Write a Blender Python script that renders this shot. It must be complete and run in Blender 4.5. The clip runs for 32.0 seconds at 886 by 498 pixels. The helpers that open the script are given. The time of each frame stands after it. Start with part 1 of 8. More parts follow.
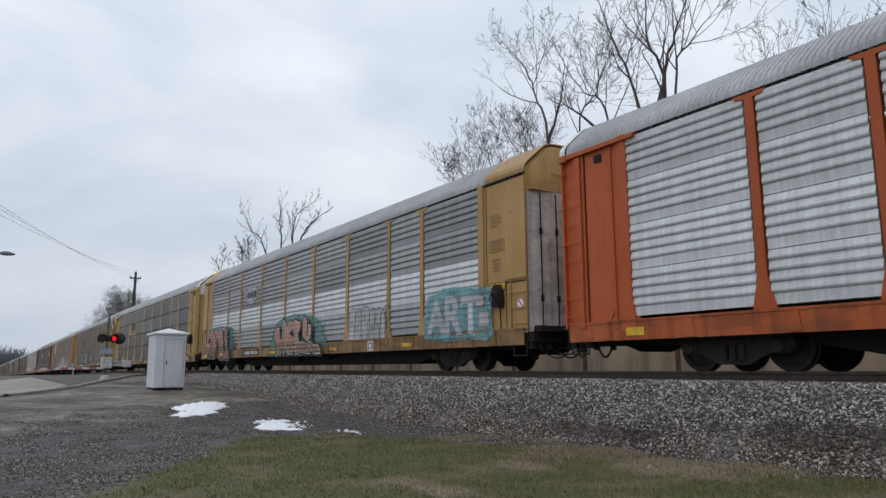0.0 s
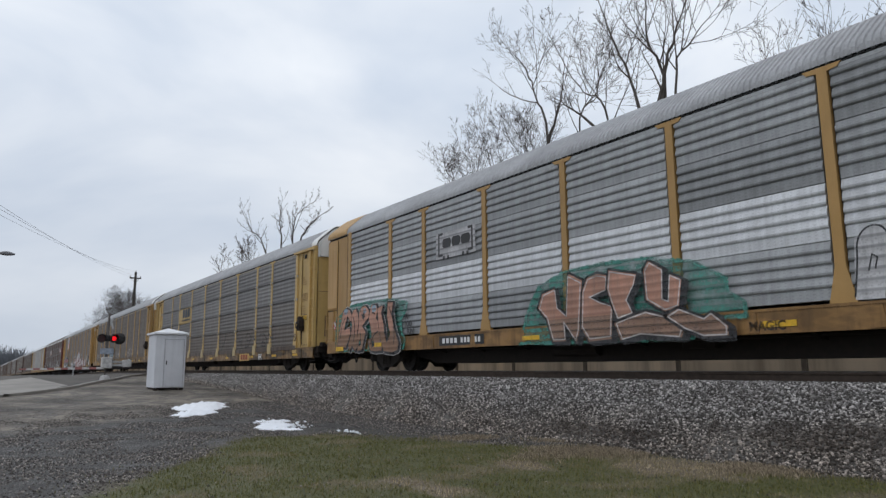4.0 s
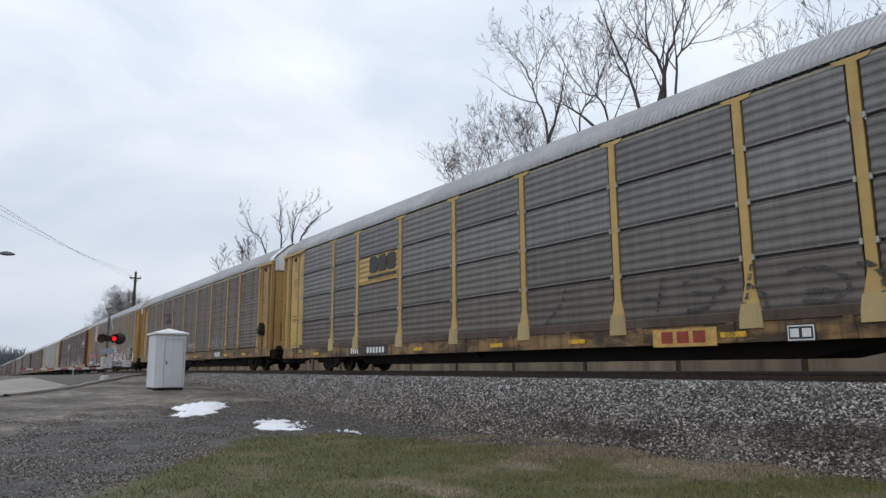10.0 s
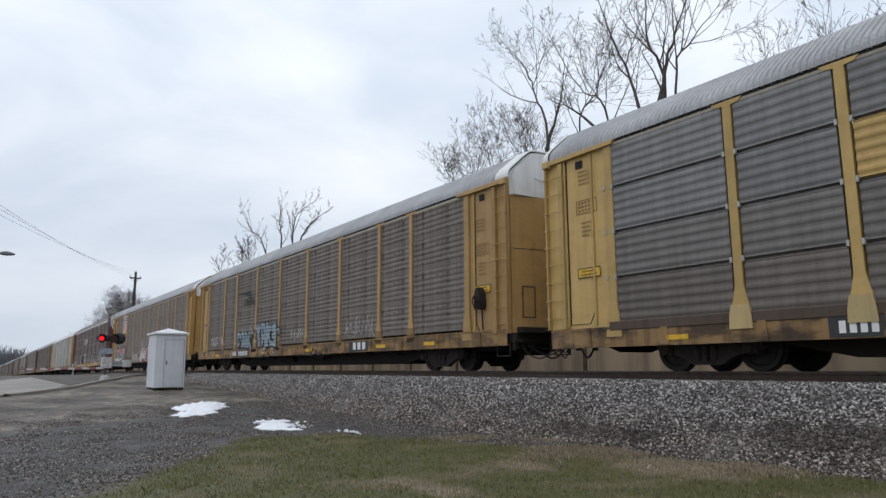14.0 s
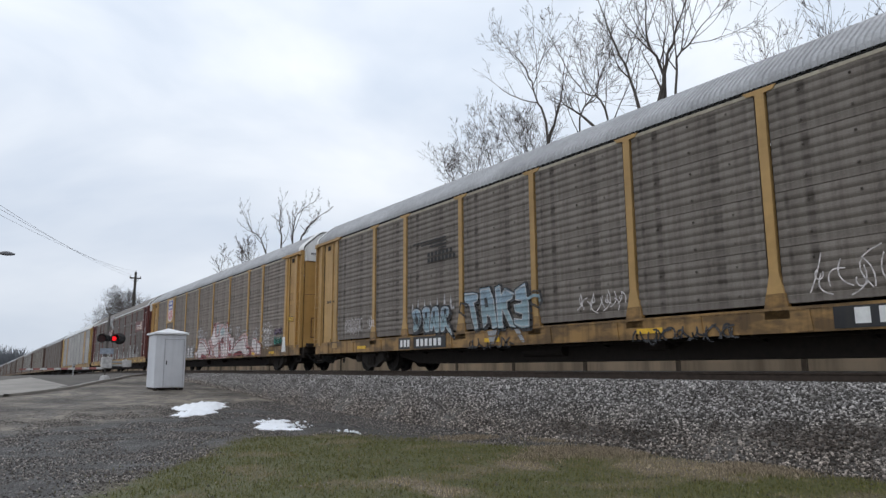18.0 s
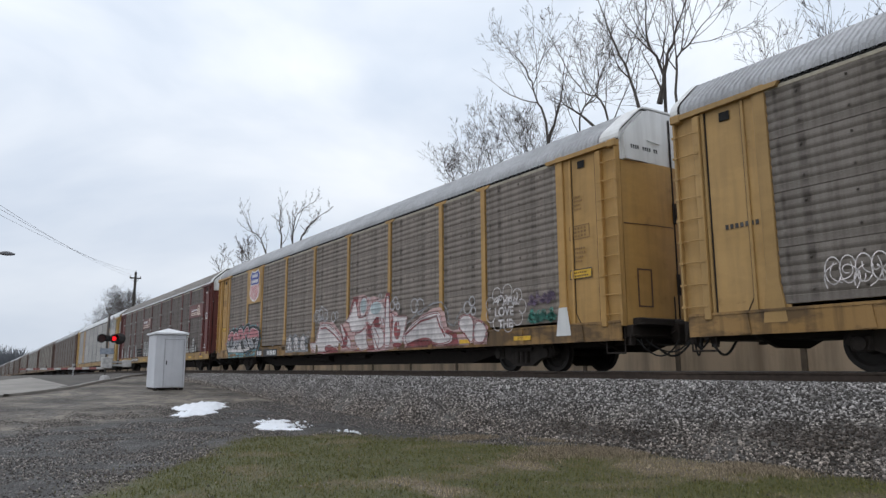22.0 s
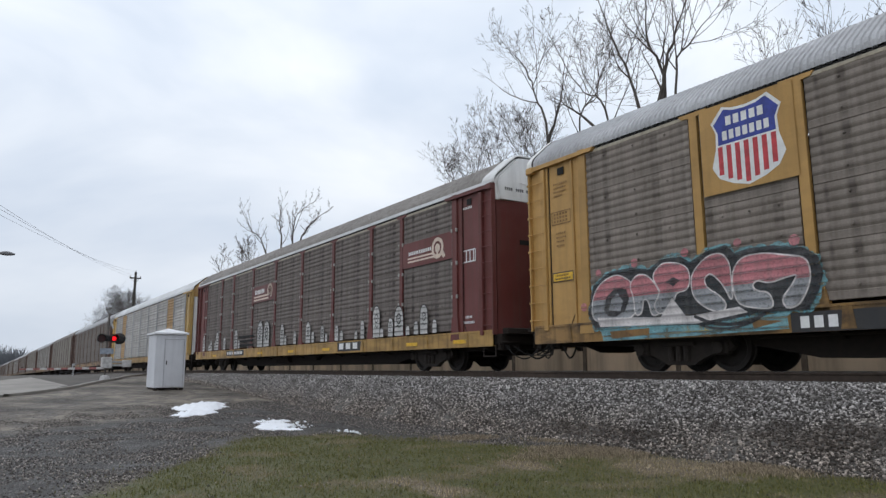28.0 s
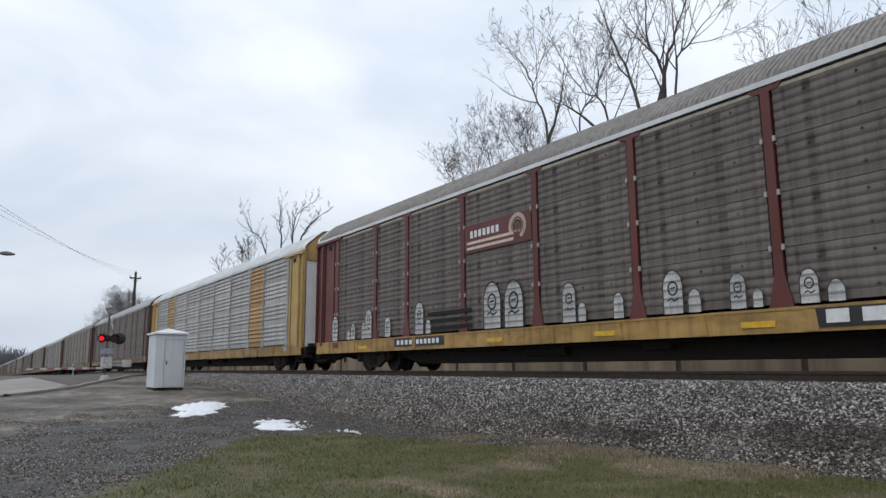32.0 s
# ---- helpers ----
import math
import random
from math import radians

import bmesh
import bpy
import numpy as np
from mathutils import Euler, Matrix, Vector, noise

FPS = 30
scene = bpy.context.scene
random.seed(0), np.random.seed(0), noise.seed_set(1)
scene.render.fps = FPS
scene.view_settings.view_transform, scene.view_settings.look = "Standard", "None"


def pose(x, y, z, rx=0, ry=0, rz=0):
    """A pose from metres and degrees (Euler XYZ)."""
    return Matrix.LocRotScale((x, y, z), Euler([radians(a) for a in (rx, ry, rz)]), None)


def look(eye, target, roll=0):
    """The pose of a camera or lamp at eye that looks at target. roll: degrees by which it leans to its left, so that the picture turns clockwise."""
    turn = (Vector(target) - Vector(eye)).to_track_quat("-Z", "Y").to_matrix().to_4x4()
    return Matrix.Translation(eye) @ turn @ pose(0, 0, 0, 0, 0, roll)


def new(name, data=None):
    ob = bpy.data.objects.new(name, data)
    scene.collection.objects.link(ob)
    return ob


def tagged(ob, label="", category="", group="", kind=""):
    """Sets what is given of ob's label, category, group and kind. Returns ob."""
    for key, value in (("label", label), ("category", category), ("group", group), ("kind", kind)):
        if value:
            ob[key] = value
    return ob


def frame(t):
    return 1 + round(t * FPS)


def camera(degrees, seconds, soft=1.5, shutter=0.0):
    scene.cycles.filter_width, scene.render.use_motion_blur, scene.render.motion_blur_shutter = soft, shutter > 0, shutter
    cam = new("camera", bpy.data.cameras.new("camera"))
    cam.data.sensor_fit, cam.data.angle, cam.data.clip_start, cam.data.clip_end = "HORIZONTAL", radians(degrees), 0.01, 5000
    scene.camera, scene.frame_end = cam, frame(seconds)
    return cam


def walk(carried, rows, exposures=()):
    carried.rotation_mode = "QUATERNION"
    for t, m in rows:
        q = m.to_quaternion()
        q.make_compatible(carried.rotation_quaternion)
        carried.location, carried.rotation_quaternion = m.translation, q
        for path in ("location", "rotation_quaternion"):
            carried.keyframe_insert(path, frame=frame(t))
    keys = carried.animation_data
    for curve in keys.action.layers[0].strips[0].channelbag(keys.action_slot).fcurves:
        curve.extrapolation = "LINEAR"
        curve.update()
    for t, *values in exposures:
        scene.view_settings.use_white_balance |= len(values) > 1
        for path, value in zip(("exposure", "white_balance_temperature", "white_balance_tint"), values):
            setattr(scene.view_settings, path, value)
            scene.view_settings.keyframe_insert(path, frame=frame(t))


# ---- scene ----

# ---- camera ----
EYE_Z = 1.35
RAIL_Z = 1.25          # top of the rails above the foreground grass
TRACK_Y = 12.02        # middle of the track


def dip(x):
    """How far the line and the land have fallen away beyond the level crossing."""
    d = max(0.0, min(480.0, -x) - 45.0)
    return 0.012 * (d * d / 80 if d < 40 else d - 20)


cam = camera(64.55, 32.0, soft=1.4)
YAW, PITCH = radians(56.305), radians(9.581)
EYE = Vector((0.0, 0.0, EYE_Z))
AIM = EYE + Vector((-math.sin(YAW) * math.cos(PITCH), math.cos(YAW) * math.cos(PITCH), math.sin(PITCH))) * 10
VIEW = look(EYE, AIM, -0.29)
walk(cam, [(0.0, VIEW), (32.0, VIEW)], exposures=[(0.0, -0.13), (5.5, -0.12), (8.5, -0.02), (12.0, 0.03), (32.0, 0.05)])

# ---- world and light ----
SUN_EL, SUN_AZ = radians(48), radians(200)
world = bpy.data.worlds.new("overcast_sky")
scene.world = world
world.use_nodes = True
wn, wl = world.node_tree.nodes, world.node_tree.links
wn.clear()
w_out = wn.new("ShaderNodeOutputWorld")
w_bg = wn.new("ShaderNodeBackground")
w_sky = wn.new("ShaderNodeTexSky")
w_sky.sky_type, w_sky.sun_disc = "NISHITA", False
w_sky.sun_elevation, w_sky.sun_rotation = SUN_EL, SUN_AZ
w_co = wn.new("ShaderNodeTexCoord")
w_map = wn.new("ShaderNodeMapping")
w_map.inputs["Scale"].default_value = (1.0, 1.0, 2.2)
w_n1 = wn.new("ShaderNodeTexNoise")
w_n1.inputs["Scale"].default_value, w_n1.inputs["Detail"].default_value = 2.1, 5.0
w_n1.inputs["Roughness"].default_value = 0.5
w_n1.inputs["Distortion"].default_value = 0.4
w_ramp = wn.new("ShaderNodeValToRGB")
w_ramp.color_ramp.elements[0].position, w_ramp.color_ramp.elements[1].position = 0.36, 0.66
w_ramp.color_ramp.elements[0].color = (0.73, 0.81, 0.94, 1)
w_ramp.color_ramp.elements[1].color = (1.045, 1.08, 1.14, 1)
w_scale = wn.new("ShaderNodeVectorMath")
w_scale.operation = "SCALE"
w_scale.inputs["Scale"].default_value = 0.05
w_mix = wn.new("ShaderNodeMix")
w_mix.data_type = "RGBA"
w_mix.inputs["Factor"].default_value = 0.93
wl.new(w_co.outputs["Generated"], w_map.inputs["Vector"])
wl.new(w_map.outputs["Vector"], w_n1.inputs["Vector"])
wl.new(w_n1.outputs["Fac"], w_ramp.inputs["Fac"])
wl.new(w_sky.outputs["Color"], w_scale.inputs[0])
wl.new(w_scale.outputs["Vector"], w_mix.inputs["A"])
# an overcast sky is dimmer and bluer towards the horizon
w_sep = wn.new("ShaderNodeSeparateXYZ")
wl.new(w_co.outputs["Generated"], w_sep.inputs["Vector"])
w_low = wn.new("ShaderNodeMapRange")
w_low.inputs["From Min"].default_value, w_low.inputs["From Max"].default_value = 0.0, 0.4
wl.new(w_sep.outputs["Z"], w_low.inputs["Value"])
w_tone = wn.new("ShaderNodeMix")
w_tone.data_type = "RGBA"
w_tone.inputs["A"].default_value, w_tone.inputs["B"].default_value = (0.655, 0.69, 0.735, 1), (1.05, 1.055, 1.05, 1)
wl.new(w_low.outputs["Result"], w_tone.inputs["Factor"])
w_dim = wn.new("ShaderNodeVectorMath")
w_dim.operation = "MULTIPLY"
wl.new(w_ramp.outputs["Color"], w_dim.inputs[0])
wl.new(w_tone.outputs["Result"], w_dim.inputs[1])
wl.new(w_dim.outputs["Vector"], w_mix.inputs["B"])
wl.new(w_mix.outputs["Result"], w_bg.inputs["Color"])
w_bg.inputs["Strength"].default_value = 1.0
wl.new(w_bg.outputs["Background"], w_out.inputs["Surface"])

sun_data = bpy.data.lights.new("sun", "SUN")
sun_data.energy, sun_data.angle, sun_data.color = 0.35, radians(40), (1.0, 0.97, 0.93)
sun = new("sun", sun_data)
sun.matrix_world = pose(0, 0, 60, 38, 0, 20)


# ---- materials ----
def shade(name, rough=0.7, metal=0.0):
    m = bpy.data.materials.new(name)
    m.use_nodes = True
    b = m.node_tree.nodes["Principled BSDF"]
    b.inputs["Roughness"].default_value, b.inputs["Metallic"].default_value = rough, metal
    return m, m.node_tree.nodes, m.node_tree.links, b


def node_noise(n, l, co, scale, detail=4.0, stretch=(1, 1, 1), rough=0.55):
    mp = n.new("ShaderNodeMapping")
    mp.inputs["Scale"].default_value = stretch
    l.new(co, mp.inputs["Vector"])
    t = n.new("ShaderNodeTexNoise")
    t.inputs["Scale"].default_value, t.inputs["Detail"].default_value, t.inputs["Roughness"].default_value = scale, detail, rough
    l.new(mp.outputs["Vector"], t.inputs["Vector"])
    return t.outputs["Fac"]


def node_ramp(n, l, fac, lo, hi):
    r = n.new("ShaderNodeMapRange")
    r.inputs["From Min"].default_value, r.inputs["From Max"].default_value = lo, hi
    l.new(fac, r.inputs["Value"])
    return r.outputs["Result"]


def node_mix(n, l, fac, a, b, mode="MIX"):
    x = n.new("ShaderNodeMix")
    x.data_type, x.blend_type = "RGBA", mode
    for key, v in (("Factor", fac), ("A", a), ("B", b)):
        if isinstance(v, (int, float)):
            x.inputs[key].default_value = v
        elif isinstance(v, tuple):
            x.inputs[key].default_value = (*v[:3], 1)
        else:
            l.new(v, x.inputs[key])
    return x.outputs["Result"]


def node_math(n, l, op, a, b):
    x = n.new("ShaderNodeMath")
    x.operation = op
    for i, v in enumerate((a, b)):
        if isinstance(v, (int, float)):
            x.inputs[i].default_value = v
        else:
            l.new(v, x.inputs[i])
    return x.outputs["Value"]


def node_bump(n, l, b, height, strength, distance=0.01):
    x = n.new("ShaderNodeBump")
    x.inputs["Strength"].default_value, x.inputs["Distance"].default_value = strength, distance
    l.new(height, x.inputs["Height"])
    l.new(x.outputs["Normal"], b.inputs["Normal"])


def painted(name, color, grime=(0.09, 0.075, 0.06), amount=0.45, rust=0.25, rough=0.6, streak=7.0, soot=0.0):
    """Old paint: faded patches, grime that ran down in streaks, rust spots."""
    m, n, l, b = shade(name, rough)
    b.inputs["Specular IOR Level"].default_value = 0.3
    co = n.new("ShaderNodeTexCoord").outputs["Object"]
    rnd = n.new("ShaderNodeObjectInfo").outputs["Random"]
    big = node_noise(n, l, co, 0.7, 5)
    run = node_noise(n, l, co, streak, 6, (1, 1, 0.09))
    fine = node_noise(n, l, co, 60, 3)
    faded = tuple(min(1, c * 1.15 + 0.02) for c in color)
    c = node_mix(n, l, node_ramp(n, l, big, 0.35, 0.7), color, faded)
    c = node_mix(n, l, node_math(n, l, "MULTIPLY", node_ramp(n, l, run, 0.45, 0.75), amount), c, grime)
    c = node_mix(n, l, node_math(n, l, "MULTIPLY", node_ramp(n, l, fine, 0.3, 0.8), 0.25), c, tuple(x * 0.6 for x in color))
    spots = node_math(n, l, "MULTIPLY", node_ramp(n, l, node_noise(n, l, co, 2.3, 8, rough=0.7), 0.6, 0.68), rust)
    c = node_mix(n, l, spots, c, (0.11, 0.045, 0.02))
    if soot:
        flakes = node_noise(n, l, co, 1.1, 7, (0.8, 1, 2.2), 0.62)
        c = node_mix(n, l, node_math(n, l, "MULTIPLY", node_ramp(n, l, flakes, 0.44, 0.56), soot), c, (0.026, 0.02, 0.017))
    hs = n.new("ShaderNodeHueSaturation")
    l.new(node_math(n, l, "ADD", node_math(n, l, "MULTIPLY", rnd, 0.22), 0.89), hs.inputs["Value"])
    l.new(c, hs.inputs["Color"])
    l.new(hs.outputs["Color"], b.inputs["Base Color"])
    l.new(node_ramp(n, l, run, -0.6, 1.6), b.inputs["Roughness"])
    node_bump(n, l, b, fine, 0.15, 0.004)
    return m


def sheet_metal(name, color, dirt, amount, dots=0.4, spread=0.3, metal=0.25, plaid=0.0):
    """Galvanised perforated side sheets: dull grey, streaked, with rows of small holes."""
    m, n, l, b = shade(name, 0.7, metal)
    b.inputs["Specular IOR Level"].default_value = 0.2
    tc = n.new("ShaderNodeTexCoord")
    co = tc.outputs["Object"]
    rnd = n.new("ShaderNodeObjectInfo").outputs["Random"]
    big = node_noise(n, l, co, 0.9, 5)
    run = node_noise(n, l, co, 9, 6, (1, 1, 0.07))
    fine = node_noise(n, l, co, 45, 4)
    c = node_mix(n, l, node_ramp(n, l, big, 0.3, 0.75), tuple(x * 0.78 for x in color), tuple(min(1, x * 1.12) for x in color))
    c = node_mix(n, l, node_math(n, l, "MULTIPLY", node_ramp(n, l, run, 0.38, 0.72), amount), c, dirt)
    c = node_mix(n, l, node_math(n, l, "MULTIPLY", node_ramp(n, l, fine, 0.35, 0.75), 0.3), c, tuple(x * 0.5 for x in color))
    if plaid:
        bars = node_noise(n, l, co, 3.2, 2, (1, 1, 0.02))
        rows = node_noise(n, l, co, 5.0, 2, (0.03, 0.03, 1))
        k = node_math(n, l, "MULTIPLY", node_ramp(n, l, bars, 0.5, 0.62), node_ramp(n, l, rows, 0.4, 0.6))
        c = node_mix(n, l, node_math(n, l, "MULTIPLY", k, plaid), c, tuple(x * 0.45 for x in dirt))
    mp = n.new("ShaderNodeMapping")
    mp.inputs["Scale"].default_value = (9.0, 1.0, 19.0)
    l.new(co, mp.inputs["Vector"])
    vo = n.new("ShaderNodeTexVoronoi")
    vo.inputs["Scale"].default_value, vo.inputs["Randomness"].default_value = 1.0, 0.12
    vo.voronoi_dimensions = "3D"
    l.new(mp.outputs["Vector"], vo.inputs["Vector"])
    hole = node_math(n, l, "LESS_THAN", vo.outputs["Distance"], 0.22)
    c = node_mix(n, l, node_math(n, l, "MULTIPLY", hole, dots), c, tuple(x * 0.3 for x in color))
    hs = n.new("ShaderNodeHueSaturation")
    l.new(node_math(n, l, "ADD", node_math(n, l, "MULTIPLY", rnd, spread), 1 - spread / 2), hs.inputs["Value"])
    l.new(c, hs.inputs["Color"])
    l.new(hs.outputs["Color"], b.inputs["Base Color"])
    l.new(node_ramp(n, l, fine, -1.6, 1.4), b.inputs["Roughness"])
    node_bump(n, l, b, fine, 0.2, 0.004)
    return m


def plain(name, color, rough=0.7, metal=0.0, vary=0.35, scale=8.0, bump=0.2, glow=0.0):
    m, n, l, b = shade(name, rough, metal)
    co = n.new("ShaderNodeTexCoord").outputs["Object"]
    a = node_noise(n, l, co, scale, 6)
    f = node_noise(n, l, co, scale * 9, 3)
    c = node_mix(n, l, node_ramp(n, l, a, 0.3, 0.7), tuple(x * (1 - vary) for x in color), tuple(min(1, x * (1 + vary * 0.6)) for x in color))
    c = node_mix(n, l, node_math(n, l, "MULTIPLY", node_ramp(n, l, f, 0.35, 0.75), vary * 0.6), c, tuple(x * 0.55 for x in color))
    l.new(c, b.inputs["Base Color"])
    node_bump(n, l, b, f, bump, 0.005)
    if glow:
        b.inputs["Emission Color"].default_value = (*color, 1)
        b.inputs["Emission Strength"].default_value = glow
    return m


ROOF_GREY = sheet_metal("roof_sheet", (0.5, 0.505, 0.52), (0.26, 0.255, 0.255), 0.45, 0.0, 0.1, 0.15)
ROOF_BROWN = sheet_metal("roof_sheet_weathered", (0.33, 0.31, 0.29), (0.12, 0.1, 0.09), 0.7, 0.0, 0.1, 0.1)
ROOF_WHITE = sheet_metal("roof_sheet_white", (0.78, 0.79, 0.8), (0.5, 0.5, 0.5), 0.3, 0.0, 0.1, 0.0)
SHEET_BRIGHT = sheet_metal("side_sheet_bright", (0.74, 0.75, 0.77), (0.3, 0.3, 0.31), 0.4, 0.2, 0.2, 0.15)
SHEET_SILVER = sheet_metal("side_sheet_silver", (0.41, 0.42, 0.43), (0.19, 0.19, 0.19), 0.5, 0.2, 0.35, 0.15)
SHEET_GREY = sheet_metal("side_sheet_grey", (0.255, 0.25, 0.248), (0.125, 0.114, 0.106), 0.42, 0.06, 0.22, 0.1, 0.05)
SHEET_GRIMED = sheet_metal("side_sheet_grimed", (0.22, 0.207, 0.197), (0.105, 0.092, 0.082), 0.42, 0.06, 0.2, 0.08, 0.05)
SHEET_CAKED = sheet_metal("side_sheet_caked", (0.185, 0.163, 0.147), (0.085, 0.07, 0.06), 0.45, 0.06, 0.18, 0.05, 0.05)
SHEET_DULL = sheet_metal("side_sheet_dull", (0.232, 0.204, 0.18), (0.092, 0.075, 0.062), 0.6, 0.14, 0.1, 0.05, 0.8)
SHEET_FADED = sheet_metal("side_sheet_faded", (0.285, 0.246, 0.214), (0.115, 0.094, 0.078), 0.55, 0.14, 0.1, 0.05, 0.7)
SHEET_TAN = sheet_metal("side_sheet_tan", (0.31, 0.285, 0.25), (0.16, 0.14, 0.12), 0.6, 0.3, 0.2, 0.1, 0.3)
SHEET_PALE = sheet_metal("side_sheet_pale", (0.36, 0.345, 0.32), (0.18, 0.165, 0.15), 0.5, 0.25, 0.2, 0.1, 0.2)
SHEET_MOTTLED = sheet_metal("side_sheet_mottled", (0.56, 0.55, 0.53), (0.26, 0.24, 0.22), 0.6, 0.2, 0.25, 0.1, 0.4)
SHEET_DARK = sheet_metal("side_sheet_sooty", (0.205, 0.178, 0.162), (0.075, 0.06, 0.053), 0.55, 0.14, 0.12, 0.02, 0.8)
ORANGE = painted("orange_paint", (0.43, 0.083, 0.016), amount=0.22, rust=0.18)
TAN = painted("tan_yellow_paint", (0.39, 0.23, 0.08), amount=0.2, rust=0.2)
YELLOW = painted("yellow_paint", (0.5, 0.335, 0.12), amount=0.22, rust=0.24, soot=0.08)
OCHRE = painted("ochre_paint", (0.45, 0.262, 0.082), amount=0.25, rust=0.25, soot=0.1)
GOLD = painted("golden_paint", (0.42, 0.258, 0.095), amount=0.25, rust=0.3, soot=0.1)
MAROON = painted("maroon_paint", (0.125, 0.03, 0.026), amount=0.4, rust=0.15)
BROWN = painted("brown_paint", (0.1, 0.055, 0.04), amount=0.4, rust=0.3)
CREAM = painted("worn_cream_paint", (0.46, 0.345, 0.165), amount=0.4, rust=0.25)
WHITE = painted("white_paint", (0.72, 0.72, 0.71), (0.3, 0.28, 0.26), 0.25, 0.05)
WHITE_WORN = painted("worn_white_paint", (0.62, 0.6, 0.58), (0.2, 0.17, 0.15), 0.7, 0.45, soot=0.3)
BLACK = painted("black_paint", (0.022, 0.022, 0.024), amount=0.3, rust=0.3)
SILL_ORANGE = painted("orange_sill_paint", (0.4, 0.085, 0.018), (0.06, 0.03, 0.02), 0.6, 0.4, soot=0.35)
SILL_RUSTY = painted("rusty_sill_paint", (0.28, 0.165, 0.065), (0.045, 0.032, 0.023), 0.75, 0.7, soot=0.8)
SILL_OCHRE = painted("ochre_sill_paint", (0.3, 0.17, 0.055), (0.05, 0.034, 0.023), 0.7, 0.65, soot=0.62)
SILL_YELLOW = painted("yellow_sill_paint", (0.4, 0.24, 0.07), (0.07, 0.045, 0.028), 0.55, 0.4, soot=0.3)
SILL_GRIMY = painted("grimy_chord_paint", (0.07, 0.046, 0.032), (0.03, 0.022, 0.018), 0.6, 0.4)
SILL_TAN = painted("tan_sill_paint", (0.3, 0.16, 0.05), (0.06, 0.04, 0.028), 0.7, 0.5, soot=0.4)
MARK_YELLOW = plain("marker_yellow", (0.72, 0.42, 0.02), 0.5)
STEEL = plain("sooty_steel", (0.021, 0.0142, 0.0108), 0.85, 0.1)
TRUCK_STEEL = plain("dusty_truck_steel", (0.036, 0.028, 0.023), 0.85, 0.1)
WHEEL_STEEL = plain("wheel_steel", (0.026, 0.021, 0.018), 0.7, 0.3)
RAIL_RUST = plain("rail_rust", (0.085, 0.06, 0.045), 0.75, 0.2)
RAIL_SHINE = plain("rail_head_steel", (0.4, 0.4, 0.4), 0.3, 0.9, 0.15)
DARK = plain("dark_gap", (0.012, 0.012, 0.012), 0.9)
def sprayed(name, color, cover=0.95, worn=0.5, mist=0.0):
    """Spray paint on ribbed sheet: uneven colour, streaks, worn spots, and even bands of thin cover that stand in for
    the ribs' shadow lines.
    """
    m, n, l, b = shade(name, 0.65)
    co = n.new("ShaderNodeTexCoord").outputs["Object"]
    big = node_noise(n, l, co, 1.6, 5)
    run = node_noise(n, l, co, 11, 6, (1, 1, 0.12))
    fine = node_noise(n, l, co, 30, 5)
    c = node_mix(n, l, node_ramp(n, l, big, 0.3, 0.7), tuple(x * 0.7 for x in color), tuple(min(1, x * 1.15) for x in color))
    c = node_mix(n, l, node_math(n, l, "MULTIPLY", node_ramp(n, l, run, 0.45, 0.75), 0.4), c, (0.16, 0.155, 0.15))
    l.new(c, b.inputs["Base Color"])
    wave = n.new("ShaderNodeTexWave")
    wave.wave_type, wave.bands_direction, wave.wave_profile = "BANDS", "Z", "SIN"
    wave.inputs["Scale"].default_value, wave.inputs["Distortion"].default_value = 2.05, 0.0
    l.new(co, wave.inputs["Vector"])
    # shadow lines of the ribs, put into the paint as bands of lower cover
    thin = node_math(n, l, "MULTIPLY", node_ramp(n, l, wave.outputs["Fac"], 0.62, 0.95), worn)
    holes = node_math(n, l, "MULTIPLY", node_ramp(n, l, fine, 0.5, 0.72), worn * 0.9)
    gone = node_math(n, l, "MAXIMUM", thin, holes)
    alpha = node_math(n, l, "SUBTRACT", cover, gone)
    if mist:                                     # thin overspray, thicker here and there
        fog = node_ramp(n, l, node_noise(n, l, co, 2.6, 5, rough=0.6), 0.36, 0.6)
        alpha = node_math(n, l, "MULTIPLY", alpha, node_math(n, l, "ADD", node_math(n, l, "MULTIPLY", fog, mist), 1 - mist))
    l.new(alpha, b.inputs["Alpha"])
    node_bump(n, l, b, wave.outputs["Fac"], 0.35, 0.02)
    return m


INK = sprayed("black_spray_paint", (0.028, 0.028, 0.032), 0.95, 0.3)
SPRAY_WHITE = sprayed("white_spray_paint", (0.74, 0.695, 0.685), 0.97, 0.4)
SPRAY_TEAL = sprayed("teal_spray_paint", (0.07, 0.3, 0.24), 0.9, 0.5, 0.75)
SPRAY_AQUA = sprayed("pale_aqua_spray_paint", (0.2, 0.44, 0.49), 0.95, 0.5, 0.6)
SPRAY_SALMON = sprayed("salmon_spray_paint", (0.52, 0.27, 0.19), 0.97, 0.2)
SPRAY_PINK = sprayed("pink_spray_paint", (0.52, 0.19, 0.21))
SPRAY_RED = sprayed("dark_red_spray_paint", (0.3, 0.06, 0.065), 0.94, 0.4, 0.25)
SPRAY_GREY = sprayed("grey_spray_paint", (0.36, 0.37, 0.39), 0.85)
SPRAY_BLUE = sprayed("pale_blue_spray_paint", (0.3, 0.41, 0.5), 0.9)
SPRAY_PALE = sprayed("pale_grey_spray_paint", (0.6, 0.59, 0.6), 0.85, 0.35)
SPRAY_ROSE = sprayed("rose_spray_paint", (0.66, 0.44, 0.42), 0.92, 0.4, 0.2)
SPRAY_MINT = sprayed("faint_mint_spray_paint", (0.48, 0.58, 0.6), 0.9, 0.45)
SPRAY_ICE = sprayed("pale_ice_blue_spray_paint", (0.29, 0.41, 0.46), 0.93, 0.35)
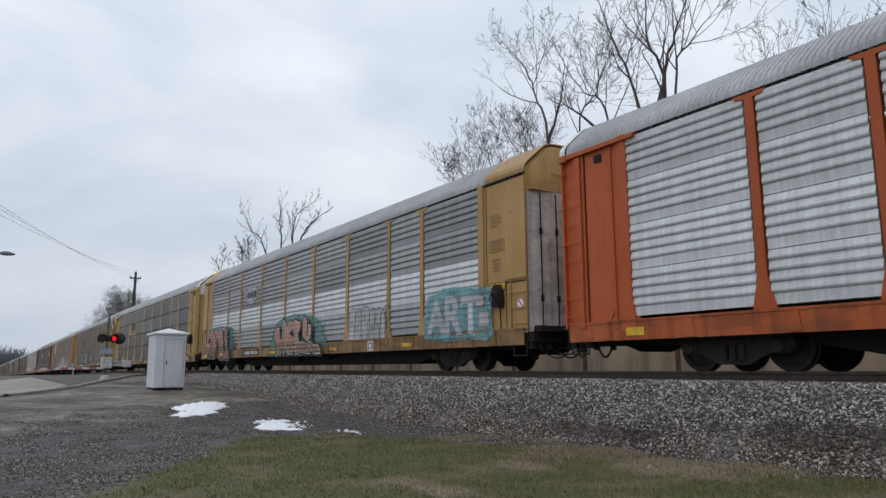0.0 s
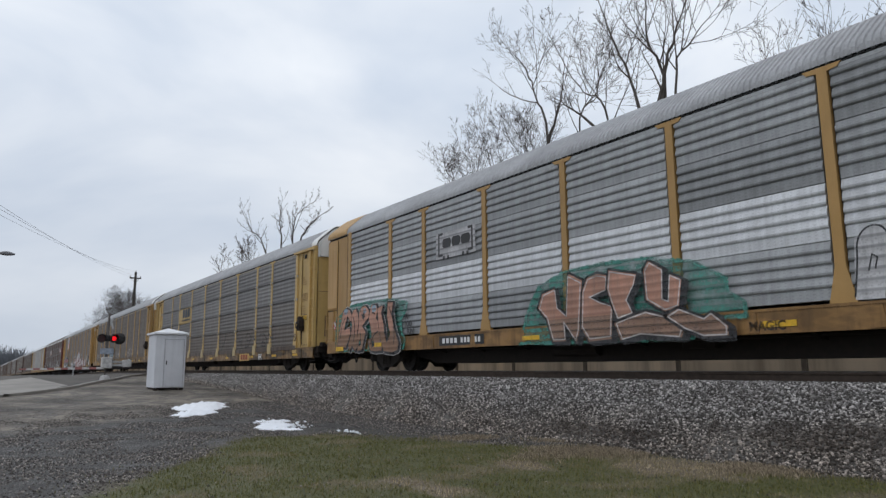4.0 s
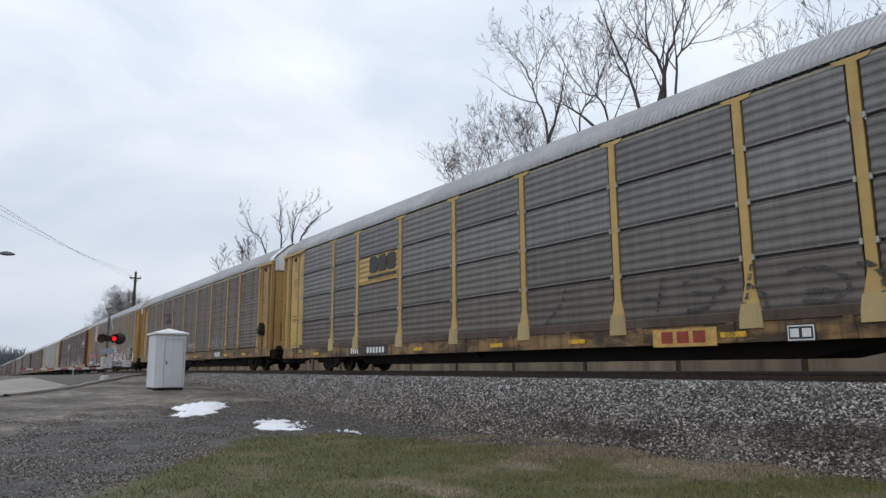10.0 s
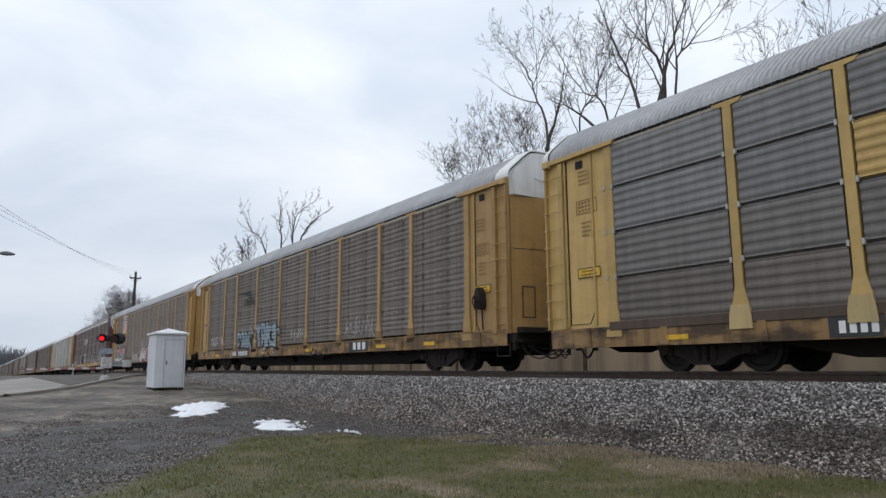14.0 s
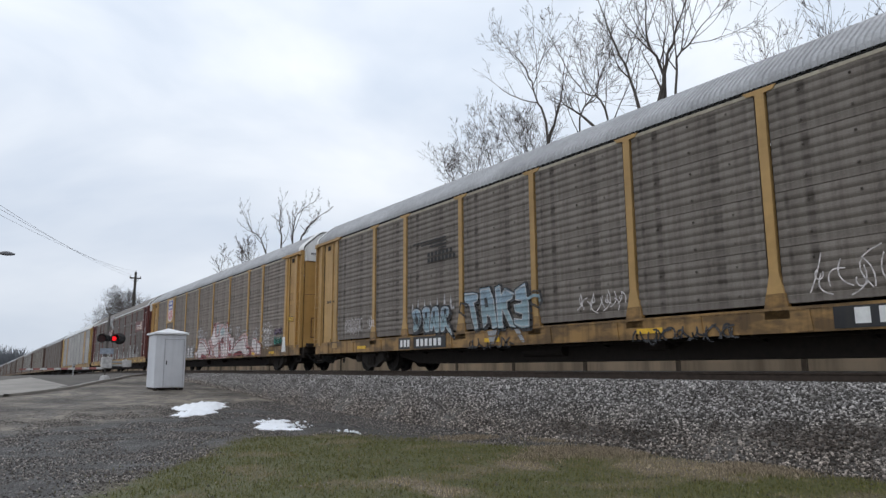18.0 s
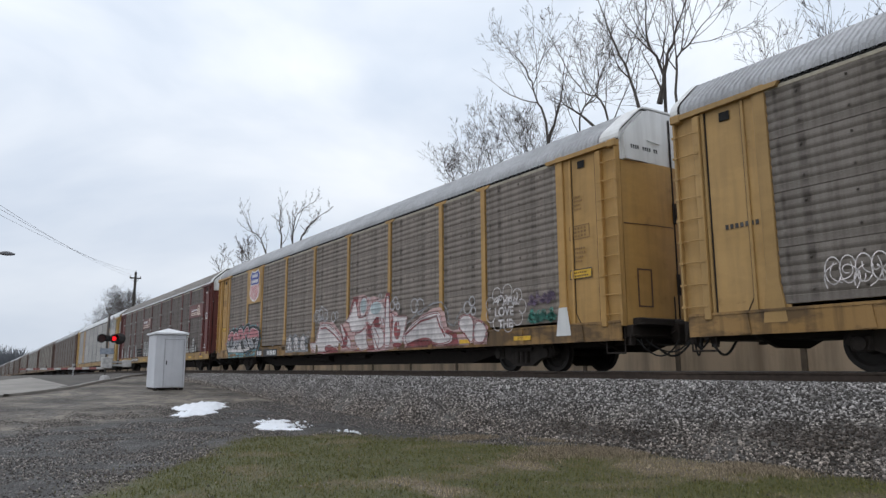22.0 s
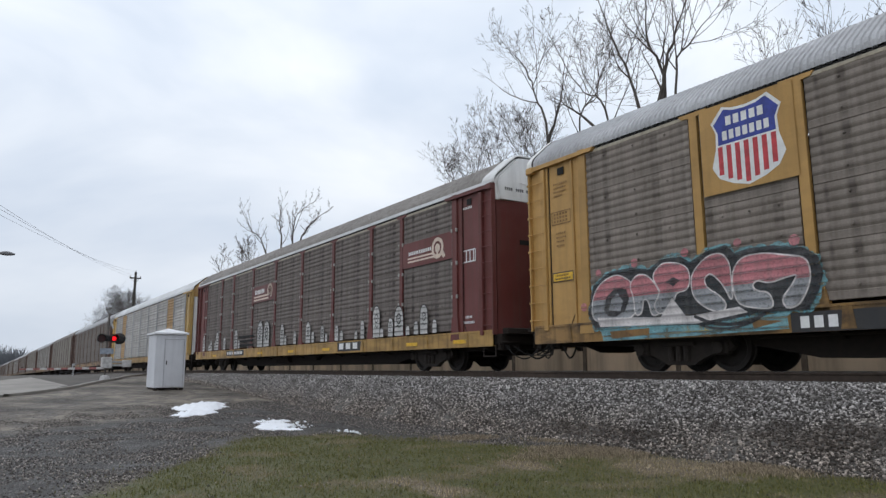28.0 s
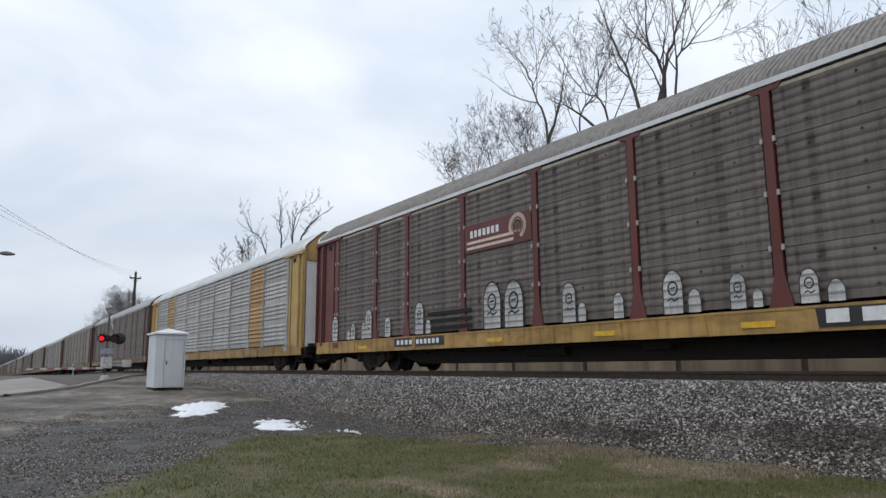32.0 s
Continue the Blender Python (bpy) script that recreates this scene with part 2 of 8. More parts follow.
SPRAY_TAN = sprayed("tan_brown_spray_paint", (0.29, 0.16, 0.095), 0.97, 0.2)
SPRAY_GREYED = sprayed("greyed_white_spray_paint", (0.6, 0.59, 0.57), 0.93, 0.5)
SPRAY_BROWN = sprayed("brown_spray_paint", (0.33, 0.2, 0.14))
SIGN_BLUE = plain("shield_blue", (0.03, 0.05, 0.3), 0.5)
SIGN_RED = plain("shield_red", (0.5, 0.04, 0.05), 0.5)
SIGN_WHITE = plain("sign_white", (0.75, 0.75, 0.74), 0.55, 0, 0.15)
SIGN_YELLOW = plain("sign_yellow", (0.55, 0.33, 0.09), 0.55, 0, 0.3)
SIGN_RUST = plain("sign_rust_red", (0.3, 0.045, 0.025), 0.6, 0, 0.3)
SIGN_CREAM = plain("sign_cream", (0.68, 0.55, 0.45), 0.55, 0, 0.2)
RUBBER = plain("black_rubber", (0.02, 0.02, 0.02), 0.85)


# ---- mesh tools ----
class Mesh:
    """Collects points and faces of one part."""

    def __init__(self):
        self.v, self.f, self.mi = [], [], []

    def add(self, vs, fs, mi=0):
        o = len(self.v)
        self.v.extend(vs)
        self.f.extend([tuple(i + o for i in f) for f in fs])
        self.mi.extend([mi] * len(fs))
        return self

    def box(self, x0, x1, y0, y1, z0, z1, mi=0, c=0.0):
        """A box, its upright and level edges cut by c."""
        if c <= 0:
            vs = [(x, y, z) for x in (x0, x1) for y in (y0, y1) for z in (z0, z1)]
            return self.add(vs, [(0, 1, 3, 2), (4, 6, 7, 5), (0, 4, 5, 1), (2, 3, 7, 6), (0, 2, 6, 4), (1, 5, 7, 3)], mi)
        bm = bmesh.new()
        bmesh.ops.create_cube(bm, size=1)
        for v in bm.verts:
            v.co = (x0 + (v.co.x + 0.5) * (x1 - x0), y0 + (v.co.y + 0.5) * (y1 - y0), z0 + (v.co.z + 0.5) * (z1 - z0))
        bmesh.ops.bevel(bm, geom=bm.edges[:], offset=c, segments=1, affect="EDGES")
        return self.take(bm, mi)

    def take(self, bm, mi=0):
        bm.verts.index_update()
        self.add([tuple(v.co) for v in bm.verts], [tuple(v.index for v in f.verts) for f in bm.faces], mi)
        bm.free()
        return self

    def prism(self, pts, axis, a, b, mi=0):
        """The outline pts (two coordinates) drawn out along axis from a to b. Outline order: x: (y,z), y: (x,z), z: (x,y)."""
        put = {"x": lambda p, d: (d, p[0], p[1]), "y": lambda p, d: (p[0], d, p[1]), "z": lambda p, d: (p[0], p[1], d)}[axis]
        k = len(pts)
        vs = [put(p, a) for p in pts] + [put(p, b) for p in pts]
        fs = [(i, (i + 1) % k, (i + 1) % k + k, i + k) for i in range(k)] + [tuple(range(k))[::-1], tuple(range(k, 2 * k))]
        return self.add(vs, fs, mi)

    def tube(self, pts, radii, sides=6, mi=0, caps=True):
        """A round tube along pts; radii one number or one for each point."""
        k = len(pts)
        if isinstance(radii, (int, float)):
            radii = [radii] * k
        vs, fs = [], []
        for i, p in enumerate(pts):
            p = Vector(p)
            d = (Vector(pts[min(i + 1, k - 1)]) - Vector(pts[max(i - 1, 0)])).normalized()
            u = d.orthogonal().normalized() if i == 0 else (u - d * u.dot(d)).normalized()
            w = d.cross(u)
            for j in range(sides):
                a = 2 * math.pi * j / sides
                vs.append(tuple(p + (u * math.cos(a) + w * math.sin(a)) * radii[i]))
        for i in range(k - 1):
            for j in range(sides):
                q = (j + 1) % sides
                fs.append((i * sides + j, i * sides + q, (i + 1) * sides + q, (i + 1) * sides + j))
        if caps:
            fs += [tuple(range(sides))[::-1], tuple(range((k - 1) * sides, k * sides))]
        return self.add(vs, fs, mi)

    def lathe(self, prof, sides=24, axis="z", mi=0):
        """prof: (radius, height) turned round the axis."""
        vs, fs, k = [], [], len(prof)
        for j in range(sides):
            a = 2 * math.pi * j / sides
            for r, h in prof:
                x, y = r * math.cos(a), r * math.sin(a)
                vs.append({"z": (x, y, h), "y": (x, h, y), "x": (h, x, y)}[axis])
        for j in range(sides):
            q = (j + 1) % sides
            for i in range(k - 1):
                fs.append((j * k + i, q * k + i, q * k + i + 1, j * k + i + 1))
        return self.add(vs, fs, mi)

    def moved(self, dx=0, dy=0, dz=0):
        self.v = [(x + dx, y + dy, z + dz) for x, y, z in self.v]
        return self

    def data(self, name, mats, smooth=False):
        me = bpy.data.meshes.new(name)
        me.from_pydata(self.v, [], self.f)
        for m in mats if isinstance(mats, (list, tuple)) else [mats]:
            me.materials.append(m)
        if len(set(self.mi)) > 1:
            me.polygons.foreach_set("material_index", self.mi)
        if smooth:
            me.shade_smooth()
        bm = bmesh.new()
        bm.from_mesh(me)
        bmesh.ops.recalc_face_normals(bm, faces=bm.faces[:])
        bm.to_mesh(me)
        bm.free()
        me.update()
        return me


SHARED = {}


def shared(key, mats, make, smooth=False):
    """The mesh of that key and material, made once."""
    names = tuple(m.name for m in (mats if isinstance(mats, (list, tuple)) else [mats]))
    if (key, names) not in SHARED:
        SHARED[key, names] = make().data(str(key if isinstance(key, str) else key[0]), mats, smooth)
    return SHARED[key, names]


def part(name, data, parent, label="", at=None):
    ob = new(name, data)
    ob.parent = parent
    if at is not None:
        ob.location = at
    if label:
        ob["label"] = label
    return ob


def thing(name, label, category, m=None, group="", kind="", data=None):
    ob = new(name, data)
    if m is not None:
        ob.matrix_world = m
    return tagged(ob, label, category, group, kind)


# ---- ground, ballast, track ----
def smooth_step(a, b, x):
    t = min(1.0, max(0.0, (x - a) / (b - a)))
    return t * t * (3 - 2 * t)


def ground_z(x, y):
    """The lie of the land: level grass in front, rising to the level crossing and behind the track."""
    near = 0.95 * smooth_step(-14, -46, x) if x < -14 else 0.0
    near = max(near, 0.95 * smooth_step(9.5, 15.5, y))
    rough = 0.035 * noise.noise(Vector((x * 0.35, y * 0.35, 0))) + 0.02 * noise.noise(Vector((x * 1.3, y * 1.3, 3)))
    return near + rough * smooth_step(300, 60, math.hypot(x, y)) - dip(x)


# straw-coloured patches on the lawn: middle and half widths
STRAW = ((-6.5, 8.2, 1.1, 0.95), (-7.1, 4.5, 0.8, 0.3), (-7.8, 6.5, 0.6, 0.3))
# damp soil showing through the foot of the bank
DAMP = ((-4.6, 9.38, 1.7, 0.16), (-9.0, 9.2, 1.2, 0.12))


def node_spots(n, l, x, y, spots, ragged):
    """1 within the spots, falling off at their ragged edges."""
    k = None
    for cx, cy, rx, ry in spots:
        u = node_math(n, l, "DIVIDE", node_math(n, l, "SUBTRACT", x, cx), rx)
        v = node_math(n, l, "DIVIDE", node_math(n, l, "SUBTRACT", y, cy), ry)
        d = node_math(n, l, "ADD", node_math(n, l, "MULTIPLY", u, u), node_math(n, l, "MULTIPLY", v, v))
        k = d if k is None else node_math(n, l, "MINIMUM", k, d)
    k = node_math(n, l, "ADD", k, node_math(n, l, "MULTIPLY", node_math(n, l, "SUBTRACT", ragged, 0.5), 4.5))
    return node_ramp(n, l, node_math(n, l, "MULTIPLY", k, 0.5), 0.85, 0.2)


def ground_shader():
    """Grass, dead grass, dirt, wet mud and gravel, each with its own ragged patch."""
    m, n, l, b = shade("ground_mix", 0.95)
    co = n.new("ShaderNodeTexCoord").outputs["Object"]
    sep = n.new("ShaderNodeSeparateXYZ")
    l.new(co, sep.inputs["Vector"])
    x, y = sep.outputs["X"], sep.outputs["Y"]
    wob = node_noise(n, l, co, 0.5, 5)
    wob2 = node_noise(n, l, co, 2.2, 5)
    fine = node_noise(n, l, co, 22, 5)
    grain = node_noise(n, l, co, 70, 3)
    jit = node_math(n, l, "ADD", node_math(n, l, "MULTIPLY", wob, 4.0), node_math(n, l, "MULTIPLY", wob2, 1.6))
    grass = node_mix(n, l, node_ramp(n, l, fine, 0.3, 0.7), (0.045, 0.05, 0.012), (0.118, 0.116, 0.034))
    dead = node_mix(n, l, node_ramp(n, l, fine, 0.35, 0.7), (0.085, 0.064, 0.044), (0.25, 0.2, 0.135))
    dirt = node_mix(n, l, node_ramp(n, l, fine, 0.3, 0.7), (0.05, 0.042, 0.035), (0.12, 0.102, 0.085))
    mud = node_mix(n, l, node_ramp(n, l, wob, 0.35, 0.62), (0.052, 0.042, 0.033), node_mix(n, l, node_ramp(n, l, wob2, 0.4, 0.56), (0.088, 0.073, 0.059), (0.27, 0.235, 0.19)))
    vo = n.new("ShaderNodeTexVoronoi")
    vo.inputs["Scale"].default_value = 26
    l.new(co, vo.inputs["Vector"])
    # each pebble darkens to its rim: shade between the stones, put into the colour
    pebble = node_mix(n, l, node_ramp(n, l, vo.outputs["Distance"], 0.0, 0.6), (0.21, 0.2, 0.194), (0.04, 0.036, 0.033))
    tone = node_mix(n, l, node_ramp(n, l, node_noise(n, l, co, 1.2, 4), 0.35, 0.7), (0.6, 0.58, 0.56), (1, 1, 1))
    gravel = node_mix(n, l, 1.0, pebble, tone, "MULTIPLY")
    bare = node_math(n, l, "MAXIMUM", node_spots(n, l, x, y, STRAW, node_noise(n, l, co, 1.6, 5)), node_math(n, l, "MULTIPLY", node_ramp(n, l, node_noise(n, l, co, 1.1, 5), 0.5, 0.64), 0.6))
    turf = node_mix(n, l, bare, grass, dead)
    # the lawn ends in a ragged line towards the track and towards the drive
    left = node_math(n, l, "MAXIMUM", node_math(n, l, "SUBTRACT", -7.0, x), 0.0)
    lawn1 = node_math(n, l, "SUBTRACT", node_math(n, l, "SUBTRACT", 9.2, node_math(n, l, "MULTIPLY", left, 0.4)), y)
    lawn2 = node_math(n, l, "MINIMUM", node_math(n, l, "ADD", node_math(n, l, "ADD", x, 7.2), node_math(n, l, "MULTIPLY", y, 1.5)), node_math(n, l, "ADD", x, 14.0))
    lawn = node_math(n, l, "ADD", node_math(n, l, "MINIMUM", lawn1, lawn2), node_math(n, l, "SUBTRACT", node_math(n, l, "MULTIPLY", jit, 0.45), 1.3))
    c = node_mix(n, l, node_ramp(n, l, lawn, -0.5, -0.1), gravel, dirt)
    c = node_mix(n, l, node_ramp(n, l, lawn, 0.0, 0.5), c, turf)
    # the trodden ground before the crossing
    worn = node_math(n, l, "SUBTRACT", node_math(n, l, "SUBTRACT", -17.5, x), node_math(n, l, "MULTIPLY", y, 0.8))
    worn = node_math(n, l, "ADD", worn, node_math(n, l, "MULTIPLY", jit, 0.5))
    c = node_mix(n, l, node_ramp(n, l, worn, 0.0, 1.6), c, mud)
    behind = node_ramp(n, l, y, 16.0, 18.0)
    c = node_mix(n, l, behind, c, dead)
    l.new(c, b.inputs["Base Color"])
    l.new(node_ramp(n, l, wob2, -0.4, 0.9), b.inputs["Roughness"])
    node_bump(n, l, b, node_math(n, l, "ADD", fine, grain), 0.7, 0.03)
    return m


def stone_shader(name, lo, hi):
    m, n, l, b = shade(name, 0.9)
    geo = n.new("ShaderNodeNewGeometry")
    co = n.new("ShaderNodeTexCoord").outputs["Object"]
    r = n.new("ShaderNodeValToRGB")
    r.color_ramp.elements[0].color, r.color_ramp.elements[1].color = (*lo, 1), (*hi, 1)
    for pos, k in ((0.35, 0.07), (0.65, 0.32), (0.88, 0.7)):
        e = r.color_ramp.elements.new(pos)
        e.color = (*[p * (1 - k) + q * k for p, q in zip(lo, hi)], 1)
    l.new(geo.outputs["Random Per Island"], r.inputs["Fac"])
    f = node_noise(n, l, co, 40, 4)
    g = node_noise(n, l, co, 0.8, 4)
    c = node_mix(n, l, node_math(n, l, "MULTIPLY", node_ramp(n, l, f, 0.3, 0.7), 0.4), r.outputs["Color"], tuple(x * 0.5 for x in lo))
    c = node_mix(n, l, node_math(n, l, "MULTIPLY", node_ramp(n, l, g, 0.45, 0.7), 0.35), c, (0.1, 0.085, 0.075))
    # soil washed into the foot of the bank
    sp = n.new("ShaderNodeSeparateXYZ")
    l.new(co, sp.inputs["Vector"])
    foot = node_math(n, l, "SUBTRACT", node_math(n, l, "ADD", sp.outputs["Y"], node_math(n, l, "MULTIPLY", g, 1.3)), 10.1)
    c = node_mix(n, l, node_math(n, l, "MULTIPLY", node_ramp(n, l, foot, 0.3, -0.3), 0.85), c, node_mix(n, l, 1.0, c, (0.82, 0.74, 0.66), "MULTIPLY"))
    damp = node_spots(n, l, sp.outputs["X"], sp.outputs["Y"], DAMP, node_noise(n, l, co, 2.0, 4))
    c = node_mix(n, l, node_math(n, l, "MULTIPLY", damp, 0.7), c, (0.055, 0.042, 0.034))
    l.new(c, b.inputs["Base Color"])
    node_bump(n, l, b, f, 0.4, 0.01)
    return m


def lawn_at(x, y):
    """Above 0 on the lawn."""
    j = 2.5 * noise.noise(Vector((x * 0.5, y * 0.5, 0))) * 0.3
    return min(9.2 - 0.4 * max(0.0, -7.0 - x) - y, x + 7.2 + 1.5 * y, x + 14.0) + j


GROUND = ground_shader()
BALLAST_BED = plain("ballast_bed", (0.13, 0.12, 0.11), 0.95, 0, 0.6, 18, 0.8)
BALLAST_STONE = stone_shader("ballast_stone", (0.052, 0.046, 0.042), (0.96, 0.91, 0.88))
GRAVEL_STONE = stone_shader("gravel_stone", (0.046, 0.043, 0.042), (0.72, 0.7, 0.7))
TIE_WOOD = plain("creosoted_wood", (0.055, 0.045, 0.038), 0.9, 0, 0.4, 5)
CONCRETE = painted("stained_concrete", (0.62, 0.5, 0.365), (0.09, 0.07, 0.055), 0.65, 0.12, 0.9, 2.2)
ROAD_GREY = plain("pale_concrete_road", (0.29, 0.27, 0.245), 0.9, 0, 0.25, 0.9, 0.3)


def grid_mesh(xs, ys, fz):
    mb = Mesh()
    mb.v = [(x, y, fz(x, y)) for x in xs for y in ys]
    k = len(ys)
    mb.f = [(i * k + j, (i + 1) * k + j, (i + 1) * k + j + 1, i * k + j + 1) for i in range(len(xs) - 1) for j in range(k - 1)]
    mb.mi = [0] * len(mb.f)
    return mb


XS = [-2500, -1200, -700, -480, -400, -300, -220, -160, -120, -95, -80, -70, -62] + [-55 + 0.5 * i for i in range(125)] + [9, 12, 18, 30, 60, 120, 300, 800, 2500]
YS = [-2500, -800, -300, -120, -60, -30, -18, -10, -6] + [-4 + 0.4 * i for i in range(52)] + [18, 21, 26, 34, 50, 80, 140, 260, 500, 1000, 2500]
ground = thing("ground", "patchy winter grass, wet dirt and gravel beside the track", "ground", kind="structure",
               data=grid_mesh(XS, YS, ground_z).data("ground", GROUND, True))

# ballast bed: shoulder and slope on both sides
BED = [(8.75, -0.25), (9.2, 0.22), (9.6, 0.62), (10.1, 0.98), (10.4, 1.06), (11.2, 1.06), (12.0, 1.05), (13.6, 1.06), (14.2, 0.95), (15.4, 0.3)]
bed_xs = [-900, -620, -480, -400, -250, -150, -120, -100, -85] + [-75 + 0.5 * i for i in range(171)] + [14, 20, 40, 80]
bed = Mesh()
for bx in bed_xs:
    for j, (by, bz) in enumerate(BED):
        amp = 0.035 if 0 < j < 9 else 0
        bed.v.append((bx, by + amp * 2 * noise.noise(Vector((bx * 0.7, j, 5))), bz - dip(bx) + amp * noise.noise(Vector((bx * 0.9, j * 3.1, 0)))))
nb = len(BED)
bed.f = [(i * nb + j, (i + 1) * nb + j, (i + 1) * nb + j + 1, i * nb + j + 1) for i in range(len(bed_xs) - 1) for j in range(nb - 1)]
bed.mi = [0] * len(bed.f)
ballast = thing("ballast_bed", "grey crushed-stone ballast bank carrying the track", "ballast", kind="structure", data=bed.data("ballast_bed", BALLAST_BED, True))


def stones(count, place, size, seed):
    """Many broken stones in one mesh: squashed, turned octahedra with cut corners."""
    rng = np.random.default_rng(seed)
    base = np.array([(1, 0, 0), (-1, 0, 0), (0, 1, 0), (0, -1, 0), (0, 0, 1), (0, 0, -1), (0.62, 0.62, 0.5), (-0.6, 0.6, 0.55), (-0.62, -0.6, 0.5), (0.6, -0.62, 0.52)], float)
    faces = np.array([(0, 6, 4), (6, 2, 4), (2, 7, 4), (7, 1, 4), (1, 8, 4), (8, 3, 4), (3, 9, 4), (9, 0, 4), (0, 2, 6), (2, 1, 7), (1, 3, 8), (3, 0, 9), (0, 5, 2), (2, 5, 1), (1, 5, 3), (3, 5, 0)])
    pos = place(rng, count)
    count = len(pos)
    k = len(base)
    v = base[None] * (1 + 0.55 * (rng.random((count, k, 1)) - 0.5))
    v = v * (size * (0.55 + 0.9 * rng.random((count, 1, 1)) ** 1.5)) * np.stack([0.8 + 0.5 * rng.random(count), 0.7 + 0.4 * rng.random(count), 0.55 + 0.35 * rng.random(count)], -1)[:, None]
    a, t = rng.random(count) * 6.283, (rng.random(count) - 0.5) * 3.0
    ca, sa, ct, st = np.cos(a)[:, None], np.sin(a)[:, None], np.cos(t)[:, None], np.sin(t)[:, None]
    x, y, z = v[..., 0], v[..., 1], v[..., 2]
    y, z = y * ct - z * st, y * st + z * ct
    x, y = x * ca - y * sa, x * sa + y * ca
    v = np.stack([x, y, z], -1) + pos[:, None]
    f = faces[None] + (np.arange(count) * k)[:, None, None]
    me = bpy.data.meshes.new("stones")
    me.vertices.add(count * k)
    me.vertices.foreach_set("co", v.reshape(-1))
    nf = count * len(faces)
    me.loops.add(nf * 3)
    me.loops.foreach_set("vertex_index", f.reshape(-1).astype(np.int32))
    me.polygons.add(nf)
    me.polygons.foreach_set("loop_start", np.arange(0, nf * 3, 3, dtype=np.int32))
    me.update(calc_edges=True)
    return me


def on_bed(rng, count):
    # thicker sown where the line runs past the viewer
    x = -2.5 - 38.0 * rng.random(count) ** 1.25
    y = 8.98 + 2.12 * rng.random(count)
    z = np.interp(y, [p[0] for p in BED], [p[1] for p in BED])
    g = np.array([ground_z(p, q) for p, q in zip(x, y)])
    return np.stack([x, y, np.maximum(z, g) + 0.03 * rng.random(count)], -1)


def on_verge(rng, count):
    x = -3.0 - 21.0 * rng.random(count) ** 0.85
    y = 0.3 + 8.9 * rng.random(count)
    lawn = np.array([lawn_at(p, q) for p, q in zip(x, y)])
    heap = np.array([noise.noise(Vector((p * 0.7, q * 0.9, 2))) for p, q in zip(x, y)])
    keep = (lawn < 0.1 + 0.5 * rng.random(count)) & (-18.5 - x - 0.8 * y < 2.5 * rng.random(count)) & (heap + 0.35 * (y > 7.6) > -0.25 + 0.5 * rng.random(count)) | (rng.random(count) < 0.02)
    x, y = x[keep], y[keep]
    return np.stack([x, y, np.array([ground_z(p, q) for p, q in zip(x, y)]) + 0.004], -1)


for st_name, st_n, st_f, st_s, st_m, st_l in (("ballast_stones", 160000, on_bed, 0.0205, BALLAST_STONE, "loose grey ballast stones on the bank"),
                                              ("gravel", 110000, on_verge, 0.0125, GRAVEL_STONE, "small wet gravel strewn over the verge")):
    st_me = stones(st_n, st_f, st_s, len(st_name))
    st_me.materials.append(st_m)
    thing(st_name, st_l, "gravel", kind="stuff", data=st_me)


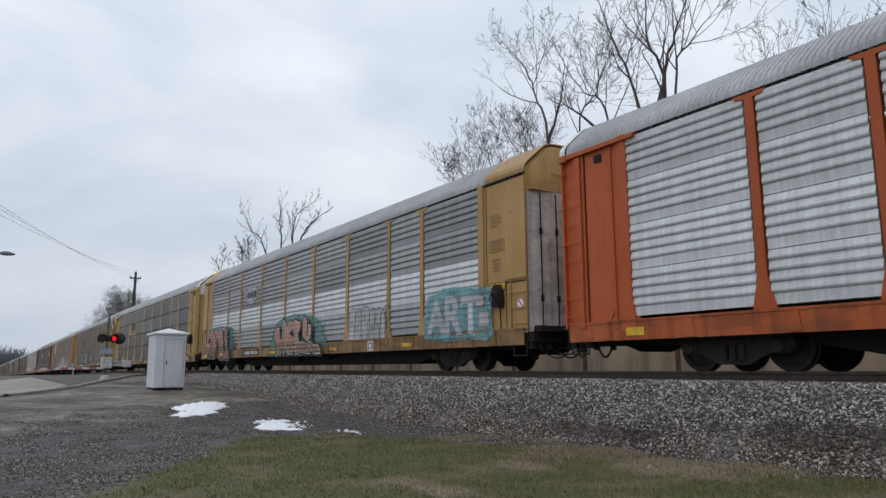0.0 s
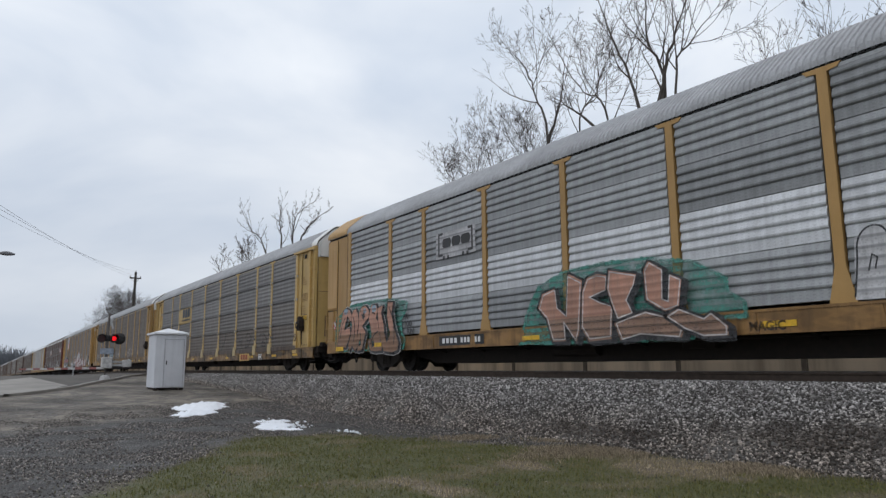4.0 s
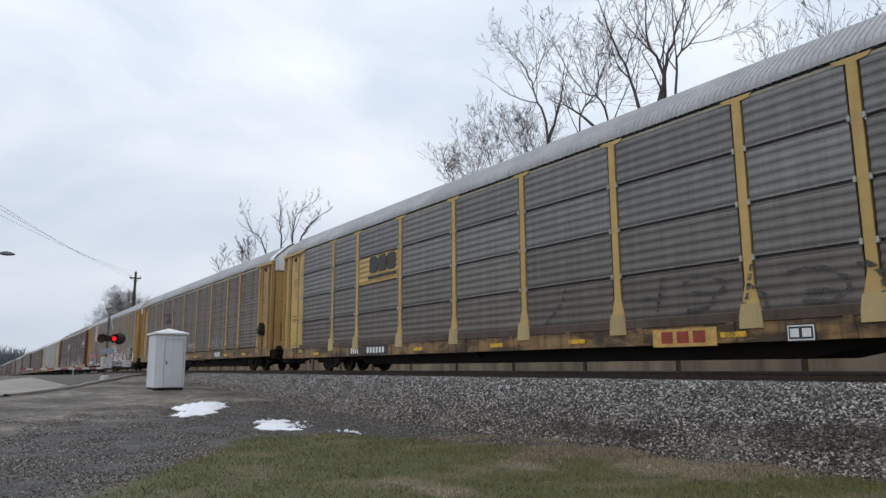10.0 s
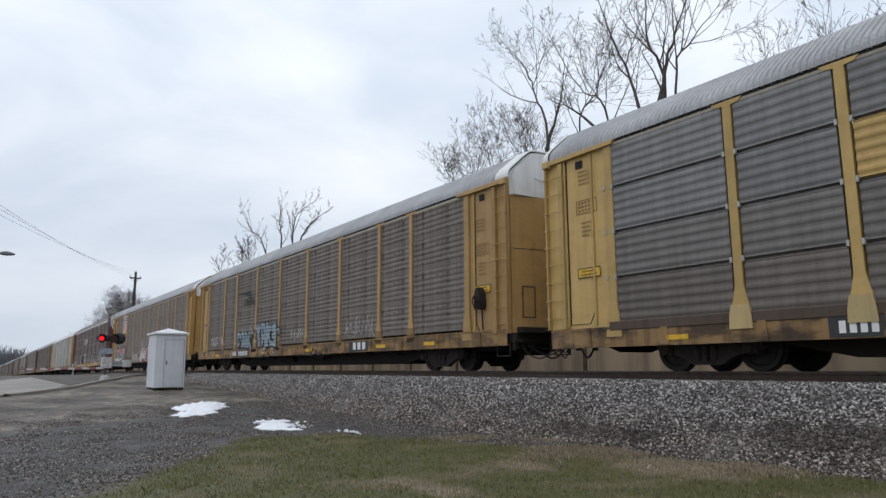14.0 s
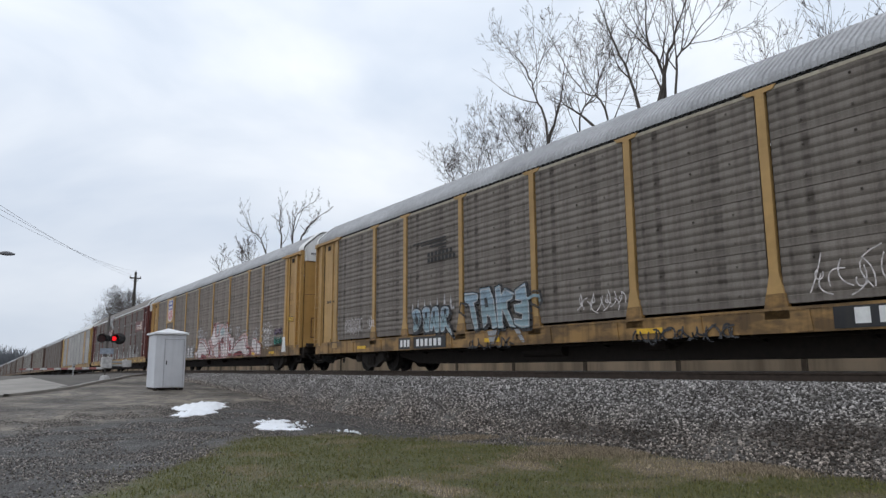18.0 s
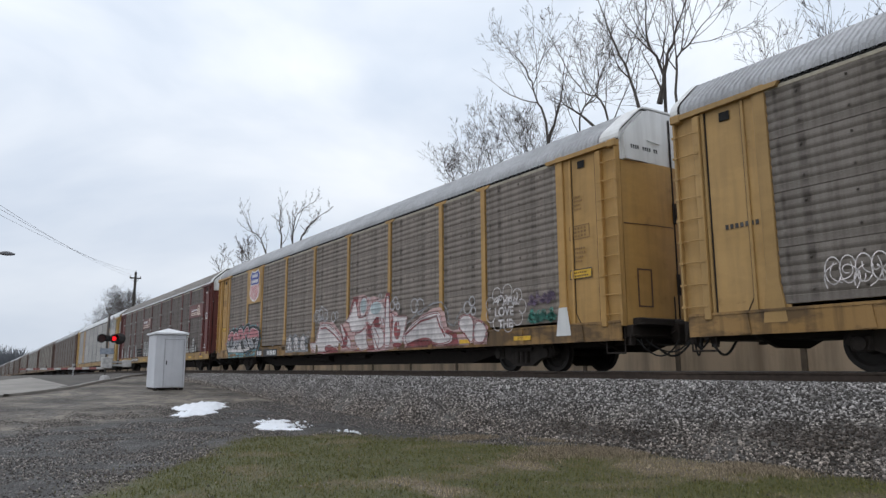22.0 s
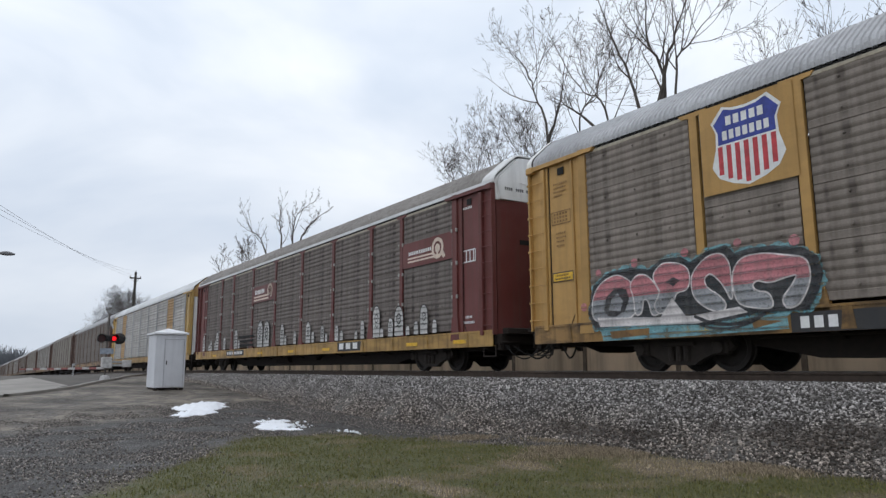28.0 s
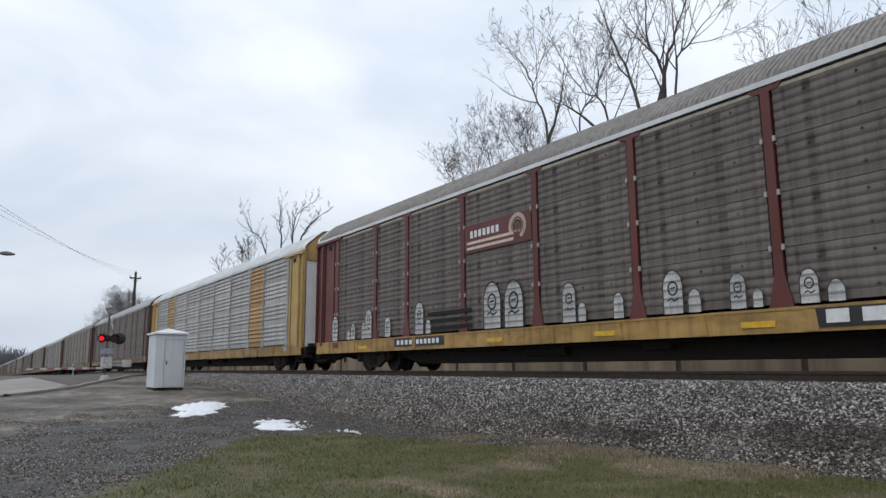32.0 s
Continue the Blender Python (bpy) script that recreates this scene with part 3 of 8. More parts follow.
def grass_blades(count):
    """Short winter grass: single bent blades, most green, many straw-coloured."""
    rng = np.random.default_rng(4)
    x, y = -2.5 - 13.0 * rng.random(count), 0.6 + 8.6 * rng.random(count)
    lawn = np.array([lawn_at(p, q) for p, q in zip(x, y)])
    keep = (lawn > 0.1 + 0.5 * rng.random(count)) | (lawn > -1.2) & (rng.random(count) < 0.06)
    x, y = x[keep], y[keep]
    k = len(x)
    z = np.array([ground_z(p, q) for p, q in zip(x, y)]) - 0.005
    a, h, w = rng.random(k) * 6.283, 0.015 + 0.045 * rng.random(k) ** 2, 0.004 + 0.004 * rng.random(k)
    b, lean = rng.random(k) * 6.283, 0.03 * rng.random(k)
    v = np.zeros((k, 3, 3))
    v[:, 0] = np.stack([x - w * np.cos(a), y - w * np.sin(a), z], -1)
    v[:, 1] = np.stack([x + w * np.cos(a), y + w * np.sin(a), z], -1)
    v[:, 2] = np.stack([x + lean * np.cos(b), y + lean * np.sin(b), z + h], -1)
    me = bpy.data.meshes.new("grass")
    me.vertices.add(k * 3)
    me.vertices.foreach_set("co", v.reshape(-1))
    me.loops.add(k * 3)
    me.loops.foreach_set("vertex_index", np.arange(k * 3, dtype=np.int32))
    me.polygons.add(k)
    me.polygons.foreach_set("loop_start", np.arange(0, k * 3, 3, dtype=np.int32))
    me.update(calc_edges=True)
    m, n, l, s = shade("grass_blade", 0.8)
    geo = n.new("ShaderNodeNewGeometry")
    r = n.new("ShaderNodeValToRGB")
    for i, (pos, col) in enumerate(((0.0, (0.056, 0.064, 0.014)), (0.42, (0.16, 0.154, 0.042)), (0.6, (0.22, 0.18, 0.095)), (1.0, (0.52, 0.42, 0.28)))):
        e = r.color_ramp.elements[i] if i < 2 else r.color_ramp.elements.new(pos)
        e.position, e.color = pos, (*col, 1)
    co = n.new("ShaderNodeTexCoord").outputs["Object"]
    sep = n.new("ShaderNodeSeparateXYZ")
    l.new(co, sep.inputs["Vector"])
    patch = node_math(n, l, "MAXIMUM", node_spots(n, l, sep.outputs["X"], sep.outputs["Y"], STRAW, node_noise(n, l, co, 1.6, 5)), node_math(n, l, "MULTIPLY", node_ramp(n, l, node_noise(n, l, co, 1.1, 5), 0.5, 0.64), 0.6))
    l.new(node_math(n, l, "MULTIPLY", node_math(n, l, "ADD", node_math(n, l, "MULTIPLY", geo.outputs["Random Per Island"], 1.1), patch), 0.5), r.inputs["Fac"])
    l.new(r.outputs["Color"], s.inputs["Base Color"])
    me.materials.append(m)
    thing("grass", "short patchy green and straw-coloured winter grass", "grass", kind="stuff", data=me)


grass_blades(110000)


def dead_stalks(count):
    """Longer dead grass in tufts along the lawn's ragged edge."""
    rng = random.Random(14)
    mb = Mesh()
    done = 0
    while done < count:
        x, y = rng.uniform(-11.5, -2.0), rng.uniform(5.0, 9.6)
        k = lawn_at(x, y)
        if not -1.1 < k < 1.6 or noise.noise(Vector((x * 0.8, y * 0.8, 7))) < 0.05 + 0.15 * abs(k):
            continue
        for i in range(9):
            a, h = rng.uniform(0, 6.283), rng.uniform(0.015, 0.07)
            px, py = x + rng.gauss(0, 0.22), y + rng.gauss(0, 0.22)
            z, w, r = ground_z(px, py), rng.uniform(0.003, 0.006), h * rng.uniform(0.3, 0.9)
            c, s = math.cos(a), math.sin(a)
            mb.add([(px - w * s, py + w * c, z - 0.01), (px + w * s, py - w * c, z - 0.01), (px + r * c * 0.45, py + r * s * 0.45, z + h * 0.7), (px + r * c, py + r * s, z + h)], [(0, 1, 2), (0, 2, 3)])
            done += 1
    me = bpy.data.meshes.new("dead_grass")
    me.from_pydata(mb.v, [], mb.f)
    m, n, l, b = shade("dead_grass", 0.85)
    r = n.new("ShaderNodeValToRGB")
    r.color_ramp.elements[0].color, r.color_ramp.elements[1].color = (0.09, 0.07, 0.045, 1), (0.46, 0.37, 0.26, 1)
    l.new(n.new("ShaderNodeNewGeometry").outputs["Random Per Island"], r.inputs["Fac"])
    l.new(r.outputs["Color"], b.inputs["Base Color"])
    me.materials.append(m)
    thing("dead_grass", "tufts of dead straw-coloured grass at the gravel's edge", "grass", kind="stuff", data=me)


dead_stalks(24000)

# rails and ties
track = thing("railway_track", "rusty steel rails on dark wooden ties", "railway track", kind="structure")
RAIL_PROF = [(-0.07, 0), (0.07, 0), (0.07, 0.012), (0.012, 0.035), (0.009, 0.13), (0.036, 0.142), (0.036, 0.172), (0.028, 0.182), (-0.028, 0.182), (-0.036, 0.172), (-0.036, 0.142), (-0.009, 0.13), (-0.012, 0.035), (-0.07, 0.012)]
RAIL_XS = [-900, -480, -85, -80, -75, -70, -65, -60, -55, -50, -45, 90]


def rail_run(prof, y, z):
    """A section drawn out along the track and its fall."""
    mb = Mesh()
    k = len(prof)
    mb.v = [(x, y + a, z + b - dip(x)) for x in RAIL_XS for a, b in prof]
    mb.f = [(i * k + j, i * k + (j + 1) % k, (i + 1) * k + (j + 1) % k, (i + 1) * k + j) for i in range(len(RAIL_XS) - 1) for j in range(k)]
    mb.mi = [0] * len(mb.f)
    return mb


for ry in (-0.753, 0.753):
    rail = part("rail", rail_run(RAIL_PROF, TRACK_Y + ry, RAIL_Z - 0.184).data("rail", RAIL_RUST), track)
    part("rail_head", rail_run([(-0.027, -0.002), (0.027, -0.002), (0.027, 0), (-0.027, 0)], TRACK_Y + ry, RAIL_Z).data("rail_head", RAIL_SHINE), rail)
tie_me = Mesh().box(-0.11, 0.11, -1.3, 1.3, -0.17, 0, c=0.012).data("tie", TIE_WOOD)
for i in range(150):
    part("tie", tie_me, track, at=(-70 + 0.52 * i, TRACK_Y + random.uniform(-0.03, 0.03), RAIL_Z - 0.188 - dip(-70 + 0.52 * i) + random.uniform(-0.008, 0.004)))

# low concrete wall beyond the track, in cast panels
WALL_Y = 17.0
wall = thing("wall_concrete", "long low stained concrete wall beyond the track", "wall", kind="structure")
wall_me = Mesh().box(-1.78, 1.78, -0.12, 0.12, 0, 2.1, c=0.02).data("panel", CONCRETE)
wpost_me = Mesh().box(-0.07, 0.07, -0.17, 0.17, 0, 2.15, c=0.015).data("post", plain("dark_stained_concrete", (0.16, 0.13, 0.1), 0.9, 0, 0.4, 3))
for i in range(40):
    wx = 14.55 - 3.7 * i
    part("panel", wall_me, wall, at=(wx, WALL_Y, 0.45 - dip(wx)))
    part("post", wpost_me, wall, at=(wx + 1.85, WALL_Y, 0.45 - dip(wx)))


# ---- the autorack cars ----
HALF = 13.68                    # half the body's length
POSTS = (-11.96, -9.14, -7.2, -4.32, -1.44, 1.44, 4.32, 7.2, 9.14, 11.96)
PANEL_Z, PANEL_TOP = 0.93, 4.61
SIDE = 1.48
ROOF = [(1.50, 4.67), (1.50, 4.75), (1.46, 4.84), (1.38, 4.93), (0.98, 5.28), (0.80, 5.42), (0.68, 5.462), (0.35, 5.475), (0.0, 5.48)]
ROOF_LINE = ROOF + [(-y, z) for y, z in ROOF[-2::-1]]


def roof_mesh(rise=1.0):
    mb = Mesh()
    xs, lift = [], []
    x = -HALF + 0.02
    while x < HALF - 0.02:
        for dx, h in ((0, 0), (0.03, 0), (0.042, 0.022), (0.1, 0.022)):
            xs.append(min(x + dx, HALF - 0.02)), lift.append(h)
        x += 0.115
    xs.append(HALF - 0.02), lift.append(0)
    k = len(ROOF_LINE)
    for x, h in zip(xs, lift):
        for y, z in ROOF_LINE:
            mb.v.append((x, y * (1 + h * 0.5), 4.67 + (z - 4.67) * rise + h * (1 if z > 4.7 else 0)))
    mb.f = [(i * k + j, i * k + j + 1, (i + 1) * k + j + 1, (i + 1) * k + j) for i in range(len(xs) - 1) for j in range(k - 1)]
    mb.mi = [0] * len(mb.f)
    return mb


def rim_mesh(rise=1.0):
    """A bowed rim that closes the roof at its end."""
    mb = Mesh()
    line = [(y, 4.67 + (z - 4.67) * rise) for y, z in ROOF_LINE]
    inner = [(y * 0.965, z - 0.05) for y, z in line]
    k = len(line)
    vs = [(-0.012, y * 1.006, z + 0.024) for y, z in line] + [(0.012, y * 1.006, z + 0.024) for y, z in line] + [(-0.012, y, z) for y, z in inner] + [(0.012, y, z) for y, z in inner]
    fs = []
    for j in range(k - 1):
        fs += [(j, j + 1, k + j + 1, k + j), (2 * k + j, 3 * k + j, 3 * k + j + 1, 2 * k + j + 1), (j, 2 * k + j, 2 * k + j + 1, j + 1), (k + j, k + j + 1, 3 * k + j + 1, 3 * k + j)]
    return mb.add(vs, fs)


def cap_mesh():
    """A smooth sheet over the last bay of the roof."""
    mb = Mesh()
    k = len(ROOF_LINE)
    mb.v = [(x, y * 1.02, z + 0.035) for x in (-0.82, 0.72) for y, z in ROOF_LINE] + [(x, y * 1.012, z + 0.005) for x in (-0.82, 0.72) for y, z in ROOF_LINE]
    for j in range(k - 1):
        mb.f += [(j, j + 1, k + j + 1, k + j), (2 * k + j, 3 * k + j, 3 * k + j + 1, 2 * k + j + 1), (j, 2 * k + j, 2 * k + j + 1, j + 1), (k + j, k + j + 1, 3 * k + j + 1, 3 * k + j)]
    mb.mi = [0] * len(mb.f)
    return mb


def roof_end_mesh(reach=0.46):
    """A smooth sheet that closes the roof over the end doors, cut on a slant, with a dark lip."""
    mb = Mesh()
    k = len(ROOF_LINE)
    start = [-reach + 0.05 * min(1.0, max(0.0, (z - 4.7) / 0.7)) for y, z in ROOF_LINE]
    top, low = [(y * 1.012, z + 0.03) for y, z in ROOF_LINE], [(y * 1.004, z + 0.002) for y, z in ROOF_LINE]
    mb.v = [(x, y, z) for x, (y, z) in zip(start, top)] + [(0.06, y, z) for y, z in top] + [(x, y, z) for x, (y, z) in zip(start, low)] + [(0.06, y, z) for y, z in low]
    for j in range(k - 1):
        mb.f += [(j, j + 1, k + j + 1, k + j), (2 * k + j, 3 * k + j, 3 * k + j + 1, 2 * k + j + 1), (j, 2 * k + j, 2 * k + j + 1, j + 1), (k + j, k + j + 1, 3 * k + j + 1, 3 * k + j)]
    mb.mi = [0] * len(mb.f)
    o = len(mb.v)
    mb.v += [(x - 0.05, y * 1.008, z + 0.022) for x, (y, z) in zip(start, ROOF_LINE)] + [(x - 0.002, y * 1.01, z + 0.028) for x, (y, z) in zip(start, ROOF_LINE)]
    for j in range(k - 1):
        mb.f.append((o + j, o + j + 1, o + k + j + 1, o + k + j))
        mb.mi.append(1)
    return mb


def eave_mesh():
    """The dark toothed line of clips under the roof's edge."""
    mb = Mesh().box(-HALF + 0.1, HALF - 0.1, -0.012, 0.012, 4.615, 4.645)
    for i in range(164):
        mb.box(-HALF + 0.2 + i * 0.1655, -HALF + 0.2 + i * 0.1655 + 0.07, -0.03, 0.0, 4.63, 4.668)
    return mb


def sheet_mesh(w, h, style):
    """One ribbed side sheet of width w and height h, its foot at z=0, the outside towards -y."""
    prof = []
    if style == "banded":
        n_rib, z, step = 4, h * 0.2, (h * 0.8) / 4
        prof = [(0, 0), (0.006, -0.012), (h * 0.185, -0.014)]
        for i in range(n_rib):
            prof += [(z, 0.004), (z + step * 0.05, 0.002), (z + step * 0.17, -0.036), (z + step * 0.34, -0.043), (z + step * 0.95, -0.004)]
            z += step
        prof += [(h, 0)]
    elif style == "slotted":
        n_rib, z, step = 5, 0.03, (h - 0.09) / 5
        prof = [(0.012, 0), (0.02, -0.03)]
        for i in range(n_rib):
            prof += [(z + 0.01, -0.022), (z + step * 0.2, -0.023), (z + step * 0.45, -0.039), (z + step * 0.65, -0.039), (z + step * 0.95, -0.023)]
            z += step
        prof += [(h - 0.045, -0.03), (h - 0.028, 0)]
    else:
        n_rib, z, step = 5, h * 0.15, (h * 0.845) / 5
        prof = [(0, 0), (0.005, -0.012), (h * 0.14, -0.012)]
        for i in range(n_rib):
            prof += [(z, -0.002), (z + step * 0.3, -0.019), (z + step * 0.5, -0.021), (z + step * 0.95, -0.004)]
            z += step
        prof += [(h, 0)]
    mb = Mesh()
    a = w / 2
    k = len(prof)
    vs = [(-a, d, z) for z, d in prof] + [(a, d, z) for z, d in prof]
    fs = [(i, i + 1, k + i + 1, k + i) for i in range(k - 1)]
    vs += [(-a, 0.03, 0.0), (-a, 0.03, h), (a, 0.03, 0.0), (a, 0.03, h)]
    o = 2 * k
    fs += [(o, o + 2, o + 3, o + 1), tuple([o] + list(range(k)) + [o + 1])[::-1], tuple([o + 2] + list(range(k, 2 * k)) + [o + 3])]
    mb.add(vs, fs)
    if style == "plain_rows":
        for i in range(3):                       # rivets
            for j in range(2):
                x, z = -a + w * (0.2 + 0.3 * i), h * (0.22 + 0.55 * j)
                mb.box(x - 0.018, x + 0.018, -0.045, 0, z - 0.018, z + 0.018, c=0.006)
    return mb


def post_mesh(foot=0.42, width=0.16, head=0.6, lift=0.0):
    a, b, t = width / 2, foot / 2, head / 2
    pts = [(-b, 0.7 + lift), (b, 0.7 + lift), (b * 0.95, 0.9 + lift), (a, 1.42 + lift), (a, 4.54), (t * 0.8, 4.56), (t, 4.63), (-t, 4.63), (-t * 0.8, 4.56), (-a, 4.54), (-a, 1.42 + lift), (-b * 0.95, 0.9 + lift)]
    return Mesh().prism(pts, "y", -0.035, 0.05)


def post_foot_mesh(foot=0.42, width=0.16, lift=0.0):
    """The flared foot plate of a post, a little proud of it."""
    a, b = width / 2, foot / 2
    k = 0.38
    return Mesh().prism([(-b, 0.7 + lift), (b, 0.7 + lift), (b * 0.95, 0.9 + lift), (b * 0.95 * (1 - k) + a * k + 0.006, 1.1 + lift), (-b * 0.95 * (1 - k) - a * k - 0.006, 1.1 + lift), (-b * 0.95, 0.9 + lift)], "y", -0.04, 0.03)


def clip_mesh():
    """A small panel clip beside a post."""
    return Mesh().box(-0.025, 0.025, -0.035, 0.02, -0.05, 0.05, c=0.01)


def end_post_mesh():
    mb = Mesh().box(-0.11, 0.11, -0.05, 0.06, 0.95, 4.6, c=0.012)
    mb.prism([(-0.2, 0.68), (0.2, 0.68), (0.17, 0.95), (0.12, 1.3), (-0.12, 1.3), (-0.17, 0.95)], "y", -0.056, 0.05)
    return mb


def sill_mesh():
    mb = Mesh()
    prof = [(0.0, 0.48), (0.07, 0.48), (0.07, 0.5), (0.02, 0.51), (0.02, 0.83), (0.07, 0.84), (0.07, 0.86), (0.0, 0.86)]
    mb.prism([(y - 0.03, z) for y, z in prof], "x", -HALF + 0.1, HALF - 0.1)
    mb.box(-HALF + 0.1, HALF - 0.1, -0.045, -0.028, 0.83, 0.875)
    for i in range(14):
        x = -12.5 + i * 1.92
        mb.prism([(x - 0.11, 0.5), (x + 0.11, 0.5), (x + 0.07, 0.82), (x - 0.07, 0.82)], "y", -0.05, -0.02)
    return mb


def under_mesh():
    mb = Mesh().box(-HALF + 0.2, HALF - 0.2, -1.45, 1.45, 0.84, 0.94, c=0.01)
    mb.prism([(-HALF + 0.1, 0.86), (-HALF + 0.1, 0.55), (-9.0, 0.5), (-7.6, 0.22), (7.6, 0.22), (9.0, 0.5), (HALF - 0.1, 0.55), (HALF - 0.1, 0.86)], "y", -0.75, 0.75)
    for i in range(15):
        x = -12.6 + 1.8 * i
        mb.prism([(-1.44, 0.85), (-1.44, 0.7), (-0.45, 0.4), (0.45, 0.4), (1.44, 0.7), (1.44, 0.85)], "x", x - 0.05, x + 0.05)
    mb.tube([(-8.5, -0.95, 0.58), (8.5, -0.95, 0.58)], 0.03)
    mb.tube([(-2.6, -0.8, 0.5), (-1.2, -0.8, 0.5)], 0.17, 10)
    mb.box(1.0, 1.7, -0.95, -0.55, 0.42, 0.75, c=0.03)
    return mb


def sideframe_mesh():
    pts = [(-1.12, 0.44), (-1.02, 0.62), (-0.7, 0.66), (-0.42, 0.78), (0.42, 0.78), (0.7, 0.66), (1.02, 0.62), (1.12, 0.44), (0.98, 0.32), (0.72, 0.32), (0.5, 0.24), (0.3, 0.12), (-0.3, 0.12), (-0.5, 0.24), (-0.72, 0.32), (-0.98, 0.32)]
    mb = Mesh().prism(pts, "y", -0.07, 0.07)
    for x in (-0.865, 0.865):
        mb.box(x - 0.16, x + 0.16, -0.13, 0.08, 0.3, 0.55, c=0.03)
        mb.lathe([(0, -0.17), (0.1, -0.17), (0.12, -0.13), (0.12, 0)], 12, "y")
        mb.v[-48:] = [(a + x, b, c + 0.42) for a, b, c in mb.v[-48:]]
    for x in (-0.17, 0.0, 0.17):
        mb.tube([(x, -0.09, 0.2), (x, -0.09, 0.46)], 0.065, 8)
    mb.box(-0.36, 0.36, -0.12, 0.0, 0.46, 0.56, c=0.02)
    return mb


def wheelset_mesh():
    mb = Mesh()
    for s in (-1, 1):
        mb.lathe([(0.0, s * 0.80), (0.13, s * 0.80), (0.16, s * 0.76), (0.30, s * 0.745), (0.34, s * 0.79), (0.415, s * 0.79), (0.42, s * 0.70), (0.445, s * 0.69), (0.445, s * 0.66), (0.34, s * 0.66), (0.3, s * 0.7), (0.15, s * 0.69), (0.09, s * 0.64), (0.0, s * 0.64)], 28, "y")
        for i in range(4):                       # plate holes, so that the rolling shows
            a = i * math.pi / 2
            mb.box(0.23 * math.cos(a) - 0.03, 0.23 * math.cos(a) + 0.03, s * 0.752 - 0.012, s * 0.752 + 0.012, 0.23 * math.sin(a) - 0.03, 0.23 * math.sin(a) + 0.03)
    mb.tube([(0, -1.0, 0), (0, 1.0, 0)], 0.075, 10)
    return mb


def bolster_mesh():
    mb = Mesh().box(-0.2, 0.2, -1.0, 1.0, 0.36, 0.7, c=0.03)
    mb.lathe([(0, 0.8), (0.2, 0.8), (0.24, 0.7), (0.24, 0.62)], 16)
    for s in (-1, 1):
        mb.box(s * 0.42 - 0.05, s * 0.42 + 0.05, -0.85, 0.85, 0.3, 0.4, c=0.01)
        for q in (-1, 1):
            mb.box(s * 0.42 - 0.03, s * 0.42 + 0.05, q * 0.72 - 0.08, q * 0.72 + 0.08, 0.28, 0.56, c=0.02)
    return mb


def coupler_mesh():
    mb = Mesh().box(-0.75, 0.1, -0.11, 0.11, 0.66, 0.86, c=0.02)
    mb.prism([(0.1, -0.13), (0.32, -0.2), (0.46, -0.16), (0.42, -0.05), (0.3, -0.02), (0.33, 0.1), (0.44, 0.13), (0.4, 0.2), (0.15, 0.16)], "z", 0.6, 0.92)
    return mb


def hose_mesh():
    pts = []
    for i in range(11):
        t = i / 10
        pts.append((-0.25 + 0.85 * t, -0.42 + 0.3 * t, 0.62 - 0.34 * math.sin(math.pi * min(1, t * 1.05)) + 0.05 * t))
    return Mesh().tube(pts, 0.024, 6)


def step_mesh():
    mb = Mesh()
    for x in (-0.24, 0.24):
        mb.tube([(x, 0, 0.86), (x, 0, 0.36)], 0.016, 5)
    mb.tube([(-0.24, 0, 0.36), (0.24, 0, 0.36)], 0.018, 5)
    return mb


def lever_mesh():
    return Mesh().tube([(0, -1.42, 0.72), (0.14, -1.3, 0.7), (0.14, -0.5, 0.7), (0.2, -0.2, 0.86)], 0.014, 5).tube([(0, -1.42, 0.72), (0.02, -1.46, 0.52)], 0.014, 5)


def ladder_mesh(wide=0.46):
    """Two rails of angle iron with rungs; foot at z=0.8."""
    mb = Mesh()
    mb.box(-wide / 2 - 0.07, -wide / 2 + 0.06, -0.1, 0.0, 0.88, 4.52, c=0.01)
    mb.box(wide / 2 - 0.02, wide / 2 + 0.025, -0.1, 0.0, 0.88, 4.56, c=0.006)
    for i in range(9):
        z = 1.12 + 0.39 * i
        mb.tube([(-wide / 2, -0.085, z), (wide / 2, -0.085, z)], 0.011, 5)
        for x in (-wide / 2, wide / 2):
            mb.box(x - 0.045, x + 0.045, -0.112, -0.08, z - 0.02, z + 0.02)
    return mb


def rail_post_mesh():
    mb = Mesh().box(-0.05, 0.05, -0.09, 0.0, 0.88, 4.6, c=0.01)
    for i in range(9):
        mb.box(-0.07, 0.07, -0.11, -0.08, 1.1 + 0.39 * i, 1.15 + 0.39 * i)
    return mb


def end_side_mesh():
    """The flat side sheet of the end bay, from x=0 (at the panels) to 1.6."""
    mb = Mesh().box(-0.35, 1.6, -0.02, 0.02, 0.88, 4.61, c=0.006)
    return mb


def bay_seam_mesh():
    """Dark gaps beside the ribs of the end bay and along its foot."""
    mb = Mesh().box(0.255, 0.268, -0.012, 0.002, 1.2, 4.55).box(0.945, 0.965, -0.014, 0.002, 0.95, 4.55)
    mb.prism([(0.255, 1.2), (0.268, 1.2), (0.4, 0.97), (0.387, 0.97)], "y", -0.012, 0.002)
    mb.box(0.387, 0.95, -0.012, 0.002, 0.962, 0.974)
    mb.box(1.08, 1.1, -0.01, 0.002, 0.95, 4.5)
    return mb


def bay_gap_shade_mesh():
    """The seams, and a raised dark strip with bent edges that stands for the shadowed gap between the ladder's post and
    the sliding door.
    """
    return bay_seam_mesh().prism([(0.98, 0.95), (1.08, 0.95), (1.06, 1.6), (1.08, 2.3), (1.05, 3.0), (1.07, 4.5), (0.99, 4.5), (1.0, 3.1), (0.97, 2.2), (0.99, 1.5)], "y", -0.016, 0.004)


def rib_mesh():
    return Mesh().box(-0.028, 0.028, -0.04, 0.0, 0.92, 4.56, c=0.008)


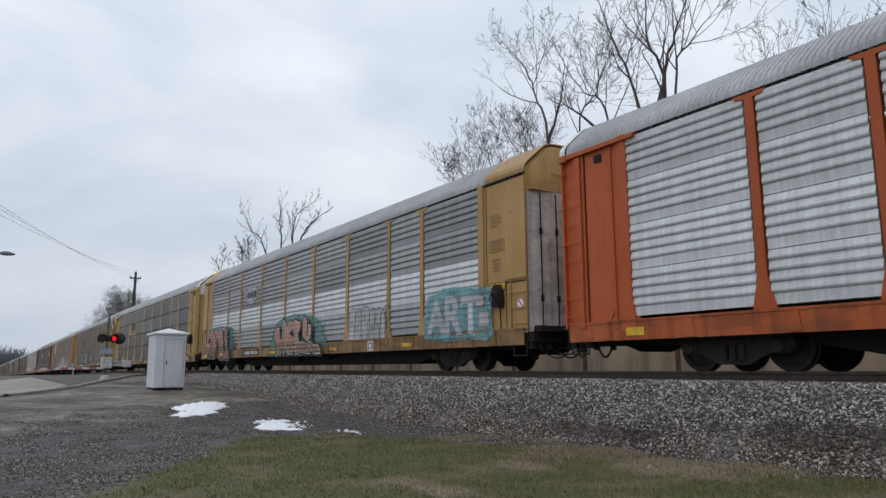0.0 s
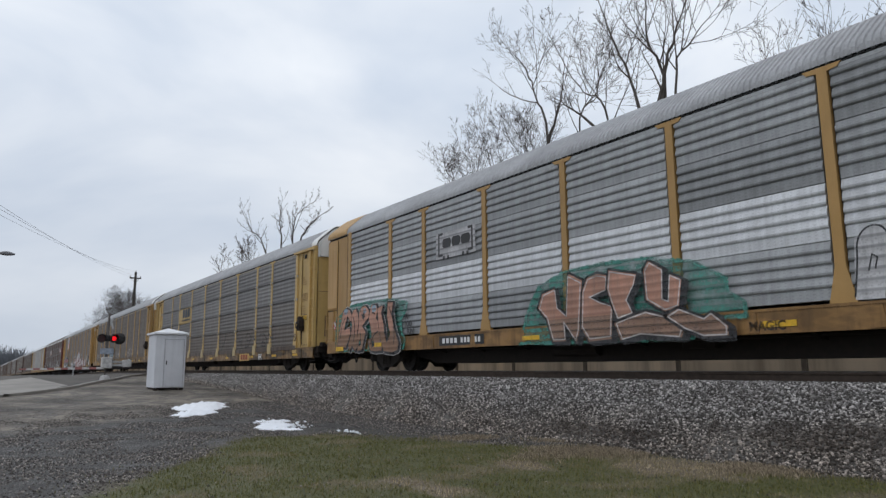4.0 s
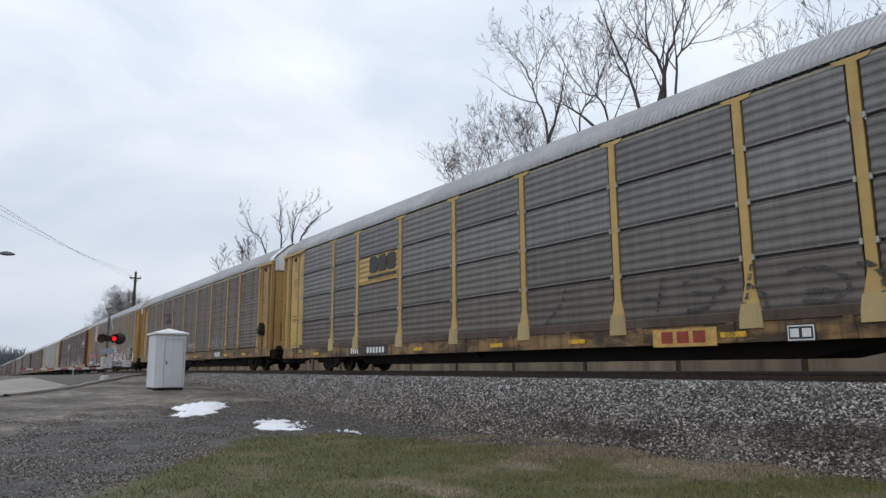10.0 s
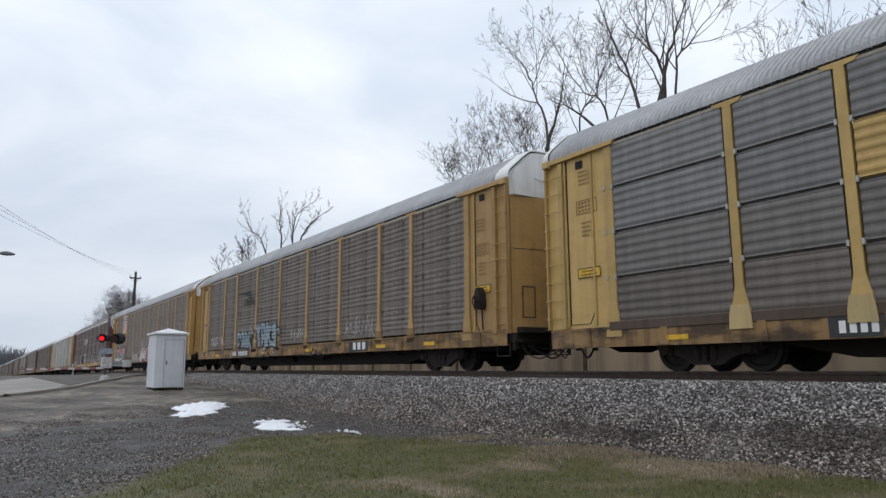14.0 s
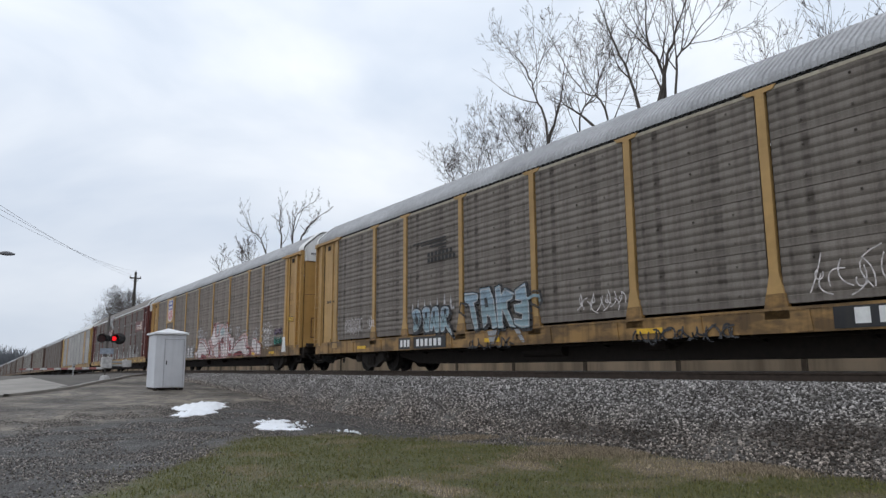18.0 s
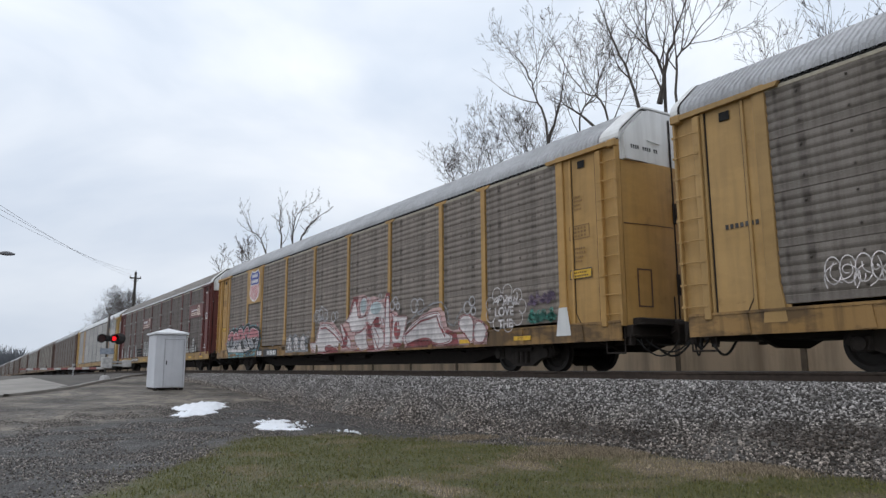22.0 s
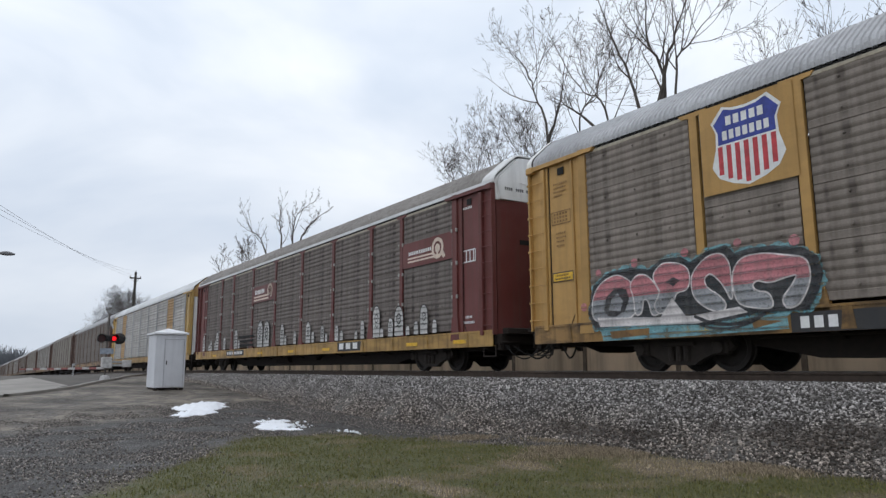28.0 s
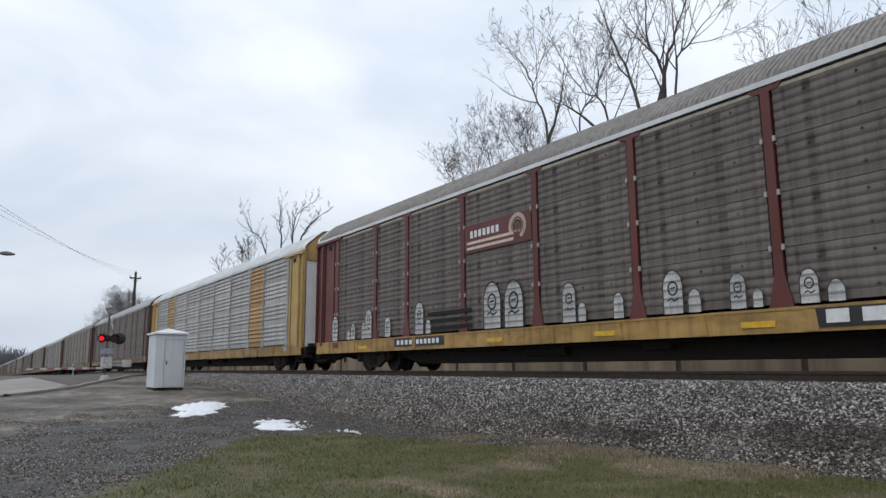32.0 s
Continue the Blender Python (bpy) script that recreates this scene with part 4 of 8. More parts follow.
def door_plate_mesh():
    """The outer half of a plain end bay, bent out over the ladder below it."""
    return Mesh().box(0.86, 1.62, -0.035, 0.0, 2.16, 4.58, c=0.01).prism([(-0.035, 2.16), (0.0, 2.16), (0.0, 2.1)], "x", 0.86, 1.62)


def plate_seam_mesh():
    mb = Mesh().box(0.845, 0.86, -0.012, 0.002, 0.95, 4.55).box(0.1, 0.112, -0.01, 0.002, 0.95, 4.58)
    return mb.box(0.86, 1.62, -0.01, 0.002, 2.075, 2.1).box(0.86, 1.62, -0.008, 0.002, 0.94, 0.955)


def short_ladder_mesh():
    mb = Mesh()
    for x in (-0.32, 0.26):
        mb.box(x - 0.02, x + 0.02, -0.05, 0.0, 0.95, 2.1, c=0.006)
    for i in range(3):
        mb.tube([(-0.34, -0.07, 1.1 + 0.36 * i), (0.3, -0.07, 1.1 + 0.36 * i)], 0.014, 5)
    return mb


def header_mesh():
    """The beam over the end bay that reaches out along the eave."""
    return Mesh().prism([(-0.45, 4.65), (-0.40, 4.57), (1.62, 4.55), (1.66, 4.65)], "y", -0.10, 0.03).box(1.45, 1.66, -0.13, 0.0, 4.5, 4.66, c=0.02)


def end_door_mesh(y0, y1):
    """One leaf of the bowed end doors; x=0 at the corner, bulging outwards to +x."""
    mb = Mesh()
    k = 8
    vs = []
    for i in range(k + 1):
        y = y0 + (y1 - y0) * i / k
        x = 0.15 * (1 - (y / 1.4) ** 2)
        vs += [(x, y, 0.9), (x, y, 4.25), (x - 0.05, y, 0.9), (x - 0.05, y, 4.25)]
    fs = []
    for i in range(k):
        a, b = 4 * i, 4 * i + 4
        fs += [(a, b, b + 1, a + 1), (a + 2, a + 3, b + 3, b + 2), (a + 1, b + 1, b + 3, a + 3), (a, a + 2, b + 2, b)]
    fs += [(0, 1, 3, 2), (4 * k, 4 * k + 2, 4 * k + 3, 4 * k + 1)]
    mb.add(vs, fs)
    return mb


def gable_mesh(rise=1.0):
    """Upper end sheet between the doors and the roof."""
    pts = [(y * 0.97, 4.64 + (z - 4.67) * rise) for y, z in ROOF_LINE]
    pts = [(1.42, 4.25)] + pts + [(-1.42, 4.25)]
    mb = Mesh().prism(pts, "x", -0.05, 0.0)
    mb.prism([(y * 0.96, (z - 4.25) * 0.97 + 4.26) for y, z in pts], "x", 0.0, 0.1)
    for y in (-0.5, 0.42):                       # hooks
        mb.tube([(0.1, y - 0.2, 4.75), (0.14, y, 4.7), (0.1, y + 0.2, 4.72)], 0.012, 5)
    return mb


def slot_mesh(y0, y1, z0, z1):
    """A thin dark slot that follows the bow of an end door."""
    mb = Mesh()
    k = 5
    for i in range(k + 1):
        y = y0 + (y1 - y0) * i / k
        x = 0.15 * (1 - (y / 1.4) ** 2) + 0.008
        mb.v += [(x, y, z0), (x, y, z1), (x - 0.03, y, z0), (x - 0.03, y, z1)]
    for i in range(k):
        a, b = 4 * i, 4 * i + 4
        mb.f += [(a, b, b + 1, a + 1), (a + 1, b + 1, b + 3, a + 3), (a, a + 2, b + 2, b)]
    mb.f += [(0, 1, 3, 2), (4 * k, 4 * k + 2, 4 * k + 3, 4 * k + 1)]
    mb.mi = [0] * len(mb.f)
    return mb


def recess_mesh():
    """A framed hatch low on the near leaf of the end doors, and a seam across it."""
    mb = Mesh()
    for box in ((-1.12, -1.09, 1.28, 2.02), (-0.78, -0.75, 1.28, 2.02), (-1.12, -0.75, 1.26, 1.29), (-1.12, -0.75, 2.0, 2.03), (-1.38, -0.05, 2.93, 2.945)):
        piece = slot_mesh(*box)
        mb.add(piece.v, piece.f)
    return mb


def gable_note_mesh():
    """Small characters on the end's upper sheet, as plain bars."""
    mb = Mesh()
    for y0, n in ((-1.2, 4), (-0.84, 4), (-0.5, 2)):
        for i in range(n):
            mb.box(0.098, 0.104, y0 + 0.065 * i, y0 + 0.065 * i + 0.045, 4.5, 4.58)
    return mb


def latch_mesh():
    return Mesh().box(0.145, 0.19, -0.05, 0.05, -0.22, 0.22, c=0.012).box(0.19, 0.215, -0.02, 0.02, -0.12, 0.12, c=0.006)


def end_sill_mesh():
    """The dark end beam under the doors with its draft pocket and hanging brackets."""
    mb = Mesh().box(-0.2, 0.1, -1.42, 1.42, 0.66, 0.9, c=0.015).box(0.1, 0.3, -0.3, 0.3, 0.56, 0.96, c=0.02)
    mb.box(0.0, 0.2, -1.3, 1.3, 0.88, 1.04, c=0.02).box(0.1, 0.34, -1.36, -0.5, 0.9, 0.93).box(0.1, 0.34, 0.5, 1.36, 0.9, 0.93)
    for y in (-1.32, -0.75, 0.75, 1.32):
        mb.box(-0.1, 0.04, y - 0.05, y + 0.05, 0.5, 0.67, c=0.01)
    return mb


def cable_mesh():
    """Slack cables that droop from the end beam."""
    mb = Mesh()
    for y0, y1, low, x1 in ((-1.25, -0.5, 0.3, 0.45), (-1.0, -0.35, 0.38, 0.6), (-0.8, -1.2, 0.42, 0.1)):
        mb.tube([(0.05 + (x1 - 0.05) * t, y0 + (y1 - y0) * t, 0.62 - (0.62 - low) * 4 * t * (1 - t) * (0.8 + 0.4 * t)) for t in [i / 9 for i in range(10)]], 0.017, 5)
    return mb


def seam_mesh():
    mb = Mesh().box(0.1, 0.158, -0.012, 0.012, 0.92, 5.3)
    for y in (-0.16, 0.16):
        mb.tube([(0.165, y, 0.95), (0.165, y, 1.5)], 0.014, 6)
    return mb


def brake_mesh():
    """Brake wheel and its gear housing on the end bay."""
    mb = Mesh().prism([(-0.12, 1.52), (0.1, 1.5), (0.14, 1.66), (0.1, 1.92), (0.02, 2.06), (-0.07, 2.02), (-0.12, 1.8)], "y", -0.2, 0)
    mb.box(-0.3, -0.16, -0.1, 0, 1.56, 1.66, c=0.02)
    for i in range(16):
        a, b = 2 * math.pi * i / 16, 2 * math.pi * (i + 1) / 16
        mb.tube([(0.13 * math.cos(a), -0.24, 1.72 + 0.13 * math.sin(a)), (0.13 * math.cos(b), -0.24, 1.72 + 0.13 * math.sin(b))], 0.016, 5)
    for i in range(3):
        a = 2 * math.pi * i / 3
        mb.tube([(0, -0.22, 1.72), (0.13 * math.cos(a), -0.24, 1.72 + 0.13 * math.sin(a))], 0.012, 5)
    mb.tube([(0.02, -0.05, 1.5), (0.05, -0.05, 1.0)], 0.018, 6)
    return mb


CHORD = painted("dusty_chord_paint", (0.36, 0.32, 0.25), amount=0.45, rust=0.3)
GALV_CLIP = plain("clip_metal", (0.4, 0.39, 0.36), 0.6, 0.3)
WHEELSETS = []
SHIFT = {}


def autorack(n, body, sheet, sill, roof, style, label, gable=WHITE, post=None, end=None, detail=2, extra=None, brake=0, rows=None, door=None, up=0.12, shift=0.0, narrow=1.0, rise=1.0, clips=False, flashing=None, slots=(), cap=None):
    """One covered car-carrying rail car; n: its place in the train, counted from the first."""
    post, end = post or body, end or body
    SHIFT[n] = shift
    posts = [x * narrow for x in POSTS]
    car = thing("autorack_car", label, "rail car", pose(2.66 - 28.65 * n + shift, TRACK_Y, RAIL_Z - dip(2.66 - 28.65 * n)), "cars of the freight train")
    part("roof", shared(("roof", rise), roof, lambda: roof_mesh(rise)), car, "ribbed metal roof")
    part("eave_trim", shared("eave_trim", DARK if detail > 1 else roof, eave_mesh), car, at=(0, -SIDE - 0.005, 0))
    for e in (-1, 1):
        part("roof_rim", shared(("roof_rim", rise), STEEL if detail > 1 else body, lambda: rim_mesh(rise)), car, at=(e * (HALF - 0.05), 0, 0))
    if detail > 1:
        part("top_chord", shared("top_chord", CHORD if n > 1 else sheet, lambda: Mesh().box(-12.0, 12.0, -0.026, 0.02, 4.545, 4.612, c=0.006)), car, "pale dusty chord under the eave", at=(0, -SIDE, 0))
    if detail > 1 and not cap:
        for e in (-1, 1):
            lip = [WHITE if gable in (ORANGE, GOLD) else gable, STEEL]
            part("roof_end", shared("roof_end", lip, roof_end_mesh) if e > 0 else shared("roof_end_b", lip, lambda: mirrored_x(roof_end_mesh(0.1))), car, "white sheet closing the roof's end", at=(e * (HALF - 0.02), 0, 0))
    if cap:
        for e in (-1, 1):
            part("roof_cap", shared("roof_cap", cap, cap_mesh) if e < 0 else shared("roof_cap_b", cap, lambda: mirrored_x(cap_mesh())), car, "tan sheet cap over the roof's end", at=(e * 12.9, 0, 0))
        for y in (-1.05, -0.6, -0.3, 0.3, 0.6, 1.05):
            part("door_rod", shared("door_rod", STEEL, lambda: Mesh().tube([(0, 0, 0.95), (0, 0, 4.2)], 0.016, 6).box(-0.03, 0.03, -0.03, 0.03, 1.6, 1.75).box(-0.03, 0.03, -0.03, 0.03, 3.2, 3.35)), car, "dark locking rod", at=(HALF - 0.05 + 0.15 * (1 - (y / 1.4) ** 2) + 0.02, y, 0))
    if flashing:
        part("eave_flashing", shared("eave_flashing", flashing, lambda: Mesh().box(-HALF + 0.1, HALF - 0.1, -0.02, 0.0, 4.66, 4.76, c=0.005)), car, "pale streaked flashing", at=(0, -1.5, 0))
    part("underframe", shared("underframe", STEEL, under_mesh), car, "sooty black underframe")
    for s in (-1, 1):
        o = part("side_sill", shared("side_sill", sill, sill_mesh), car, at=(0, s * (SIDE + 0.02), up))
        if s > 0:
            o.rotation_euler = (0, 0, math.pi)
    stack = 4
    low = PANEL_Z + up
    h = (PANEL_TOP - low) / stack
    for i in range(9):
        x0, x1 = posts[i], posts[i + 1]
        w = x1 - x0 - 0.24
        for j in range(stack):
            if detail < 2 and j:
                continue
            hh = h if detail > 1 else h * stack
            mat = rows[j] if rows else sheet
            if extra and (i, j) in extra:
                mat = extra[i, j]
            part("side_panel", shared(("side_panel", round(w, 2), style, detail, up), mat, lambda: sheet_mesh(w, hh - (0.001 if style == "plain_rows" else 0.006), style) if detail > 1 else stacked(w, h, style)), car, at=((x0 + x1) / 2, -SIDE, low + j * h))
    if n == 2:
        part("bottom_chord", shared("bottom_chord", SILL_GRIMY, lambda: Mesh().box(-11.9, 11.9, -0.07, 0.02, 0.8, 0.975, c=0.01)), car, "grimy dark brown chord under the side sheets", at=(0, -SIDE, 0))
    part("far_side", shared("far_side", sheet, lambda: sheet_mesh(23.9, PANEL_TOP - PANEL_Z, "plain_rows")), car, at=(0, SIDE, PANEL_Z)).rotation_euler = (0, 0, math.pi)
    for i, x in enumerate(posts):
        if i in (0, 9):
            part("end_post", shared("end_post", post, end_post_mesh), car, at=(x, -SIDE, up * 0.8))
        else:
            o = part("post", shared(("post", up), post, lambda: post_mesh(lift=up)), car, at=(x, -SIDE - 0.01, 0))
            if n in (2, 3, 4):
                part("post_foot", shared(("post_foot", up), CREAM if n == 2 else sill, lambda: post_foot_mesh(lift=up)), o, "stained flared foot plate", at=(0, -0.036 if n == 2 else 0, 0))
        if clips:
            for j in (1, 2, 3):
                for q in (-0.11, 0.11):
                    part("clip", shared("clip", GALV_CLIP, clip_mesh), car, at=(x + q, -SIDE - 0.04, low + j * h))
    for e in (-1, 1):
        turn = 0 if e > 0 else math.pi
        for s in (-1, 1):
            o = part("end_bay", shared("end_bay", end, end_side_mesh) if s * e < 0 else shared("end_bay_b", end, lambda: mirrored(end_side_mesh())), car, at=(e * 12.06, s * (SIDE - 0.02), 0))
            o.rotation_euler = (0, 0, turn)
        if cap:
            part("door_plate", shared("door_plate", end, door_plate_mesh) if e > 0 else shared("door_plate_b", end, lambda: mirrored_x(door_plate_mesh())), car, "tan raised door plate", at=(e * 12.06, -SIDE, 0))
            part("bay_seam", shared("plate_seam", DARK, plate_seam_mesh) if e > 0 else shared("plate_seam_b", DARK, lambda: mirrored_x(plate_seam_mesh())), car, "dark seam round the door plate", at=(e * 12.06, -SIDE, 0))
            part("ladder", shared("short_ladder", end, short_ladder_mesh), car, "short ladder under the door plate", at=(e * 13.42, -SIDE + 0.01, 0))
        for x in () if cap else (0.22, 1.0):
            part("rib", shared("rib", end, rib_mesh), car, at=(e * (12.06 + x), -SIDE, 0))
        if detail > 1 and not cap:
            part("bay_seam", shared("bay_seam", DARK, bay_seam_mesh) if e > 0 else shared("bay_seam_b", DARK, lambda: mirrored_x(bay_gap_shade_mesh())), car, "dark seam round the sliding door", at=(e * 12.06, -SIDE, 0))
        if not cap:
            if detail > 1:
                part("hand_hole", shared("hand_hole", DARK, lambda: Mesh().box(-0.1, 0.1, -0.006, 0.01, 4.3, 4.46, c=0.004)), car, "dark hand hole", at=(e * 12.62, -SIDE - 0.022, 0))
            part("header", shared("header", end, header_mesh) if e > 0 else shared("header_b", end, lambda: mirrored_x(header_mesh())), car, at=(e * 12.02, -SIDE, 0))
        if detail > 1:
            if not cap:
                part("ladder", shared("ladder", end, ladder_mesh) if e > 0 else shared("ladder_b", end, lambda: mirrored_x(ladder_mesh())), car, at=(e * 13.4, -SIDE + 0.01, 0))
        else:
            part("ladder", shared("rail_post", end, rail_post_mesh), car, at=(e * 13.6, -SIDE + 0.01, 0))
        for q in (-1, 1):
            o = part("end_door", shared(("end_door", q), door or end, lambda: end_door_mesh(q * 1.4, q * 0.03)), car, at=(e * (HALF - 0.05), 0, 0))
            o.rotation_euler = (0, 0, turn)
        o = part("gable", shared(("gable", rise), gable, lambda: gable_mesh(rise)), car, "upper end sheet", at=(e * (HALF - 0.03), 0, 0))
        o.rotation_euler = (0, 0, turn)
        if detail > 1:
            o = part("door_seam", shared("door_seam", STEEL, seam_mesh), car, at=(e * (HALF - 0.05), 0, 0))
            o.rotation_euler = (0, 0, turn)
            for slot in slots:
                for y0, y1 in ((-1.18, -0.45), (0.2, 0.75)):
                    o = part("vent_slot", shared(("vent_slot", y0, slot), DARK, lambda: slot_mesh(y0 * e, y1 * e, slot - 0.06, slot + 0.06) if e > 0 else slot_mesh(-y1, -y0, slot - 0.06, slot + 0.06)), car, "dark vent slot", at=(e * (HALF - 0.05), 0, 0))
                    o.rotation_euler = (0, 0, turn)
            if e > 0 and n in (2, 3, 4):
                part("door_hatch", shared("door_hatch", BROWN, recess_mesh), car, "framed hatch and seam on the end door", at=(HALF - 0.05, 0, 0))
            if e > 0 and n in (4, 5):
                part("stencilled_note", shared("gable_note", INK, gable_note_mesh), car, "small black bars for characters", at=(HALF - 0.03, 0, 0))
            for lz in (1.75, 3.25):
                o = part("latch", shared("latch", STEEL, latch_mesh), car, "black door latch", at=(e * (HALF - 0.05), 0, lz))
                o.rotation_euler = (0, 0, turn)
            for nm, mk in (("end_sill", end_sill_mesh), ("cable", cable_mesh)):
                part(nm, shared(nm, STEEL if nm == "end_sill" else RUBBER, mk) if e > 0 else shared(nm + "_b", STEEL if nm == "end_sill" else RUBBER, lambda: mirrored_x(mk())), car, at=(e * (HALF - 0.02), 0, 0))
            part("step", shared("step", STEEL, step_mesh), car, at=(e * 13.35, -SIDE + 0.03, 0))
            o = part("uncoupling_lever", shared("uncoupling_lever", STEEL, lever_mesh), car, at=(e * (HALF + 0.02), 0, 0))
            if e < 0:
                o.data = shared("uncoupling_lever_b", STEEL, lambda: mirrored_x(lever_mesh()))
            o = part("air_hose", shared("air_hose", RUBBER, hose_mesh) if e > 0 else shared("air_hose_b", RUBBER, lambda: mirrored_x(hose_mesh())), car, at=(e * (HALF - 0.05), 0, 0))
        o = part("coupler", shared("coupler", STEEL, coupler_mesh), car, at=(e * (HALF + 0.18), 0, 0))
        o.rotation_euler = (0, 0, turn)
        truck = part("truck", shared("bolster", TRUCK_STEEL, bolster_mesh), car, "four-wheel cast steel truck", at=(e * 10.06, 0, 0))
        for s in (-1, 1):
            o = part("side_frame", shared("side_frame", TRUCK_STEEL, sideframe_mesh), truck, at=(0, s * 0.99, 0))
            if s > 0:
                o.rotation_euler = (0, 0, math.pi)
        for a in (-1, 1):
            o = part("wheelset", shared("wheelset", WHEEL_STEEL, wheelset_mesh, False), truck, at=(a * 0.865, 0, 0.42))
            WHEELSETS.append((n, o, a * 0.865))
    if brake:
        part("brake_wheel", shared("brake_wheel", STEEL, brake_mesh), car, "black brake wheel and gear housing", at=(brake, -SIDE - 0.02, 0))
    return car


def mirrored(mb):
    mb.v = [(x, -y, z) for x, y, z in mb.v]
    return mb


def mirrored_x(mb):
    mb.v = [(-x, y, z) for x, y, z in mb.v]
    return mb


def stacked(w, h, style):
    mb = Mesh()
    for j in range(4):
        s = sheet_mesh(w, h - 0.006, style)
        mb.add([(x, y, z + j * h) for x, y, z in s.v], s.f)
    return mb


CARS = {}
CARS[0] = autorack(0, ORANGE, SHEET_BRIGHT, SILL_ORANGE, ROOF_GREY, "banded", "orange autorack car with bright ribbed metal side panels", ORANGE)
CARS[1] = autorack(1, TAN, SHEET_SILVER, SILL_TAN, ROOF_GREY, "banded", "tan autorack car with silver side panels and graffiti", YELLOW, brake=12.72,
                   rows=(SHEET_SILVER, SHEET_BRIGHT, SHEET_SILVER, SHEET_SILVER), door=WHITE_WORN, cap=TAN)
CARS[2] = autorack(2, YELLOW, SHEET_GREY, SILL_RUSTY, ROOF_GREY, "slotted", "yellow autorack car with slotted grey side panels", rows=(SHEET_CAKED, SHEET_GRIMED, SHEET_GREY, SHEET_GREY), brake=12.5, extra={(2, 2): YELLOW}, up=0.0, shift=0.19, narrow=0.986, clips=True, slots=(3.76, 2.25))
CARS[3] = autorack(3, GOLD, SHEET_DULL, SILL_OCHRE, ROOF_GREY, "plain_rows", "golden-yellow autorack car with dull grey sides and pale blue graffiti", shift=0.12, brake=12.62)
CARS[4] = autorack(4, OCHRE, SHEET_FADED, SILL_OCHRE, ROOF_GREY, "plain_rows", "ochre autorack car with shield sign and red and white graffiti", shift=0.05)
CARS[5] = autorack(5, MAROON, SHEET_DARK, SILL_YELLOW, ROOF_BROWN, "plain_rows", "maroon autorack car with sooty sides and painted tombstones", flashing=ROOF_WHITE, slots=(3.2,), clips=True)
CARS[6] = autorack(6, YELLOW, SHEET_MOTTLED, SILL_YELLOW, ROOF_WHITE, "banded", "yellow autorack car with bright silver panels and white roof", GOLD, post=SHEET_SILVER,
                   extra={(i, j): TAN for i in (1, 7) for j in range(4)}, door=WHITE)
FAR = [(BROWN, SHEET_TAN, SILL_RUSTY, ROOF_BROWN, "weathered autorack car with brown ends and dull tan sides"),
       (BROWN, SHEET_DULL, SILL_RUSTY, ROOF_GREY, "weathered autorack car with brown ends and grey sides"),
       (BROWN, SHEET_PALE, SILL_RUSTY, ROOF_GREY, "weathered autorack car with brown ends and pale tan sides")]
for n in range(7, 22):
    f = FAR[(0, 2, 0, 1, 2, 0, 2, 1)[n % 8]]
    CARS[n] = autorack(n, f[0], f[1], f[2], f[3], "plain_rows", f[4], f[0], detail=1)


# ---- what is painted on the cars ----
class Paint:
    """Flat paint on a car's near side: shapes in (x, z) laid over one another in thin coats."""

    def __init__(self, y=-SIDE - 0.064):
        self.mb, self.y = Mesh(), y

    def poly(self, pts, mi=0):
        self.y -= 0.00025
        self.mb.add([(x, self.y, z) for x, z in pts], [tuple(range(len(pts)))], mi)
        return self

    def rect(self, x0, x1, z0, z1, mi=0):
        return self.poly([(x0, z0), (x1, z0), (x1, z1), (x0, z1)], mi)

    def disc(self, x, z, r, mi=0, q=1.0, n=18):
        return self.poly([(x + r * math.cos(6.2832 * i / n), z + q * r * math.sin(6.2832 * i / n)) for i in range(n)], mi)

    def ring(self, x, z, r, w, mi=0, q=1.0, a0=0.0, a1=360.0, n=20):
        pts = [(x + r * math.cos(radians(a0 + (a1 - a0) * i / n)), z + q * r * math.sin(radians(a0 + (a1 - a0) * i / n))) for i in range(n + 1)]
        return self.line(pts, w, mi)

    def line(self, pts, w, mi=0):
        """A stroke of half width w with round joints."""
        self.y -= 0.00025
        for (ax, az), (bx, bz) in zip(pts, pts[1:]):
            d = math.hypot(bx - ax, bz - az) or 1e-6
            nx, nz = -(bz - az) / d * w, (bx - ax) / d * w
            self.mb.add([(ax + nx, self.y, az + nz), (bx + nx, self.y, bz + nz), (bx - nx, self.y, bz - nz), (ax - nx, self.y, az - nz)], [(0, 1, 2, 3)], mi)
        self.y -= 0.0001
        for x, z in pts:
            self.mb.add([(x + w * math.cos(i * 0.7854), self.y, z + w * math.sin(i * 0.7854)) for i in range(8)], [tuple(range(8))], mi)
        return self

    def bars(self, x0, x1, z0, z1, n, mi=0, gap=0.35):
        """Characters as plain upright bars."""
        step = (x1 - x0) / n
        for i in range(n):
            self.rect(x0 + i * step, x0 + (i + 1 - gap) * step, z0, z1, mi)
        return self

    def done(self, name, car, mats, label=""):
        me = bpy.data.meshes.new(name)
        me.from_pydata(self.mb.v, [], self.mb.f)
        for m in mats:
            me.materials.append(m)
        me.polygons.foreach_set("material_index", self.mb.mi)
        me.update()
        o = part(name, me, car, label)
        if name in ("stencilled_note", "number_plate", "graffiti", "nameplate"):
            o["kind"] = "stuff"
        return o


def bend(a, b, sag, n=6):
    """A bowed stroke from a to b."""
    dx, dz = b[0] - a[0], b[1] - a[1]
    return [(a[0] + dx * t - dz * sag * 4 * t * (1 - t), a[1] + dz * t + dx * sag * 4 * t * (1 - t)) for t in [i / n for i in range(n + 1)]]


